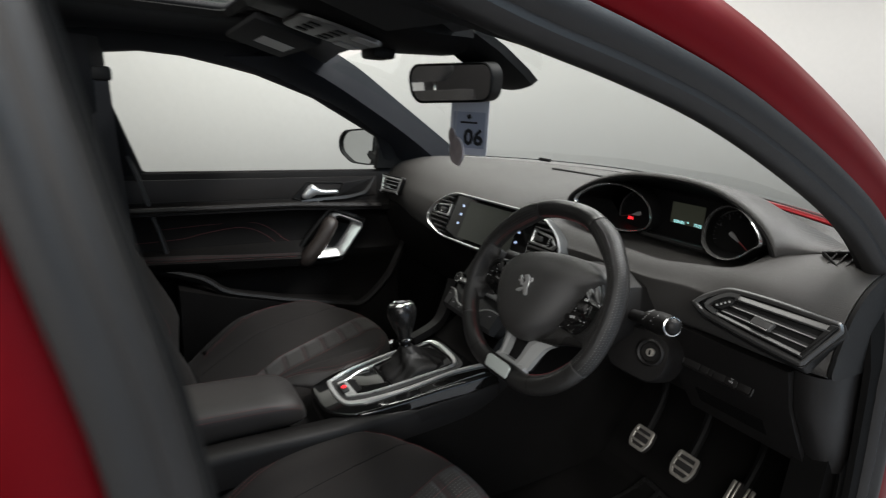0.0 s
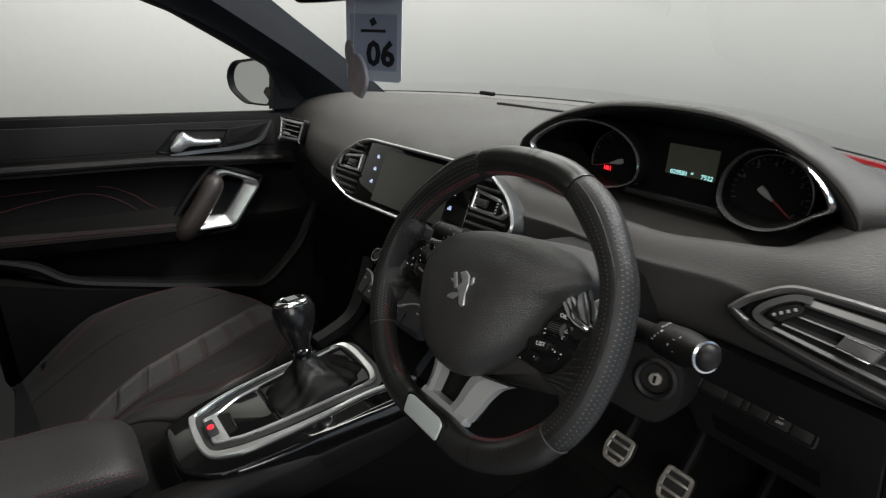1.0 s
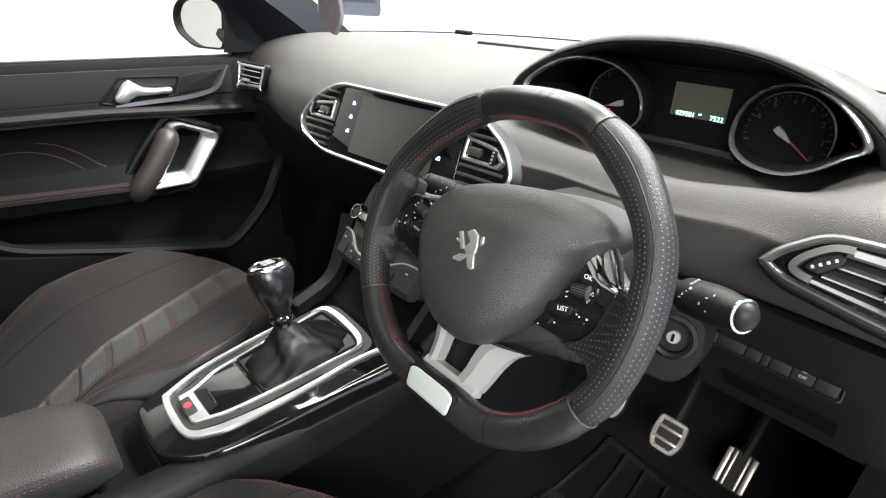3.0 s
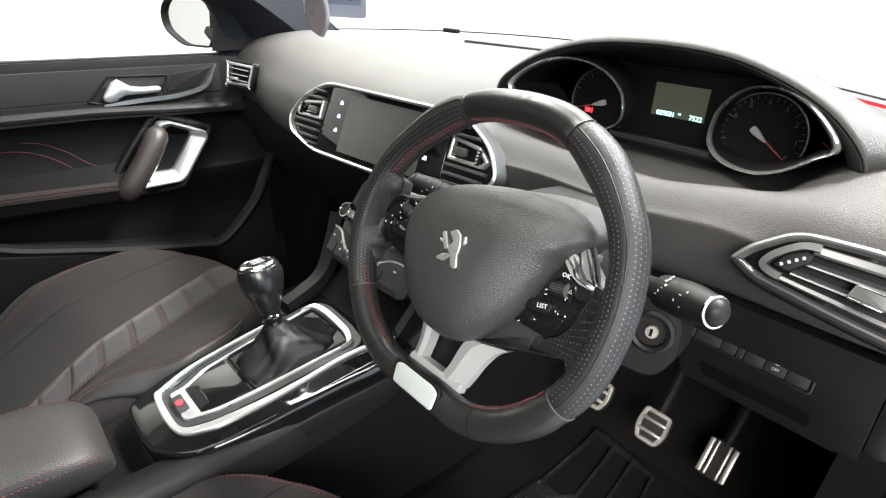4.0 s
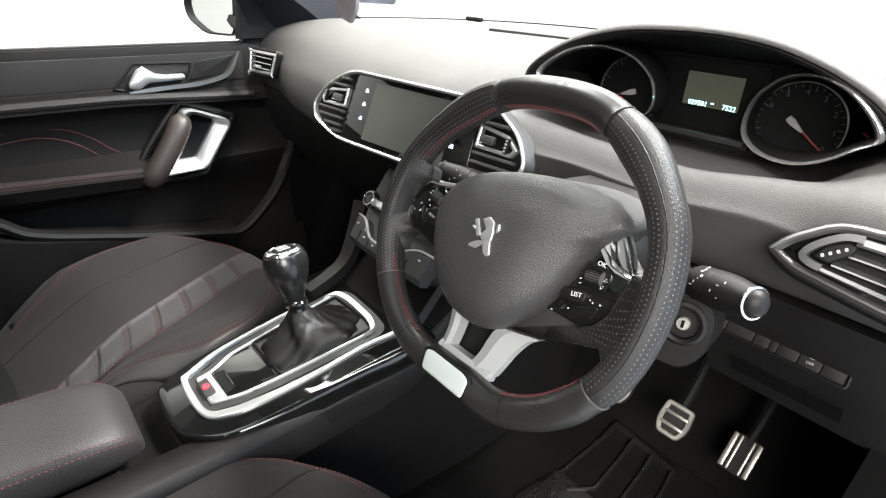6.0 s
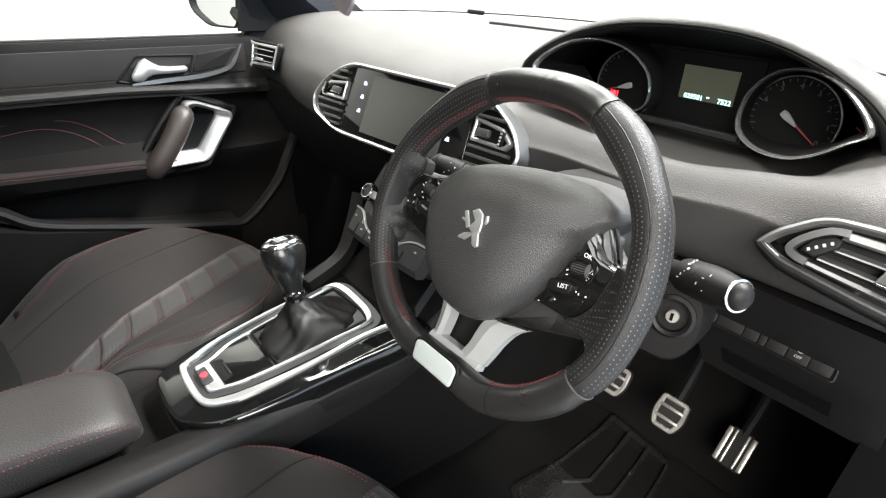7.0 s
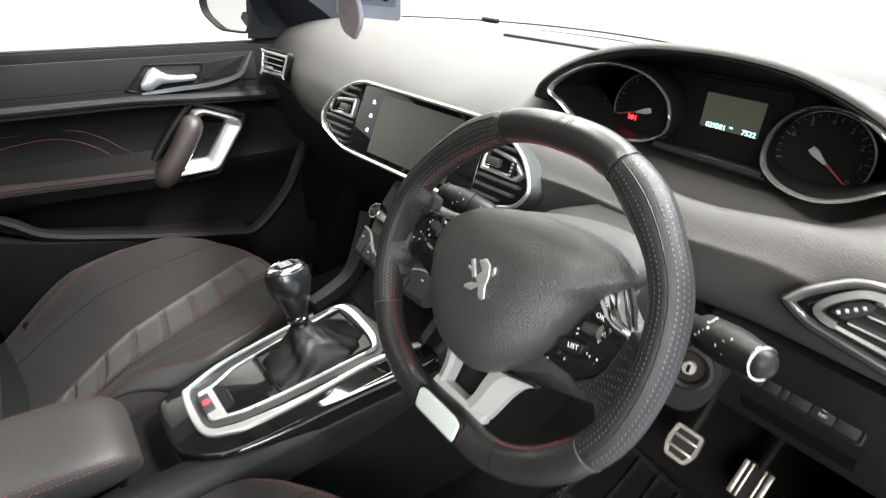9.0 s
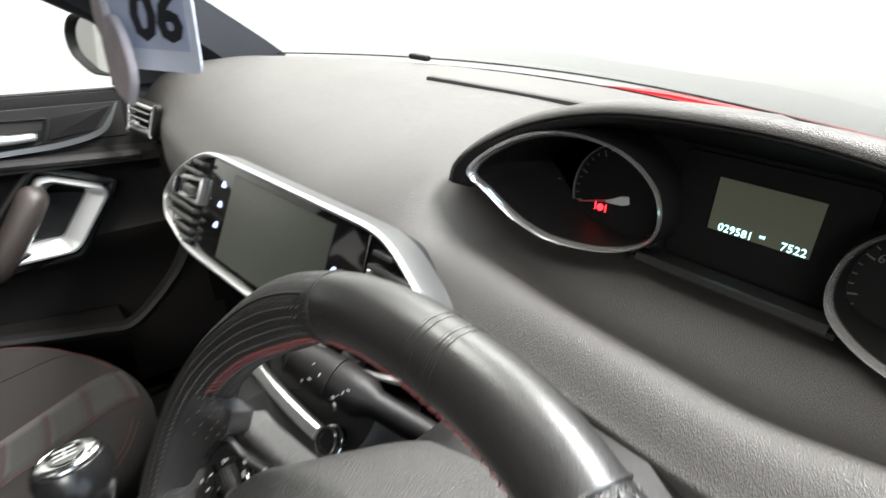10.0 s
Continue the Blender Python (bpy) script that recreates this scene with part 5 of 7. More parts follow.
def grip_dots(a0, a1):
    n = int(abs(a1 - a0) / 1.45)
    return [rim_skin(a0 + (a1 - a0) * (i + 0.5 * (j % 2) + 0.3) / n, q, 0.0005) for i in range(n) for j, q in enumerate(range(-56, 226, 15)) if not 62 < q < 82]


part("perforation_pattern", dots(grip_dots(SEAM_DR + 1, SEAM_R - 1)), PERFORATION, gr, smooth=False)["kind"] = "stuff"
part("perforation_pattern", dots(grip_dots(SEAM_L + 1, SEAM_DL - 1)), PERFORATION, gl, smooth=False)["kind"] = "stuff"
# lengthwise seam on the crest of each grip
for g, a0, a1 in ((gr, SEAM_DR, SEAM_R), (gl, SEAM_L, SEAM_DL)):
    part("grip_seam", moved(tube([rim_skin(a, 72, 0.0004)[0] for a in np.linspace(a0 + 1, a1 - 1, 60)], 0.0006, 5, (0.1, 0.1, 1)), WM), GRIP, g, "raised lengthwise seam")


def cross_stitch(a0, a1, pitch=1.9):
    """Two red threads crossing over and over on the inside of the rim."""
    n = int(abs(a1 - a0) / pitch)
    lines = []
    for ph in (0, 1):
        pts = [rim_skin(a0 + (a1 - a0) * i / n, 158 + 9 * (1 if (i + ph) % 2 else -1), 0.0008)[0] for i in range(n + 1)]
        lines.append(tube(pts, 0.00036, 5, (0.1, 0.2, 1)))
    return moved(joined(*lines), WM)


for a0, a1 in ((66, 112), (117, 160), (206, 246), (298, 331)):
    part("red_stitch", cross_stitch(a0, a1), RED_THREAD, wheel, "red cross-stitching inside the rim")

# airbag cover: domed, its outline broadest at the upper corners
HUB = [(-0.083, -0.031), (-0.096, 0.000), (-0.0925, 0.027), (-0.064, 0.0515), (-0.020, 0.068), (0.030, 0.0775), (0.076, 0.0785), (0.103, 0.071), (0.113, 0.0605), (0.1085, 0.0485), (0.0955, 0.030), (0.0855, 0.004), (0.072, -0.029), (0.0525, -0.057), (0.029, -0.0775), (0.002, -0.0835), (-0.033, -0.0765), (-0.065, -0.0545)]
_hub = [tuple(p) for p in spline(HUB, 96, True)]
rings = []
for k, z, back in ((0.80, -0.030, 1.1), (0.975, -0.029, 1.0), (0.992, -0.020, 0.5), (0.998, -0.009, 0.0), (1.0, -0.001, 0), (0.986, 0.0065, 0), (0.955, 0.0125, 0), (0.90, 0.0185, 0), (0.80, 0.0240, 0), (0.66, 0.0280, 0), (0.48, 0.0305, 0), (0.28, 0.0318, 0), (0.12, 0.0322, 0), (0.02, 0.0323, 0)):
    ring = []
    for p in _hub:
        # the upper flank runs far back towards the column
        deep = back * max(0.0, min(1.0, (p[1] - 0.028) / 0.030))
        ring.append((0.006 + (p[0] - 0.006) * k - 0.012 * deep * max(0.0, p[0] / 0.1), p[1] * k - 0.002 * (1 - k) + 0.010 * deep, z - 0.012 * max(0.0, min(1.0, (abs(p[0] - 0.006) * k - 0.03) / 0.08)) ** 1.5 - 0.006 * max(0.0, (p[1] * k - 0.045) / 0.035) ** 1.5 - 0.046 * deep))
    rings.append(ring)
cover = part("airbag_cover", moved(loft(rings), WM), COVER, wheel, "grained black airbag cover", sharp=50)
letters("AIRBAG", 0.0115, WM @ Matrix.Translation((0.010, -0.0455, 0.0262)) @ Matrix.Rotation(radians(11), 4, "X"), COVER, cover, "embossed_lettering", 0.0012)
# emblem: a plain faceted chrome shape
emb = [[(-0.012, 0.0135), (-0.009, 0.0155), (-0.0005, 0.0035), (-0.004, 0.001)], [(-0.004, 0.0165), (0.002, 0.0205), (0.0085, 0.0175), (0.0115, 0.010), (0.012, 0.003), (0.0045, -0.001), (-0.0015, 0.003), (0.003, 0.010)],
       [(0.003, 0.001), (0.011, 0.003), (0.0155, -0.008), (0.0125, -0.0105), (0.0085, -0.009)], [(-0.004, -0.003), (0.005, 0.001), (0.0035, -0.0035), (-0.001, -0.0085), (-0.009, -0.0092), (-0.0088, -0.0068)], [(-0.0125, 0.0085), (-0.0118, 0.0062), (-0.005, 0.0050), (-0.0055, 0.0075)], [(0.0122, 0.0175), (0.0145, 0.0185), (0.0162, 0.0135), (0.0145, 0.0105), (0.0132, 0.0115)]]
badge = None
for e in emb:
    q = plate(round_poly([(x * 1.12, y * 1.12) for x, y in e], 0.0008, 2), 0.0026, WM @ Matrix.Translation((0, 0, 0.0312)), 0.0008)
    badge = joined(badge, q) if badge else q
part("badge", badge, SATIN, cover, "plain chrome badge shape", sharp=20)
part("airbag_mark", moved(box(-0.083, 0.012, 0.0118, 0.004, 0.0022, 0.001, 0.0003, Matrix.Rotation(0.3, 3, "Z")), WM), BLACK, cover, smooth=False)

# side spokes: the leather of the grip runs in to the button pods as a web
WEB = {1: (9, -24, [(0.1315, 0.0245), (0.1300, 0.008), (0.1255, -0.013), (0.117, -0.0275), (0.106, -0.0370), (0.1215, -0.0390), (0.1315, -0.0440), (0.1375, -0.054)]),
       -1: (18, -24, [(0.1300, 0.041), (0.1285, 0.028), (0.1375, 0.017), (0.1455, -0.001), (0.1445, -0.012), (0.1380, -0.025), (0.1270, -0.032), (0.1355, -0.043), (0.1375, -0.056)])}
BACK = {1: [(0.050, 0.040), (0.098, 0.050), (0.128, 0.026), (0.146, 0.026), (0.146, -0.046), (0.134, -0.046), (0.119, -0.0395), (0.098, -0.0425), (0.078, -0.058), (0.035, -0.078)],
        -1: [(-0.05, 0.045), (-0.085, 0.038), (-0.130, 0.030), (-0.150, 0.030), (-0.150, -0.045), (-0.136, -0.044), (-0.125, -0.034), (-0.098, -0.040), (-0.074, -0.062), (-0.035, -0.08)]}
POD = {1: [(0.050, -0.0345), (0.062, -0.0005), (0.087, 0.0255), (0.0965, 0.0345), (0.114, 0.0225), (0.1315, 0.0200), (0.1262, -0.0125), (0.1172, -0.0268), (0.104, -0.0352)],
       -1: [(-0.1452, 0.0010), (-0.1335, 0.0195), (-0.111, 0.0255), (-0.080, 0.0345), (-0.066, 0.0), (-0.078, -0.042), (-0.123, -0.0302), (-0.1385, -0.0235), (-0.1448, -0.0102)]}
for s in (-1, 1):
    part("spoke", plate(round_poly(BACK[s], 0.008, 4), 0.020, WM @ Matrix.Translation((0, 0, -0.036)), 0.006), COVER, wheel, "black moulded side spoke")
    a0, a1, edge = WEB[s]
    inner = spline(edge, 40)
    rings, holes = [], []
    for k, ((ix, iy), a) in enumerate(zip(inner, np.linspace(a0, a1, 40))):
        q0 = 128
        r = rim_skin(a, q0)[0]
        low = rim_skin(a, 185)[0]
        ring = [tuple(low)]
        for q in np.linspace(0, 1, 8):
            ring.append((r[0] + (ix - r[0]) * q, r[1] + (iy - r[1]) * q, r[2] + (-0.0045 - r[2]) * (1 - (1 - q) ** 1.8)))
        if k % 3 == 1:
            wide = math.hypot(ix - r[0], iy - r[1])
            for m in range(int(wide / 0.0042)):
                q = (m + 0.5 + 0.5 * (k // 3 % 2)) * 0.0042 / wide
                if 0.08 < q < 0.9:
                    holes.append((np.array((s * (r[0] + (ix - r[0]) * q), r[1] + (iy - r[1]) * q, r[2] + (-0.0045 - r[2]) * (1 - (1 - q) ** 1.8) + 0.0004)), np.array((-0.3 * s, 0, 1.0)), np.array((0.0, 1.0, 0.0))))
        ring += [(ix, iy, -0.018), tuple(low + np.array((0, 0, -0.008)))]
        rings.append([(s * p[0], p[1], p[2]) for p in (ring if s > 0 else ring[::-1])])
    web = part("spoke_web", moved(loft(rings), WM), GRIP, wheel, "leather web joining the spoke to the rim", sharp=60)
    if holes:
        part("perforation_pattern", dots(holes), PERFORATION, web, smooth=False)["kind"] = "stuff"
    pod = part("button_pod", plate(round_poly(POD[s] if s < 0 else POD[s][::-1], 0.005, 4), 0.016, WM @ Matrix.Translation((0, 0, -0.023)), 0.0018), GLOSS, wheel, "gloss black button pod")
    PM2 = WM @ Matrix.Translation((0, 0, -0.0068))
    if s > 0:
        # folded silver blades between the cover and the buttons
        for pts, z, mat, lab in (([(0.0965, 0.0325), (0.1015, 0.0430), (0.1055, 0.0400), (0.1100, 0.0300), (0.1175, 0.0250), (0.1315, 0.0225), (0.1315, 0.0190), (0.1160, 0.0200), (0.1065, 0.0240)], -0.0062, FORK, "bright silver blade beside the buttons"),
                                 ([(0.1032, 0.0470), (0.1050, 0.0555), (0.1150, 0.0420), (0.1228, 0.0285), (0.1295, 0.0235), (0.1180, 0.0262), (0.1105, 0.0330)], -0.0115, SATIN, "folded silver blade"),
                                 ([(0.1055, 0.0560), (0.1075, 0.0580), (0.1215, 0.0405), (0.1290, 0.0250), (0.1235, 0.0290), (0.1155, 0.0425)], -0.0150, DARK_SATIN, "dark satin blade")):
            part("pod_trim", plate(round_poly(pts, 0.0012, 2), 0.005, WM @ Matrix.Translation((0, 0, z - 0.003)), 0.0012), mat, wheel, lab, sharp=25)
        part("blade_ridge", sweep(spline([tuple(WM @ Vector(p)) for p in ((0.0995, 0.0365, -0.0036), (0.1065, 0.0310, -0.0036), (0.1125, 0.0245, -0.0036), (0.1225, 0.0222, -0.0036), (0.1310, 0.0207, -0.0036))], 14), [(-0.0012, -0.0008), (0.0012, -0.0008), (0.0004, 0.0010), (-0.0004, 0.0010)], (0, -0.9, 0.4)), CHROME, wheel)
        part("pod_edge", sweep([tuple(WM @ Vector(p)) for p in ((0.1308, 0.0185, -0.0062), (0.1285, 0.003, -0.0062), (0.1258, -0.0120, -0.0062))], circle(0.0005, 5)), CHROME, wheel)
        roller = (0.1025, 0.0100)
        key = [(0.0785, -0.0095), (0.0965, -0.0035), (0.1030, -0.0050), (0.1030, -0.0130), (0.0990, -0.0160), (0.0795, -0.0190)]
        turn = 8
    else:
        part("pod_edge", sweep(spline([tuple(WM @ Vector(p)) for p in ((-0.1330, 0.0215, -0.006), (-0.1270, 0.0262, -0.006), (-0.1080, 0.0285, -0.006), (-0.085, 0.0355, -0.006))], 14), [(-0.0010, -0.001), (0.0010, -0.001), (0.0008, 0.0012), (-0.0008, 0.0012)], (0, -0.9, 0.4)), CHROME, wheel, "thin bright edge above the buttons")
        roller = (-0.1065, 0.0130)
        key = [(-0.1165, -0.0105), (-0.1140, -0.0010), (-0.0930, 0.0025), (-0.0900, -0.0165), (-0.1085, -0.0155)]
        turn = -12
    # raised islands round the roller and the lower corner
    part("key_plate", plate(round_poly([(roller[0] + x, roller[1] + y) for x, y in ((-0.0125, -0.0095), (-0.0115, 0.0105), (-0.001, 0.0145), (0.0135, 0.0085), (0.0125, -0.0095))][::-1], 0.004, 4), 0.0022, PM2, 0.0009), GLOSS, pod, "raised glossy plate round the roller")
    RMX = WM @ Matrix.Translation((roller[0], roller[1], -0.0042)) @ Matrix.Rotation(radians(turn), 4, "Z")
    part("scroll_wheel", moved(turned([(0.0050, -0.0078), (0.0062, -0.0070), (0.0066, 0.0), (0.0062, 0.0070), (0.0050, 0.0078)], Matrix.Rotation(radians(90), 4, "Y"), 20), RMX), SLAT_GREY, pod, "ribbed scroll wheel")
    for k in range(9):
        b = radians(-72 + 18 * k)
        part("rib", moved(box(0, 0, 0.0066, 0.0140, 0.0009, 0.0010, 0), RMX @ Matrix.Rotation(b, 4, "X")), BLACK, pod, smooth=False)
    part("key", plate(round_poly(key[::-1], 0.0028, 3), 0.0060, PM2, 0.0014), DASH_LOW, pod, "list key" if s > 0 else "menu key")
    part("key_shelf", plate(round_poly(([(0.0775, -0.0215), (0.0990, -0.0185), (0.1060, -0.0145), (0.1160, -0.0125), (0.1130, -0.0245), (0.1020, -0.0315), (0.0790, -0.0320)] if s > 0 else [(-0.1390, -0.0130), (-0.1375, 0.0030), (-0.1200, -0.0010), (-0.1190, -0.0120), (-0.1110, -0.0180), (-0.1230, -0.0255)])[::-1], 0.003, 3), 0.0014, PM2, 0.0006), GLOSS, pod)
    marks = ((0.1095, -0.0105, 0.0013, 0.0022), (0.1065, -0.0095, 0.0012, 0.0020), (0.1165, -0.0095, 0.0022, 0.0020), (0.0905, 0.0040, 0.0030, 0.0016), (0.0915, 0.0000, 0.0030, 0.0012), (0.0760, -0.0325, 0.0022, 0.0012), (0.0905, -0.0245, 0.0016, 0.0016)) if s > 0 else \
        ((-0.1215, 0.0150, 0.0036, 0.0014), (-0.1190, 0.0180, 0.0018, 0.0022), (-0.1195, 0.0070, 0.0020, 0.0020), (-0.1155, 0.0020, 0.0030, 0.0014), (-0.1300, 0.0000, 0.0013, 0.0034), (-0.1280, -0.0080, 0.0014, 0.0040), (-0.1375, -0.0095, 0.0028, 0.0018), (-0.0990, 0.0235, 0.0042, 0.0026))
    for x, y, w, h in marks:
        part("mark", moved(box(x, y, 0.0027, w * 0.7, h * 0.7, 0.0005, 0, Matrix.Rotation(0.5 * s, 3, "Z")), PM2), WHITE_MARK, pod, smooth=False)
    if s > 0:
        letters("OK", 0.0058, PM2 @ Matrix.Translation((0.1035, 0.0222, 0.0026)), WHITE_MARK, pod)
        letters("LIST", 0.0058, PM2 @ Matrix.Translation((0.0945, -0.0100, 0.0062)) @ Matrix.Rotation(radians(12), 4, "Z"), WHITE_MARK, pod)
        for x, y, q in ((0.1125, 0.0112, 1), (0.1110, 0.0046, -1)):
            part("arrow", tube([tuple(PM2 @ Vector((x + dx, y + q * dy, 0.0026))) for dx, dy in ((-0.0016, -0.0012), (0.0016, -0.0012), (0.0, 0.0018))], 0.00028, 4, closed=True), WHITE_MARK, pod, smooth=False)
    else:
        letters("MENU", 0.0040, PM2 @ Matrix.Translation((-0.1040, -0.0070, 0.0062)) @ Matrix.Rotation(radians(-8), 4, "Z"), GREY_MARK, pod)
# lower spoke: satin fork with a dark window, broad on one arm
FK_L = [((-0.0415, -0.0760), (-0.0230, -0.0800)), ((-0.0372, -0.0900), (-0.0205, -0.0900)), ((-0.0345, -0.1050), (-0.0200, -0.1050)), ((-0.0350, -0.1240), (-0.0215, -0.1240))]
FK_R = [((0.0720, -0.0660), (0.0300, -0.0745)), ((0.0590, -0.0765), (0.0235, -0.0820)), ((0.0500, -0.0930), (0.0198, -0.0950)), ((0.0455, -0.1060), (0.0170, -0.1090)), ((0.0390, -0.1240), (0.0105, -0.1240))]


def fork_arm(pairs, tilt):
    """One arm of the fork: a folded blade whose outer face leans by tilt."""
    rows = []
    for a, b in zip(spline([p[0] for p in pairs], 14), spline([p[1] for p in pairs], 14)):
        fold = a + (b - a) * 0.62
        rows.append([(a[0], a[1], -0.024), (a[0], a[1], -0.0125 - tilt), (fold[0], fold[1], -0.0075), (b[0], b[1], -0.0100), (b[0], b[1], -0.024)])
    return moved(loft(rows), WM)


fork = part("lower_spoke", fork_arm(FK_R, 0.002), FORK, wheel, "satin silver lower spoke", sharp=20)
part("spoke_arm", fork_arm(FK_L, 0.0), FORK, fork, sharp=20)
part("spoke_foot", moved(loft([[(x, -0.1205, -0.022), (x, -0.1205, -0.0095), (x, -0.1260, -0.0060), (x, -0.1300, -0.0080), (x, -0.1300, -0.022)] for x in np.linspace(-0.034, 0.038, 6)]), WM), FORK, fork, sharp=20)
part("spoke_edge", sweep(spline([tuple(WM @ Vector(p)) for p in ((0.0300, -0.0735, -0.0072), (0.0450, -0.0700, -0.0090), (0.0600, -0.0668, -0.0110), (0.0720, -0.0650, -0.0130))], 12), [(-0.0010, -0.0010), (0.0010, -0.0010), (0.0007, 0.0012), (-0.0007, 0.0012)], (0, -0.9, 0.4)), CHROME, fork, "bright upper edge of the spoke")
part("spoke_window", plate([(-0.040, -0.062), (-0.032, -0.124), (0.036, -0.124), (0.052, -0.062)], 0.006, WM @ Matrix.Translation((0, 0, -0.034))), BLACK, wheel, smooth=False)
_ins = round_poly([(-0.0275, -0.1290), (-0.0250, -0.1490), (0.0355, -0.1490), (0.0360, -0.1290), (0.0280, -0.1255), (-0.0190, -0.1255)], [0.005, 0.005, 0.005, 0.004, 0.006, 0.006], 5)
INS = WM @ Matrix.Translation((0, 0, 0.0108))
part("rim_insert", plate(_ins, 0.0068, INS, 0.0030), INSERT, wheel, "satin silver insert in the lower rim")
part("insert_recess", frame_ring(shrunk(_ins, -0.0028), 0.0040, 0.0052, INS, 0.001), BLACK, wheel)

# ---- column, stalks, ignition ----
column = thing("steering_column", "black steering column shroud with ignition lock", "steering column", (0.37, 0.18, 0.75))
part("shroud", loft([[(WC.x + w * x, y + dy, z + h * q) for x, q in ((-1, 0.25), (-0.8, 0.75), (-0.4, 1), (0.4, 1), (0.8, 0.75), (1, 0.25), (1, -0.4), (0.7, -1), (-0.7, -1), (-1, -0.4))] for w, h, y, dy, z in ((0.075, 0.05, 0.075, 0, 0.80), (0.085, 0.062, 0.11, 0, 0.80), (0.09, 0.066, 0.17, 0, 0.80), (0.09, 0.066, 0.26, 0, 0.79))]), DASH_LOW, column, "two-piece black column shroud")
part("upper_shroud", loft([[(WC.x + w * math.copysign(abs(math.cos(q)) ** 0.8, math.cos(q)), y, z + h * math.sin(q) ** 0.85) for q in np.linspace(0, math.pi, 25)] for w, h, y, z in ((0.066, 0.012, 0.078, 0.832), (0.078, 0.022, 0.090, 0.830), (0.080, 0.028, 0.12, 0.826), (0.078, 0.028, 0.17, 0.822), (0.074, 0.020, 0.26, 0.818))]), DASH, column, "rounded grained upper column cover", sharp=60)
IGN = Vector((0.501, 0.166, 0.756))
IM = facing(IGN - Vector((0.02, -0.85, 0.3)).normalized() * 0.012, (0.25, -0.92, 0.22), (1, 0.25, 0))
part("lock_housing", loft([[tuple(IM @ Vector((x * k, y * k, z))) for x, y in round_poly([(-0.075, -0.045), (-0.08, 0.03), (-0.02, 0.035), (0.028, 0.028), (0.032, -0.02), (0.012, -0.055)], 0.02, 4)] for k, z in ((1.15, -0.07), (1.05, -0.02), (1.0, -0.002), (0.93, 0.003))]), DASH_LOW, column, "grey-black lock housing")
part("lock_bezel", turned([(0.0235, 0.0), (0.0235, 0.006), (0.020, 0.009), (0.0165, 0.007), (0.0155, 0.002), (0.0155, 0)], IM @ Matrix.Translation((0, 0, 0.002)), 28), DASH_LOW, column)
part("lock_barrel", turned([(0.0070, 0.0), (0.0070, 0.006), (0.0062, 0.007), (0.001, 0.007)], IM @ Matrix.Translation((0, 0, 0.001)), 20), STEEL, column, "steel ignition barrel")
part("key_slot", moved(box(0, 0, 0.0085, 0.0030, 0.0080, 0.0012, 0), IM), SHADE_BLACK, column, smooth=False)


def stalk(s):
    a = Vector((WC.x + s * 0.085, 0.165, 0.806))
    b = Vector((WC.x + s * 0.204, 0.111, 0.839))
    d = (b - a).normalized()
    m = facing(a, d, (0, 0, 1))
    ln = (b - a).length
    st = thing("control_stalk", "black control stalk with white printed symbols", "stalk", a, "column stalks")
    part("arm", turned([(0.010, 0), (0.0105, ln * 0.42), (0.0165, ln * 0.5), (0.0175, ln * 0.66), (0.0172, ln * 0.68)], m, 22), DASH_LOW, st)
    part("collar", turned([(0.0176, ln * 0.685), (0.0178, ln * 0.70), (0.0172, ln * 0.80), (0.0138, ln * 0.955)], m, 26), DASH_LOW, st, "rotating collar")
    part("end_ring", turned([(0.0138, ln * 0.957), (0.0146, ln * 0.962), (0.0146, ln * 0.972), (0.0128, ln * 0.977), (0.0122, ln * 0.965)], m, 26), CHROME if s > 0 else DASH_LOW, st, "bright ring round the stalk's end")
    part("end_cap", turned([(0.0125, ln * 0.95), (0.0124, ln * 0.975), (0.0105, ln * 1.005), (0.0065, ln * 1.028), (0.001, ln * 1.035)], m, 26), DASH_LOW, st)
    # printed symbols turned to the driver
    tow = (m.to_3x3().inverted() @ Vector((0.15, -0.85, 0.5)))
    ang = math.atan2(tow.y, tow.x)
    for k, (z, da) in enumerate(((0.56, 0.3), (0.58, 0.1), (0.60, -0.1), (0.62, -0.3), (0.60, -0.6), (0.74, 0.25), (0.78, -0.1), (0.82, -0.35), (0.80, 0.5))):
        aa = ang + da
        r = 0.0176 if z < 0.68 else 0.0180
        mm = m @ Matrix.Translation((r * math.cos(aa), r * math.sin(aa), ln * z)) @ Matrix.Rotation(aa, 4, "Z")
        part("symbol", moved(box(0, 0, 0, 0.0005, 0.0024 if k % 2 else 0.0009, 0.0009 if k % 3 else 0.0024, 0), mm), GREY_MARK, st, smooth=False)
    aa = ang - 0.75
    tm = m @ Matrix.Translation((0.0180 * math.cos(aa), 0.0180 * math.sin(aa), ln * 0.6)) @ Matrix.Rotation(aa, 4, "Z") @ Matrix.Rotation(radians(90), 4, "Y") @ Matrix.Rotation(radians(90 if s > 0 else -90), 4, "Z")
    letters("AUTO", 0.0040, tm, GREY_MARK, st)
    return st


stalk(1)
stalk(-1)

# switches on the lower panel
sw = thing("switch_row", "row of black switches with small white symbols", "switch panel", (0.57, 0.245, 0.73))
SWM = facing((0.570, 0.2424, 0.7381), (0, -0.90, 0.43), (1, 0, -0.0))
part("surround", frame_ring(round_poly([(-0.070, -0.014), (-0.070, 0.014), (0.070, 0.014), (0.072, -0.014)], 0.006, 4), 0.003, 0.002, SWM), DASH_LOW, sw)
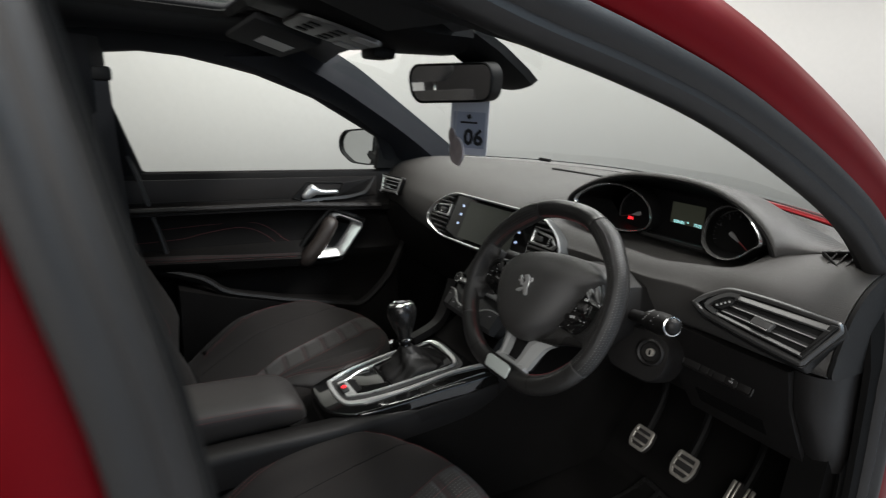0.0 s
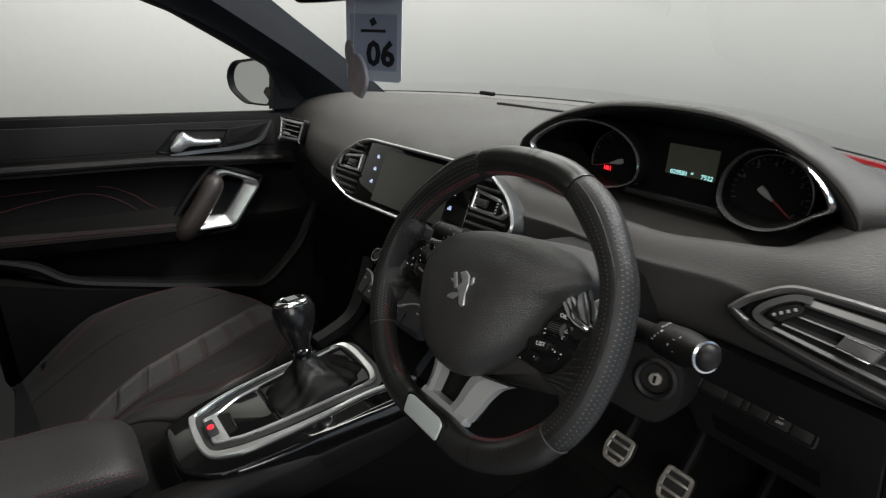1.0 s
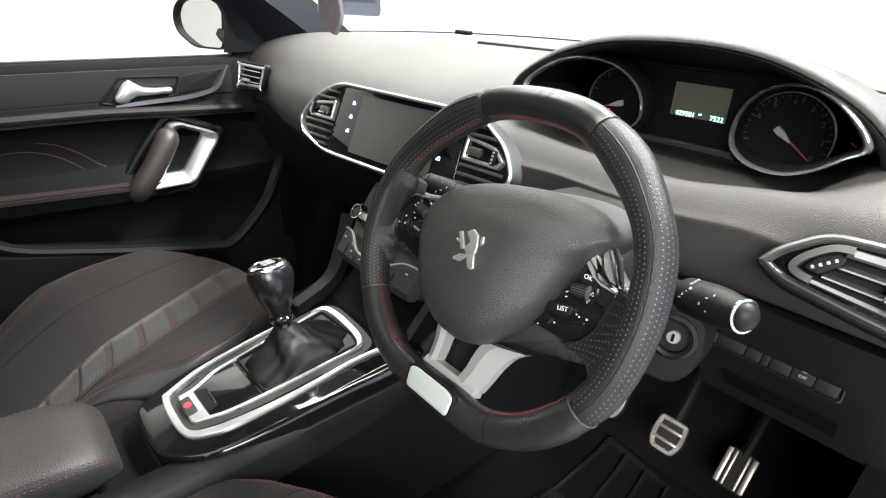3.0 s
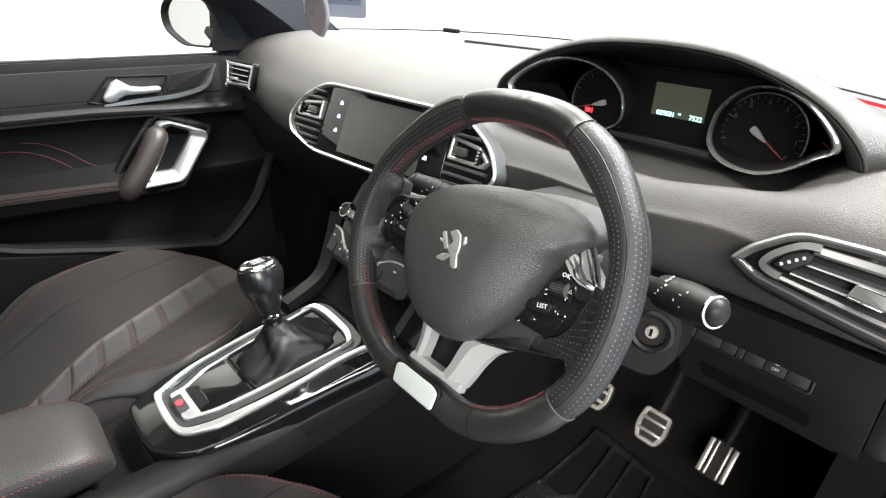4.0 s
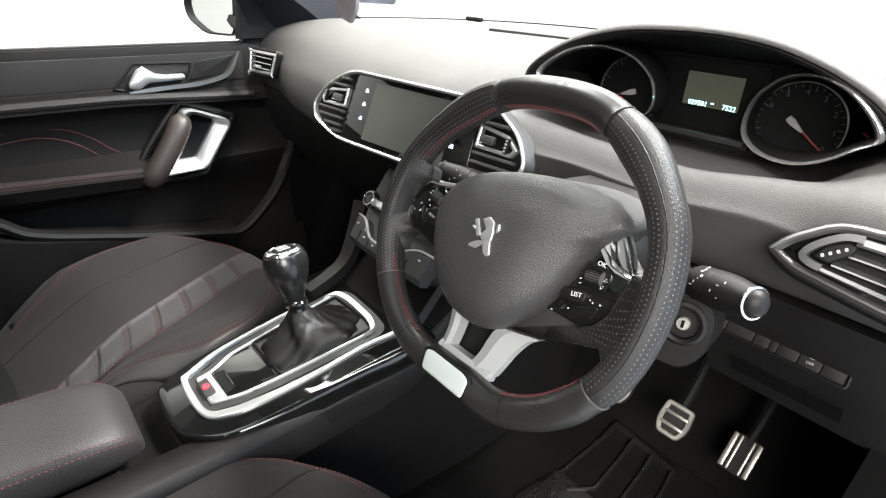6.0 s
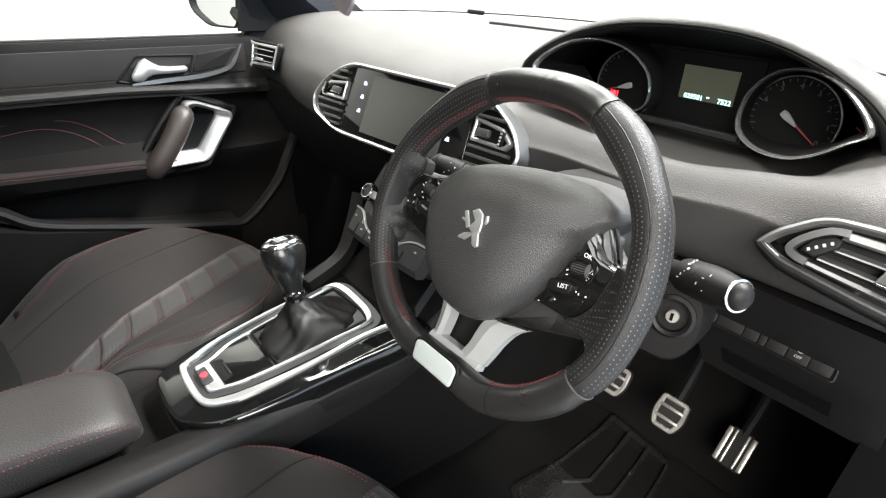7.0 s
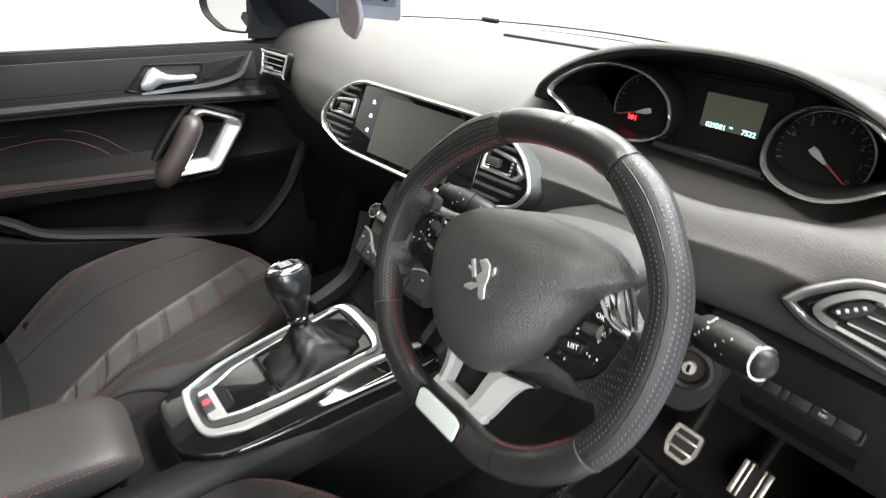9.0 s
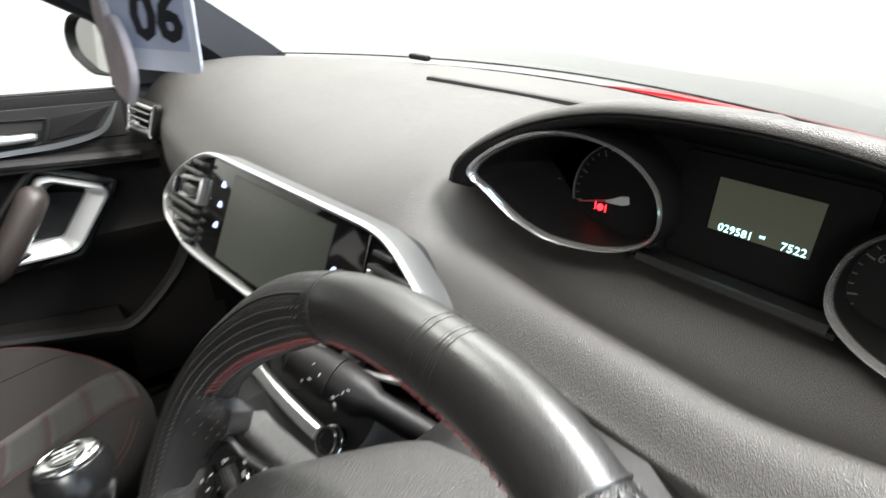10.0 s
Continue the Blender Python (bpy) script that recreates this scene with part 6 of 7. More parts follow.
for x0, x1 in ((-0.066, -0.048), (-0.047, -0.019), (-0.018, -0.003), (-0.002, 0.005), (0.006, 0.025), (0.026, 0.046), (0.047, 0.067)):
    part("switch", plate(round_poly([(x0, -0.0105), (x0, 0.0105), (x1, 0.0105), (x1, -0.0105)], 0.002, 2), 0.0018, SWM, 0.0004), DASH_LOW, sw)
for x in (0.036,):
    letters("OFF", 0.0042, SWM @ Matrix.Translation((x, -0.0045, 0.0022)), GREY_MARK, sw)
    part("symbol", tube([tuple(SWM @ Vector((x + 0.0026 * math.cos(a), 0.0025 + 0.0020 * math.sin(a), 0.0022))) for a in np.linspace(0, 6.2, 16)], 0.00035, 5), GREY_MARK, sw, smooth=False)
for dx, dy, w, h in ((0.0, 0.0075, 0.0062, 0.0010), (-0.0010, 0.0056, 0.0080, 0.0010), (0.0008, 0.0037, 0.0056, 0.0010)):
    part("symbol", moved(box(-0.027 + dx, dy, 0.0022, w, h, 0.0005, 0), SWM), GREY_MARK, sw, smooth=False)
# no hollow here: a near-black slab paints the recess's shade
part("coin_slot", loft([[(x, 0.2855, 0.672), (x, 0.3095, 0.640), (x, 0.318, 0.644), (x, 0.296, 0.676)] for x in (0.522, 0.55, 0.60, 0.642)]), SHADE_BLACK, dash, "near-black slab painting a recess's shade on the lower panel")

# ---- centre console ----
console = thing("centre_console", "gloss black centre console with silver frame round the gear lever", "console", (0.035, -0.1, 0.25))


def console_z(y):
    return 0.532 + 0.163 * (y + 0.21)


CCX = 0.037
CON_N = Vector((0, -0.16, 0.987)).normalized()
CON = facing((CCX, -0.085, console_z(-0.085)), CON_N, (1, 0, 0))
part("tunnel", loft([[(CCX - w, y, 0.22), (CCX - w, y, z - 0.06), (CCX - w * 0.82, y, z - 0.035), (CCX + w * 0.82, y, z - 0.035), (CCX + w, y, z - 0.06), (CCX + w, y, 0.22)] for y, z, w in ((-0.75, 0.52, 0.11), (-0.32, 0.505, 0.11), (-0.1, 0.545, 0.108), (0.05, 0.585, 0.108), (0.16, 0.66, 0.115), (0.22, 0.70, 0.12), (0.7, 0.70, 0.12))]), CARPET, console, "black carpeted tunnel sides")
_co = round_poly([(-0.062, -0.164), (-0.086, -0.110), (-0.092, 0.05), (-0.086, 0.20), (0.142, 0.20), (0.137, 0.125), (0.129, 0.080), (0.1215, 0.024), (0.1165, -0.027), (0.1085, -0.074), (0.099, -0.111), (0.084, -0.136), (0.050, -0.163), (0.020, -0.168), (-0.036, -0.168)], [0.02, 0.03, 0.02, 0.01, 0.01, 0.02, 0.02, 0.02, 0.02, 0.02, 0.02, 0.02, 0.02, 0.02, 0.02], 4)
part("gloss_deck", plate(_co, 0.05, CON @ Matrix.Translation((0, 0, -0.057)), 0.006), GLOSS, console, "piano black deck with worn shine")
part("deck_base", plate(shrunk(_co, -0.003), 0.030, CON @ Matrix.Translation((0, 0, -0.066)), 0.003), DASH_LOW, console)
# broad silver band round the rear of the deck, open towards the dashboard
BAND_O = [(-0.078, 0.060), (-0.077, -0.012), (-0.072, -0.072), (-0.056, -0.119), (-0.047, -0.130), (0.005, -0.1335), (0.049, -0.126), (0.068, -0.100), (0.077, -0.075), (0.0835, -0.022), (0.087, 0.040), (0.0885, 0.108), (0.098, 0.156), (0.108, 0.190)]
BAND_I = [(-0.0745, 0.060), (-0.0705, -0.014), (-0.0655, -0.071), (-0.0535, -0.108), (-0.044, -0.121), (0.000, -0.1235), (0.040, -0.119), (0.056, -0.095), (0.0645, -0.065), (0.0740, -0.014), (0.079, 0.044), (0.0825, 0.112), (0.0915, 0.160), (0.101, 0.193)]
part("silver_band", loft([[tuple(CON @ Vector(v)) for v in ((a[0], a[1], -0.010), (a[0], a[1], -0.0035), (a[0] * 0.85 + b[0] * 0.15, a[1] * 0.85 + b[1] * 0.15, -0.0022), (a[0] * 0.15 + b[0] * 0.85, a[1] * 0.15 + b[1] * 0.85, -0.0022), (b[0], b[1], -0.0035), (b[0], b[1], -0.010))] for a, b in zip(spline(BAND_O, 80), spline(BAND_I, 80))]), SATIN, console, "satin silver band along the console", sharp=25)
_fr = round_poly([(-0.033, -0.1125), (-0.034, -0.090), (-0.050, -0.056), (-0.0545, 0.0), (-0.059, 0.060), (-0.064, 0.132), (-0.056, 0.145), (-0.040, 0.150), (0.030, 0.1475), (0.064, 0.142), (0.069, 0.130), (0.0605, 0.037), (0.0545, -0.028), (0.047, -0.074), (0.031, -0.1135)], [0.004, 0.008, 0.01, 0.01, 0.01, 0.008, 0.008, 0.01, 0.02, 0.008, 0.008, 0.02, 0.02, 0.012, 0.006], 4)
part("groove", plate(shrunk(_fr, -0.012), 0.003, CON @ Matrix.Translation((0, 0, -0.0085))), SLAT_DARK, console, "dark grey groove inside the band")
part("silver_frame", frame_ring(_fr, 0.0052, 0.007, CON @ Matrix.Translation((0, 0, -0.0085)), 0.0015), SATIN, console, "satin silver frame round the lever")
part("front_bow", loft([[tuple(CON @ Vector((x, y + d, z))) for d, z in ((0.0, -0.004), (0.0, 0.0012), (-0.0015, 0.0022), (-0.0095, 0.0012), (-0.0105, -0.004))] for x, y in spline([(-0.0625, 0.128), (-0.056, 0.1445), (-0.030, 0.1505), (0.010, 0.150), (0.045, 0.1465), (0.0655, 0.137), (0.0675, 0.124)], 26)]), SATIN, console, "broad silver bow ahead of the gaiter", sharp=30)
part("side_strip", sweep(spline([tuple(CON @ Vector(p)) for p in ((0.092, -0.119, -0.0085), (0.1025, -0.071, -0.0085), (0.1095, -0.023, -0.0085), (0.1140, 0.034, -0.0085), (0.1200, 0.10, -0.008), (0.130, 0.17, -0.006))], 30), [(-0.0010, -0.0015), (0.0010, -0.0015), (0.0007, 0.0015), (-0.0007, 0.0015)]), MID_STEEL, console, "thin silver strip along the console")
_sh = spline([(-0.60, 0.528), (-0.47, 0.532), (-0.36, 0.530), (-0.25, 0.526), (-0.12, 0.528), (0.04, 0.540), (0.11, 0.562), (0.17, 0.60)], 32)
part("side_trim", loft([[(CCX + 0.060, y, z - 0.016), (CCX + 0.092, y, z - 0.006), (CCX + 0.108, y, z - 0.004), (CCX + 0.118, y, z - 0.008), (CCX + 0.1225, y, z - 0.020), (CCX + 0.124, y, z - 0.07), (CCX + 0.06, y, z - 0.07)] for y, z in _sh]), DASH_LOW, console, "smooth black plastic shoulder beside the armrest", sharp=75)
# parking brake switch in the rear tip of the frame
part("switch_base", plate(round_poly([(-0.030, -0.1105), (-0.031, -0.0925), (0.035, -0.0905), (0.030, -0.1115)][::-1], 0.003, 3), 0.0045, CON @ Matrix.Translation((0, 0, -0.007)), 0.001), SATIN, console, "silver parking brake surround")
pb = part("brake_switch", plate(round_poly([(-0.019, -0.1145), (-0.020, -0.1000), (0.016, -0.0990), (0.018, -0.1145)][::-1], 0.003, 3), 0.0075, CON @ Matrix.Translation((0, 0, -0.006)), 0.0015), SLAT_DARK, console, "parking brake switch")
part("brake_light", joined(turned([(0.0048, 0), (0.0048, 0.0012), (0.0034, 0.0014), (0.0032, 0.0)], CON @ Matrix.Translation((-0.001, -0.1070, 0.0017)), 16), moved(box(-0.001, -0.1070, 0.0022, 0.0016, 0.004, 0.0008, 0), CON)), RED_LAMP, pb, "lit red parking brake symbol")
part("gloss_plate", plate(round_poly([(-0.032, -0.0895), (-0.047, -0.056), (-0.048, -0.024), (0.0525, -0.0215), (0.050, -0.058), (0.040, -0.083), (0.034, -0.0895)][::-1], 0.003, 3), 0.004, CON @ Matrix.Translation((0, 0, -0.0075)), 0.001), GLOSS, console, "gloss black plate behind the lever")
part("switch_well", plate(round_poly([(-0.026, -0.0885), (-0.020, -0.0745), (0.024, -0.0745), (0.029, -0.0885)][::-1], 0.003, 3), 0.001, CON @ Matrix.Translation((0, 0, -0.0032))), BLACK, console, "dark finger well")
part("well_edge", moved(box(0.004, -0.0760, -0.0018, 0.030, 0.0022, 0.0016, 0.0006), CON), DARK_SATIN, console)
part("boot_frame", frame_ring(round_poly([(-0.0485, -0.0205), (-0.054, 0.06), (-0.056, 0.136), (0.030, 0.141), (0.061, 0.134), (0.0545, 0.037), (0.0505, -0.0185)][::-1], 0.006, 3), 0.004, 0.006, CON @ Matrix.Translation((0, 0, -0.007)), 0.0015), DASH_LOW, console)
part("boot_well", plate(round_poly([(-0.050, -0.022), (-0.058, 0.138), (0.062, 0.136), (0.052, -0.020)][::-1], 0.006, 3), 0.003, CON @ Matrix.Translation((0, 0, -0.009))), BLACK, console)
part("console_wing", loft([[(CCX + 0.112, 0.10, 0.60), (CCX + 0.118, 0.10, 0.585), (CCX + 0.10, 0.10, 0.58)], [(CCX + 0.108, 0.17, 0.67), (CCX + 0.115, 0.17, 0.655), (CCX + 0.098, 0.17, 0.65)], [(CCX + 0.098, 0.2, 0.71), (CCX + 0.104, 0.2, 0.70), (CCX + 0.09, 0.2, 0.69)]]), DASH_LOW, console)
part("console_wing", sweep(spline([(CCX - 0.095, 0.02, 0.57), (CCX - 0.098, 0.09, 0.60), (CCX - 0.11, 0.125, 0.65), (CCX - 0.125, 0.15, 0.70)], 14), [(-0.014, -0.01), (0.014, -0.01), (0.012, 0.008), (-0.012, 0.008)]), DASH_LOW, console)

# gear lever
gear = thing("gear_lever", "gear lever with gloss knob and leather gaiter", "gear lever", (0.03, 0.03, 0.56))
GB = Vector((0.022, -0.036, 0.585))
GT = Vector((0.002, -0.043, 0.692))
GD = (GT - GB).normalized()
GM = facing(GT, GD, (1, 0, 0))
rings = []
_gt = ((0.0, 0.052, 0.077, 0.020, 0.008), (0.12, 0.050, 0.072, 0.018, 0.008), (0.3, 0.039, 0.052, 0.014, 0.008), (0.5, 0.030, 0.036, 0.008, 0.005), (0.72, 0.022, 0.024, 0.003, 0.004), (0.9, 0.0175, 0.018, 0.001, 0.001), (1.0, 0.0145, 0.0145, 0, 0))
for k in np.linspace(0, 1, 26):
    sx, sy, ox, oy = (np.interp(k, [g[0] for g in _gt], [g[c] for g in _gt]) for c in (1, 2, 3, 4))
    z0 = 0.550 + 0.050 * k ** 0.95
    ring = []
    for j in range(72):
        a = 2 * math.pi * j / 72
        f = 1 + 0.05 * (1 - k) * math.sin(4 * a + 2.5 * k + 1) + 0.10 * math.sin(5 * a + 9 * k) * (1 - k) * k * 3 + 0.045 * math.sin(11 * a - 14 * k) * (1 - k)
        cx, sn = math.cos(a), math.sin(a)
        e = 0.6 + 0.4 * k
        px = math.copysign(abs(cx) ** e, cx) * sx * f
        py = math.copysign(abs(sn) ** e, sn) * sy * f
        ring.append((GB.x + ox + px, GB.y + oy + py, z0 + (py + oy) * 0.163 * (1 - k) + (0.004 * math.sin(3 * a + 5 * k) + 0.005) * (1 - k) * min(1, k * 6)))
    rings.append(ring)
part("gaiter", loft(rings), GAITER, gear, "creased black leather gaiter", sharp=180)
part("collar", turned([(0.0155, -0.110), (0.0175, -0.106), (0.0165, -0.104), (0.0135, -0.100), (0.0125, -0.092), (0.0160, -0.088), (0.0170, -0.082), (0.0150, -0.076), (0.0115, -0.072)], GM, 24), GLOSS, gear, "stepped black collar")
part("shaft_ring", turned([(0.0160, -0.0865), (0.0178, -0.084), (0.0178, -0.081), (0.0160, -0.079)], GM, 24), GLOSS, gear)
KN = [(0.0140, 0.0140, -0.082), (0.0165, 0.0165, -0.072), (0.0225, 0.0225, -0.056), (0.0285, 0.0295, -0.038), (0.0315, 0.0335, -0.022), (0.0308, 0.0335, -0.010), (0.0268, 0.0300, -0.001), (0.018, 0.022, 0.003), (0.004, 0.005, 0.004)]
part("knob", moved(loft([[(rx * math.cos(a), ry * math.sin(a), z) for a in np.linspace(0, 2 * math.pi, 30, endpoint=False)] for rx, ry, z in KN]), GM), KNOB, gear, "satin black pear-shaped knob")
knob_top = part("knob_cap", moved(loft([[(rx * math.cos(a), ry * math.sin(a), z) for a in np.linspace(0, 2 * math.pi, 30, endpoint=False)] for rx, ry, z in ((0.0250, 0.0285, 0.0005), (0.0243, 0.0276, 0.0030), (0.0205, 0.0240, 0.0052), (0.0185, 0.0220, 0.0054), (0.0175, 0.0210, 0.0046), (0.001, 0.001, 0.0058))]), GM), CHROME, gear, "chrome knob cap with shift pattern")
part("inlay", turned([(0.0160, 0.0050), (0.0160, 0.0062), (0.001, 0.0066)], GM, 24), GLOSS, knob_top, "gloss black inlay")
part("pattern", joined(moved(box(0, 0, 0.0068, 0.018, 0.0014, 0.0010, 0), GM), *[moved(box(x, 0, 0.0068, 0.0014, 0.018, 0.0010, 0), GM) for x in (-0.0075, 0, 0.0075)]), GREY_MARK, knob_top, smooth=False)

# armrest
arm = thing("armrest", "grey leatherette centre armrest with red stitching", "armrest", (0.02, -0.5, 0.4))
AC = 0.017


def arm_z(y):
    return 0.566 - 0.06 * (y + 0.31)


rings = []
for y in list(np.linspace(-0.80, -0.37, 8)) + [-0.355, -0.34, -0.325, -0.312, -0.302, -0.294, -0.288, -0.284, -0.282]:
    e = max(0.0, (y + 0.37) / 0.088)
    q = 1 - math.sqrt(max(0.0, 1 - e ** 3.2))
    w = 0.075 * (1 - 0.34 * q)
    zt = arm_z(y) - 0.040 * q - 0.004 * e
    zb = 0.497 + 0.010 * q
    c, h = (zt + zb) / 2, (zt - zb) / 2
    rings.append([(AC + w * math.copysign(abs(math.cos(q)) ** 0.5, math.cos(q)), y, c + h * math.copysign(abs(math.sin(q)) ** 0.62, math.sin(q))) for q in np.linspace(0, 2 * math.pi, 48, endpoint=False)])
part("pad", loft(rings), LEATHERETTE, arm, "padded leatherette lid")
def arm_point(y, q, up=0.0008):
    """On the pad's skin at an angle from the driver's side over the top."""
    e = max(0.0, (y + 0.37) / 0.088)
    r = 1 - math.sqrt(max(0.0, 1 - e ** 3.2))
    zt, zb = arm_z(y) - 0.040 * r - 0.004 * e, 0.497 + 0.010 * r
    c, h, w = (zt + zb) / 2, (zt - zb) / 2, 0.075 * (1 - 0.34 * r)
    return (AC + (w + up) * math.copysign(abs(math.cos(q)) ** 0.5, math.cos(q)), y, c + (h + up) * abs(math.sin(q)) ** 0.62)


for q in (0.62, 0.36, math.pi - 0.62, math.pi - 0.36):
    part("red_stitch", dashed([arm_point(y, q) for y in np.linspace(-0.80, -0.292, 40)], 0.0009, 5), RED_THREAD, arm)
part("base", loft([[(AC - 0.058, y, 0.2), (AC - 0.058, y, 0.495), (AC + 0.058, y, 0.495), (AC + 0.058, y, 0.2)] for y in (-0.8, -0.34)]), DASH_LOW, arm)
part("hinge", box(AC + 0.06, -0.33, 0.492, 0.012, 0.03, 0.014, 0.003), BLACK, arm)

# ---- seats ----
def seat(cx, front, name_label, zoff=0.0, dots=(1, 3)):
    st = thing("car_seat", name_label, "car seat", (cx, front - 0.3, 0.22), "front seats")
    ln = 0.53
    rear = front - ln

    def pt(u, v, up=0.0):
        """On the cushion at u across (-1 to 1) and v along (0 rear, 1 front); the front is rounded in plan."""
        edge = front - 0.29 * (1 - math.sqrt(max(0.0, 1 - 0.97 * u * u)))
        vv = max(0.0, min(1.0, v))
        z = 0.424 + 0.085 * vv ** 1.1 + 0.010 * math.sin(math.pi * vv)
        z -= 0.060 * max(0.0, (0.42 - vv) / 0.35) ** 1.3
        z -= 0.012 * math.exp(-(u / 0.5) ** 2) * (1 - 0.6 * vv)
        z += 0.022 * math.exp(-((abs(u) - 0.78) / 0.17) ** 2) * math.exp(-((vv - 0.55) / 0.35) ** 2)
        z -= 0.010 * math.exp(-((abs(u) - 0.62) / 0.03) ** 2) * math.exp(-((vv - 0.5) / 0.4) ** 2)
        ru, rv = max(0.0, (abs(u) - 0.84) / 0.16), max(0.0, (vv - 0.86) / 0.14)
        z -= 0.045 * (1 - math.sqrt(max(0.0, 1 - ru * ru))) + 0.050 * (1 - math.sqrt(max(0.0, 1 - rv * rv)))
        return (cx + u * 0.262, rear + (edge - rear) * v, z + up + zoff)

    us = [math.sin(a) for a in np.linspace(-math.pi / 2, math.pi / 2, 45)]
    vs = list(np.linspace(-0.15, 0.84, 20)) + [0.87, 0.90, 0.925, 0.945, 0.96, 0.972, 0.982, 0.99, 0.996, 1.0]
    bm = bmesh.new()
    grid = [[bm.verts.new(pt(u, v)) for u in us] for v in vs]
    for r0, r1 in zip(grid, grid[1:]):
        for i in range(len(us) - 1):
            bm.faces.new((r0[i], r0[i + 1], r1[i + 1], r1[i]))
    rim = [r[0] for r in grid] + grid[-1][1:-1] + [r[-1] for r in grid[::-1]] + grid[0][-2:0:-1]
    mid = np.array((cx, front - 0.3, 0))
    low = rim
    for k, dz in ((1.0, -0.03), (0.985, -0.06), (0.93, -0.11)):
        nxt = [bm.verts.new((mid[0] + (v.co.x - mid[0]) * k, mid[1] + (v.co.y - mid[1]) * k, v.co.z + dz)) for v in rim]
        for i in range(len(rim)):
            j = (i + 1) % len(rim)
            bm.faces.new((low[i], low[j], nxt[j], nxt[i]))
        low = nxt
    part("cushion", bm, FABRIC, st, "dark grey fabric cushion with raised bolsters", sharp=80)
    edge_uv = [(0.74, 0.12), (0.78, 0.3), (0.81, 0.45), (0.86, 0.60), (0.90, 0.75), (0.905, 0.85), (0.865, 0.925), (0.78, 0.955), (0.68, 0.96), (0.57, 0.965), (0.45, 0.965), (0.3, 0.965)]
    for s in (-1, 1):
        for du in (0.0, 0.028):
            part("red_stitch", dashed([pt(s * (p[0] - du), p[1] - du * 0.5, 0.0009) for p in spline(edge_uv, 60)], 0.0009, 5), RED_THREAD, st, "red seam stitching")
        bolster = spline(edge_uv[:9], 40)
        part("side_bolster", loft([[pt(s * (p[0] + (min(1.0, p[0] + 0.085) - p[0]) * q), min(0.998, p[1] + 0.035 * q * max(0.0, (p[1] - 0.8) / 0.2)), 0.0014) for q in np.linspace(0.05, 1, 6)] for p in bolster], ring_closed=False), LEATHERETTE, st, "leatherette bolster edge").modifiers.new("thickness", "SOLIDIFY").thickness = 0.001

    # slanting woven band of charcoal patches between two red seams
    def band(v, q):
        a, b = 0.17 - 0.66 * (v - 0.33), 0.60 - 0.75 * (v - 0.33)
        return a + (b - a) * q

    part("woven_band", loft([[pt(band(v, q), v, 0.0010) for q in np.linspace(0, 1, 7)] for v in np.linspace(0.10, 0.97, 30)], ring_closed=False), FABRIC_RED, st, "reddish woven band").modifiers.new("thickness", "SOLIDIFY").thickness = 0.0008
    for q in (0.0, 1.0):
        part("red_stitch", dashed([pt(band(v, q), v, 0.0016) for v in np.linspace(0.10, 0.97, 40)], 0.0009, 5), RED_THREAD, st)
    for k in range(8):
        v0 = 0.11 + 0.106 * k
        part("patch", loft([[pt(band(v, q), v, 0.0013) for q in np.linspace(0.03, 0.97, 6)] for v in np.linspace(v0, v0 + 0.086, 6)], ring_closed=False), FABRIC_MID, st, "woven charcoal patch").modifiers.new("thickness", "SOLIDIFY").thickness = 0.0003
        if not dots[0] <= k < dots[1]:
            continue
        for r in range(6):
            vv = v0 + 0.010 + 0.0130 * r
            bm = bmesh.new()
            far = dots[0] > 2
            dw = 0.0009 if far else 0.0005
            lo = 0.06 if far else 0.55 + 0.08 * k
            for w in np.linspace(lo, 0.95, 14 if far else 7):
                c = np.array(pt(band(vv, w), vv, 0.0031))
                bm.faces.new([bm.verts.new(tuple(c + np.array((dx, dy, 0)))) for dx, dy in ((-dw, -0.0006), (dw, -0.0006), (dw, 0.0006), (-dw, 0.0006))])
            part("dotted_row", bm, PERFORATION, st, "row of pale woven dots", smooth=False)
    if dots[0] > 2:
        for q in (0.33, 0.66):
            part("red_stitch", dashed([pt(band(v, q), v, 0.0030) for v in np.linspace(0.62, 0.97, 16)], 0.0008, 5), RED_THREAD, st)
    # faint seam beside the band
    part("seam", tube([pt(-0.52 - 0.12 * (v - 0.5), v, 0.0003) for v in np.linspace(0.05, 0.96, 24)], 0.0007, 5), BLACK, st)
    # backrest
    ang = radians(20)
    by = front - ln - (0.085 if cx < 0 else 0.03)

    def bp(u, v, d):
        w = 0.255 * (1 - 0.16 * v * v)
        bol = 0.075 * min(1.0, max(0.0, (v + 0.16) / 0.2)) * math.exp(-((abs(u) - 0.84) / 0.2) ** 2) * (1 - 0.85 * v) * min(1.0, 0.9 + 2.2 * max(0.0, v))
        dd = d * (0.040 + bol - 0.03 * max(0, v - 0.9) / 0.1) * math.sqrt(max(0.0, 1 - abs(u) ** 7))
        h = 0.62 * v
        return (cx + u * w, by - math.sin(ang) * h + math.cos(ang) * dd, 0.47 + zoff + math.cos(ang) * h + math.sin(ang) * dd)

    rings = []
    for v in list(np.linspace(-0.25, 0.92, 18)) + [0.96, 0.99, 1.0]:
        rings.append([bp(math.sin(q), v, 1) for q in np.linspace(-math.pi / 2, math.pi / 2, 37)] + [bp(u, v, -0.8) for u in (0.96, 0.8, 0.5, 0.0, -0.5, -0.8, -0.96)])
    part("backrest", loft(rings), FABRIC, st, "dark fabric backrest with side bolsters", sharp=75)
    for s in (-1, 1):
        part("red_stitch", dashed([bp(s * 0.62, v, 1.02) for v in np.linspace(0.0, 0.93, 20)], 0.0011, 5), RED_THREAD, st)
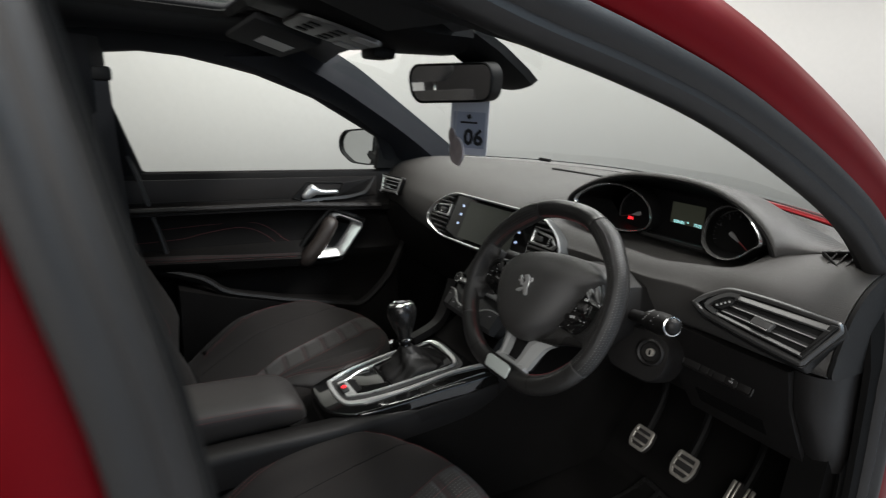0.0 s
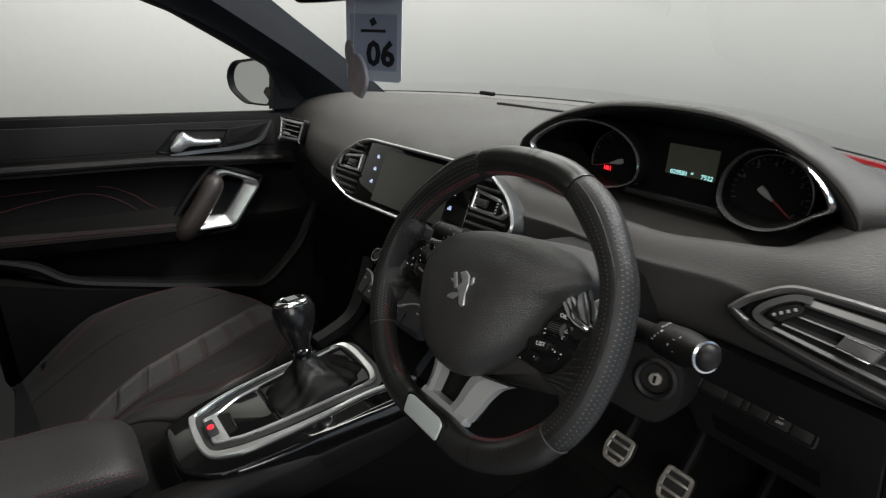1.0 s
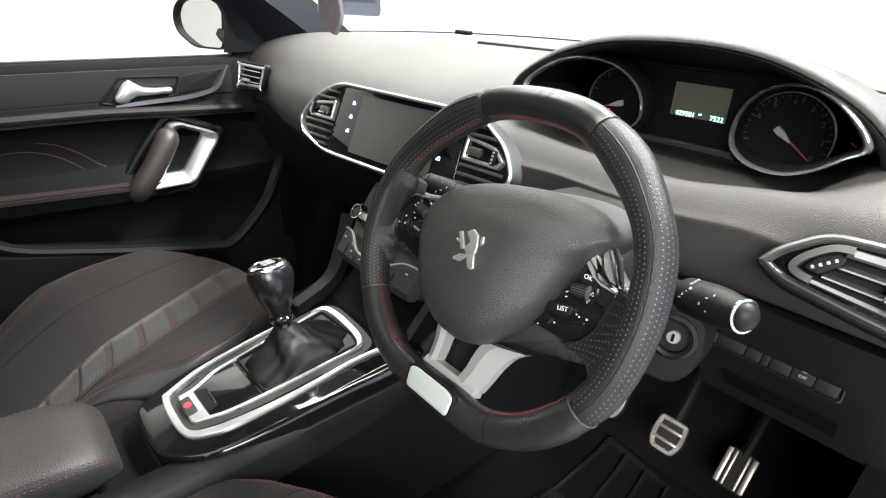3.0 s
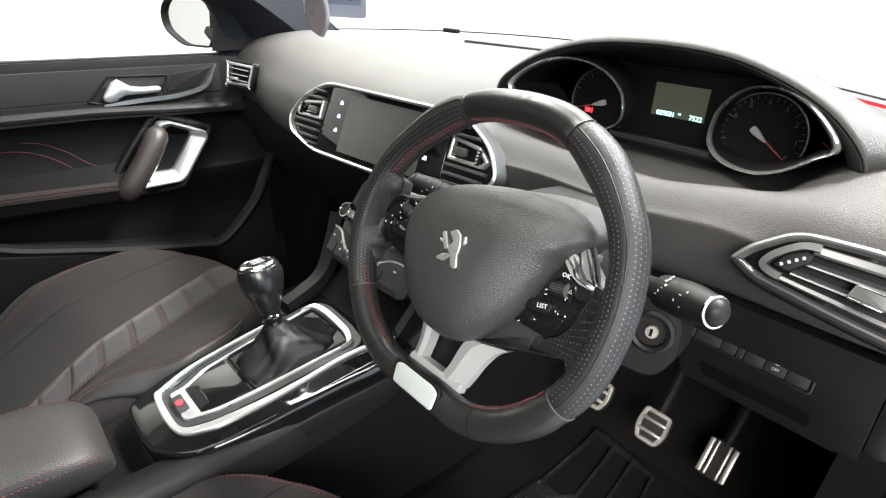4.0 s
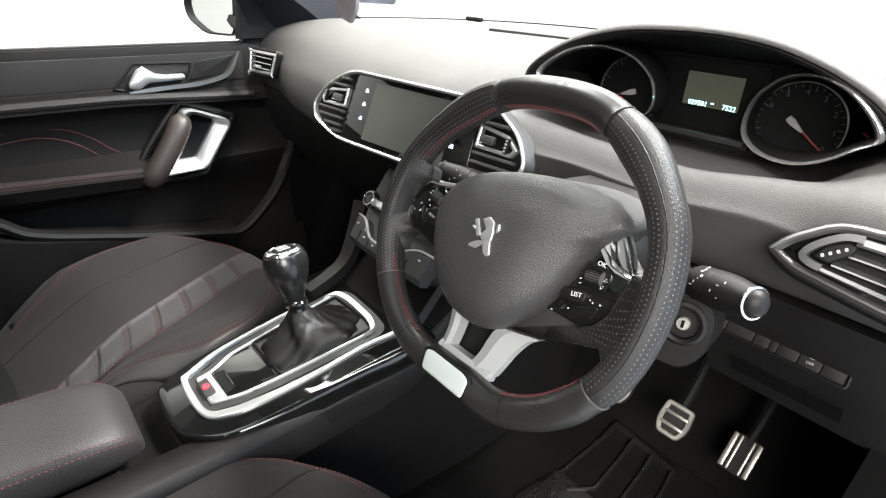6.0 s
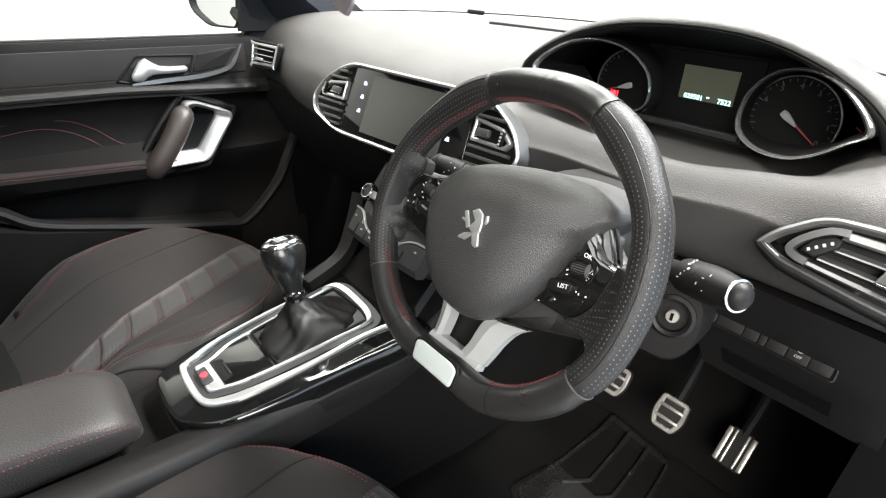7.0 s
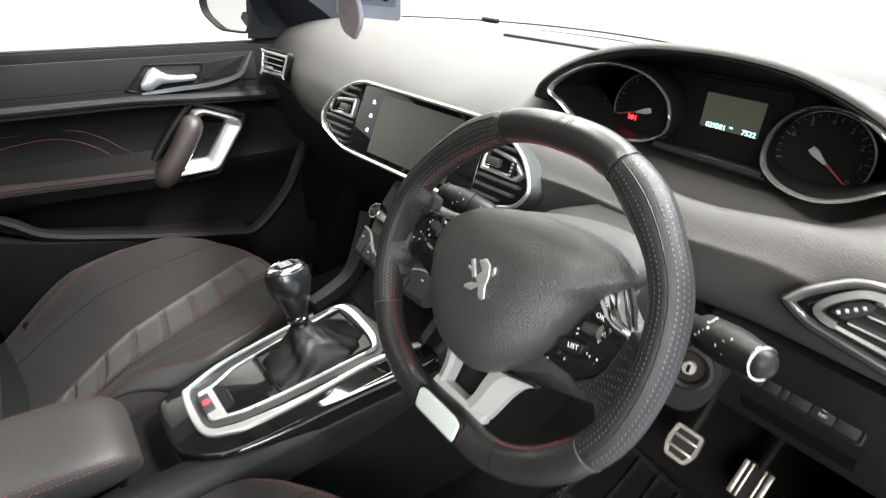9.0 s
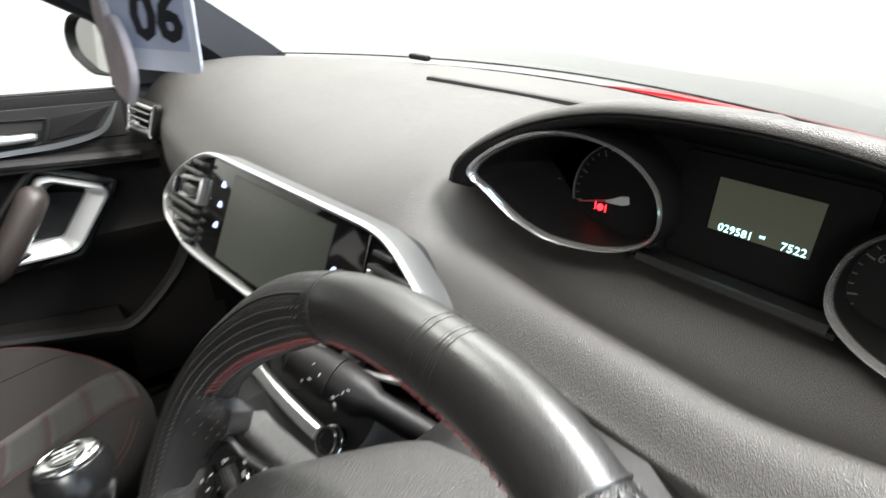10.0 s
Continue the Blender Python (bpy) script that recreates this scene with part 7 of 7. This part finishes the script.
    part("headrest", loft([[(cx + x * k, by - 0.255 + y * 1.0, 1.085 + zoff + z) for x, y in round_poly([(-0.125, -0.05), (-0.125, 0.05), (0.125, 0.05), (0.125, -0.05)], 0.04, 4)] for k, z in ((0.8, 0), (1, 0.03), (1, 0.10), (0.85, 0.14))]), LEATHERETTE, st, "padded headrest")
    for s in (-1, 1):
        part("headrest_post", tube([(cx + s * 0.06, by - 0.225, 1.03 + zoff), (cx + s * 0.06, by - 0.25, 1.10 + zoff)], 0.006, 8), STEEL, st)
    part("seat_base", loft([[(cx - 0.20, y, 0.2), (cx - 0.22, y, 0.36 + zoff), (cx + 0.22, y, 0.36 + zoff), (cx + 0.20, y, 0.2)] for y in (front - ln, front - 0.06)]), BLACK, st, "black seat base and rails")
    return st


seat(-0.352, 0.075, "passenger seat in dark grey fabric with red stitching")
seat(0.372, -0.045, "driver's seat in dark grey fabric with red stitching", -0.003, (5, 8))

# seat belt and buckle
belt = thing("seat_belt", "dark woven seat belt hanging from the centre pillar", "seat belt", (-0.63, -0.62, 0.3))
part("webbing", sweep(spline([(-0.60, -0.595, 1.16), (-0.612, -0.59, 1.0), (-0.63, -0.575, 0.75), (-0.645, -0.56, 0.45), (-0.65, -0.57, 0.28)], 20), [(-0.0008, -0.023), (0.0008, -0.023), (0.0008, 0.023), (-0.0008, 0.023)], (0, 1, 0)), BELT, belt)
part("anchor", box(-0.602, -0.595, 1.165, 0.02, 0.06, 0.035, 0.008), BLACK, belt, "black upper belt anchor")
for x, y, z, lab in ((0.128, -0.462, 0.397, "beside the driver's seat"), (-0.11, -0.46, 0.44, "beside the passenger seat")):
    bk = thing("belt_buckle", "seat belt buckle with red button " + lab, "buckle", (x, y, 0.3))
    part("stem", tube([(x, y - 0.02, 0.3), (x, y, z)], 0.008, 8), BLACK, bk)
    part("body", box(x, y + 0.004, z + 0.02, 0.022, 0.045, 0.06, 0.006), BLACK, bk)
    part("button", box(x, y + 0.012, z + 0.049, 0.016, 0.026, 0.010, 0.003), BUCKLE_RED, bk, "red release button")

# ---- pedals and mat ----
def pedal(x, y, z, w, h, bars, label, lean=52, upright=False):
    pd = thing("pedal", label, "pedal", (x, y + 0.05, z - 0.08), "pedals")
    m = facing((x, y, z), (0.06, -math.sin(radians(lean)), math.cos(radians(lean))), (1, 0, 0))
    tp = 0.92 if upright else 0.66
    o = round_poly([(-w / 2 * tp, -h / 2), (-w / 2, -h * 0.1), (-w / 2 * 0.86, h / 2), (w / 2 * 0.86, h / 2), (w / 2, -h * 0.1), (w / 2 * tp, -h / 2)], [0.008, 0.02, 0.008, 0.008, 0.02, 0.008], 4)
    part("pad", plate(o, 0.012, m @ Matrix.Translation((0, 0, -0.012)), 0.003), RUBBER, pd, "black rubber pedal pad")
    if upright:
        # two pairs of upright bars, the outer ones broad
        for f, bw in ((-0.40, 0.0085), (-0.20, 0.0050), (0.20, 0.0050), (0.40, 0.0085)):
            part("metal_bar", moved(box(f * w, 0, 0.0012, bw, h - 0.006, 0.006, 0.002), m), STEEL, pd, "brushed steel bar")
    else:
        part("metal_face", frame_ring(shrunk(o, 0.0005), 0.0085, 0.005, m @ Matrix.Translation((0, 0, -0.001)), 0.0018), STEEL, pd, "brushed steel pedal face")
        for k in range(bars):
            f = (k + 1) / (bars + 1) - 0.5
            part("metal_bar", moved(box(0, f * h, 0.0016, w - 0.014, 0.0062, 0.005, 0.0015), m), STEEL, pd)
    part("arm", tube(spline([tuple(m @ Vector((0, h * 0.2, -0.012))), (x + 0.005, y + 0.05, z + 0.09), (x + 0.004, y + 0.06, z + 0.22)], 10), 0.009, 8), BLACK, pd)
    return pd


pedal(0.312, 0.455, 0.388, 0.056, 0.058, 2, "brushed steel clutch pedal with rubber bars")
pedal(0.424, 0.462, 0.383, 0.058, 0.062, 2, "brushed steel brake pedal with rubber bars")
pedal(0.528, 0.506, 0.358, 0.050, 0.070, 4, "long brushed steel accelerator pedal", upright=True)
mat_thing = thing("floor_mat", "black rubber floor mat with chevron ribs", "floor mat", (0.38, 0.25, 0.2))
part("mat", loft([[(x, -0.1, 0.203), (x, 0.36, 0.203), (x, 0.47, 0.222), (x, 0.52, 0.244), (x, 0.52, 0.238), (x, 0.47, 0.216), (x, 0.36, 0.197), (x, -0.1, 0.197)] for x in (0.16, 0.3, 0.45, 0.6)]), CARPET, mat_thing)
def mat_z(y):
    return 0.2045 + max(0.0, y - 0.36) * 0.17 + max(0.0, y - 0.47) * 0.27


def mat_rib(pts, w=0.004, h=0.007):
    line = [np.array(p, float) for a, b in zip(pts, pts[1:]) for p in np.linspace(a, b, 8)[:-1]] + [np.array(pts[-1], float)]
    return sweep([(p[0], p[1], mat_z(p[1])) for p in line], [(-w, -0.002), (w, -0.002), (w * 0.5, h), (-w * 0.5, h)])


HEEL = [(0.300, 0.518), (0.438, 0.505), (0.462, 0.375), (0.325, 0.21), (0.27, 0.24), (0.285, 0.40)]
part("heel_pad", plate(round_poly(HEEL, 0.008, 3), 0.005, axes((0, 0, 0.2035), (1, 0, 0), (0, 1, 0), (0, 0, 1)), 0.001), MAT_RUBBER, mat_thing, "moulded rubber heel pad")
for pts in ([(0.326, 0.218), (0.455, 0.376), (0.436, 0.502)], [(0.324, 0.268), (0.404, 0.374), (0.391, 0.508)], [(0.322, 0.328), (0.356, 0.372), (0.346, 0.512)], [(0.326, 0.218), (0.285, 0.25), (0.30, 0.515)], [(0.30, 0.515), (0.436, 0.502)], [(0.47, 0.30), (0.49, 0.36), (0.475, 0.43)], [(0.40, 0.20), (0.47, 0.30)], [(0.45, 0.20), (0.51, 0.29), (0.53, 0.36)]):
    part("rib", mat_rib(pts, 0.005, 0.009), MAT_RUBBER, mat_thing)
# ---- roof console, mirror, hanging tags ----
rvm = thing("rear_view_mirror", "dark rear view mirror on the windscreen", "mirror", (0.01, 0.06, 1.24))
RVN = Vector((0.36, -0.92, -0.10)).normalized()
RM = facing((0.008, 0.052, 1.178), RVN, (0.93, 0.36, 0.02))
_ro = round_poly([(-0.106, -0.024), (-0.112, 0.02), (-0.094, 0.041), (0.098, 0.041), (0.113, 0.02), (0.106, -0.036), (-0.086, -0.042)], [0.02, 0.024, 0.026, 0.026, 0.024, 0.03, 0.026], 6)
part("housing", joined(frame_ring(_ro, 0.005, 0.010, RM, 0.003), plate(_ro, 0.034, RM @ Matrix.Translation((0, 0, -0.030)), 0.0), moved(loft([shrunk3 for shrunk3 in [[(x * k, y * k, z) for x, y in _ro] for k, z in ((1.0, -0.029), (0.96, -0.036), (0.86, -0.043), (0.6, -0.048))]]), RM)), BLACK, rvm, "black mirror housing")
part("mirror_glass", plate(shrunk(_ro, 0.005), 0.002, RM @ Matrix.Translation((0, 0, 0.004))), MIRROR, rvm)
part("stem", tube(spline([tuple(RM @ Vector((0.01, 0.01, -0.026))), (0.02, 0.11, 1.20), (0.015, 0.13, 1.225)], 8), 0.011, 10), BLACK, rvm)
shroud = thing("sensor_shroud", "black plastic sensor shroud at the top of the windscreen", "shroud", (0.02, 0.15, 1.22))
part("cover", loft([[(0.02 + w * x, y + 0.03 * abs(x), z - h * (1 - x * x)) for x in np.linspace(-1, 1, 9)] + [(0.02 - w * x, y + 0.045, z + 0.012) for x in np.linspace(-1, 1, 5)] for y, z, w, h in ((0.03, 1.275, 0.055, 0.03), (0.09, 1.245, 0.06, 0.035), (0.16, 1.205, 0.055, 0.03), (0.20, 1.185, 0.04, 0.012))]), BLACK, shroud)
oc = thing("overhead_console", "black overhead console with reading lights", "overhead console", (0, -0.02, 1.28))
part("body", loft([[(w * x, y, z - 0.028 * (1 - (x * x) ** 2)) for x in np.linspace(-1, 1, 11)] + [(-w, y, 1.305), (w, y, 1.305)][::-1] for y, z, w in ((0.05, 1.262, 0.09), (-0.06, 1.258, 0.11), (-0.13, 1.268, 0.12), (-0.28, 1.300, 0.12), (-0.34, 1.312, 0.10))]), BLACK, oc)
OM = facing((0.0, -0.203, 1.2535), (0, -0.22, -0.975), (1, 0, 0))
lp = part("switch_panel", plate(round_poly([(-0.070, -0.078), (-0.082, 0.02), (-0.070, 0.078), (0.070, 0.078), (0.082, 0.02), (0.070, -0.078)], 0.02, 4), 0.006, OM, 0.002), SLAT_GREY, oc, "silver panel with reading lights and buttons")
for x in (-0.05, 0.05):
    part("lamp_lens", plate(round_poly([(x - 0.022, -0.070), (x - 0.022, -0.024), (x + 0.022, -0.024), (x + 0.022, -0.070)], 0.008, 3), 0.0085, OM, 0.002), GREY_MARK, lp, "pale reading light lens")
for x, y in ((-0.05, 0.0), (-0.018, 0.0), (0.018, 0.0), (0.05, 0.0), (-0.04, 0.045), (0.0, 0.045), (0.04, 0.045)):
    part("button", plate(round_poly([(x - 0.011, y - 0.008), (x - 0.011, y + 0.012), (x + 0.011, y + 0.012), (x + 0.011, y - 0.008)], 0.003, 3), 0.0085, OM, 0.0015), BLACK, lp, "small black button")
part("sensor_pod", box(-0.03, -0.098, 1.228, 0.07, 0.05, 0.026, 0.008), BLACK, oc)
for s in (-1, 1):
    vz = thing("sun_visor", "dark grey folded sun visor", "sun visor", (s * 0.335, -0.238, 1.26), "sun visors")
    part("flap", box(s * 0.335, -0.238, 1.264, 0.33, 0.145, 0.016, 0.007, Matrix.Rotation(radians(-16), 3, "X") @ Matrix.Rotation(radians(2 * s), 3, "Y")), VISOR, vz)
    if s < 0:
        part("label", box(-0.35, -0.227, 1.2518, 0.10, 0.072, 0.0012, 0, Matrix.Rotation(radians(-16), 3, "X") @ Matrix.Rotation(radians(-2), 3, "Y")), GREY_MARK, vz, "pale warning label", smooth=False)

tag = thing("hanging_tag", "white card tag with a number hanging from the mirror", "tag", (0.035, 0.07, 1.04))
TGM = facing((0.039, 0.086, 1.092), (0.50, -0.86, 0.0), (0.86, 0.50, 0.0))
part("card", plate(round_poly([(-0.045, -0.06), (-0.045, 0.065), (0.045, 0.065), (0.045, -0.06)], 0.006, 3), 0.0012, TGM), CARD, tag)
part("print", plate([(-0.038, -0.045), (-0.038, 0.03), (0.038, 0.03), (0.038, -0.045)], 0.0005, TGM @ Matrix.Translation((0, 0, 0.0012))), CARD_GREY, tag, "blue-grey printed panel", smooth=False)
letters("06", 0.046, TGM @ Matrix.Translation((0.012, -0.024, 0.002)), INK, tag, "number", bold=0.0016)
part("printed_bar", moved(box(0.0, 0.008, 0.002, 0.04, 0.004, 0.0005, 0), TGM), INK, tag, smooth=False)
part("printed_mark", moved(box(0.0, 0.020, 0.002, 0.009, 0.009, 0.0005, 0, Matrix.Rotation(0.5, 3, "Z")), TGM), INK, tag, smooth=False)
part("cord", tube([(0.03, 0.08, 1.15), (0.022, 0.075, 1.20)], 0.0008, 5), WHITE_MARK, tag)
heart = thing("hanging_ornament", "mauve felt oval ornament hanging from the mirror", "ornament", (0.01, 0.06, 1.02))
HMX = facing((0.024, 0.070, 1.040), (0.12, -0.99, 0.05), (0.99, 0.12, 0.0)) @ Matrix.Rotation(radians(18), 4, "Z")
_h = [(0.0225 * math.sin(a) * (1 - 0.12 * math.cos(a)), 0.0300 * math.cos(a) - 0.004 * math.exp(-(a - math.pi) ** 2 / 0.05)) for a in np.linspace(0, 2 * math.pi, 40, endpoint=False)]
part("felt_oval", plate(_h, 0.006, HMX, 0.0025), SHELL, heart)
part("small_oval", plate([(x * 0.5, y * 0.6) for x, y in _h], 0.005, HMX @ Matrix.Translation((-0.008, 0.034, 0.002)), 0.002), SHELL, heart)
part("cord", tube([(0.014, 0.066, 1.07), (0.018, 0.068, 1.145)], 0.0006, 5), WHITE_MARK, heart)
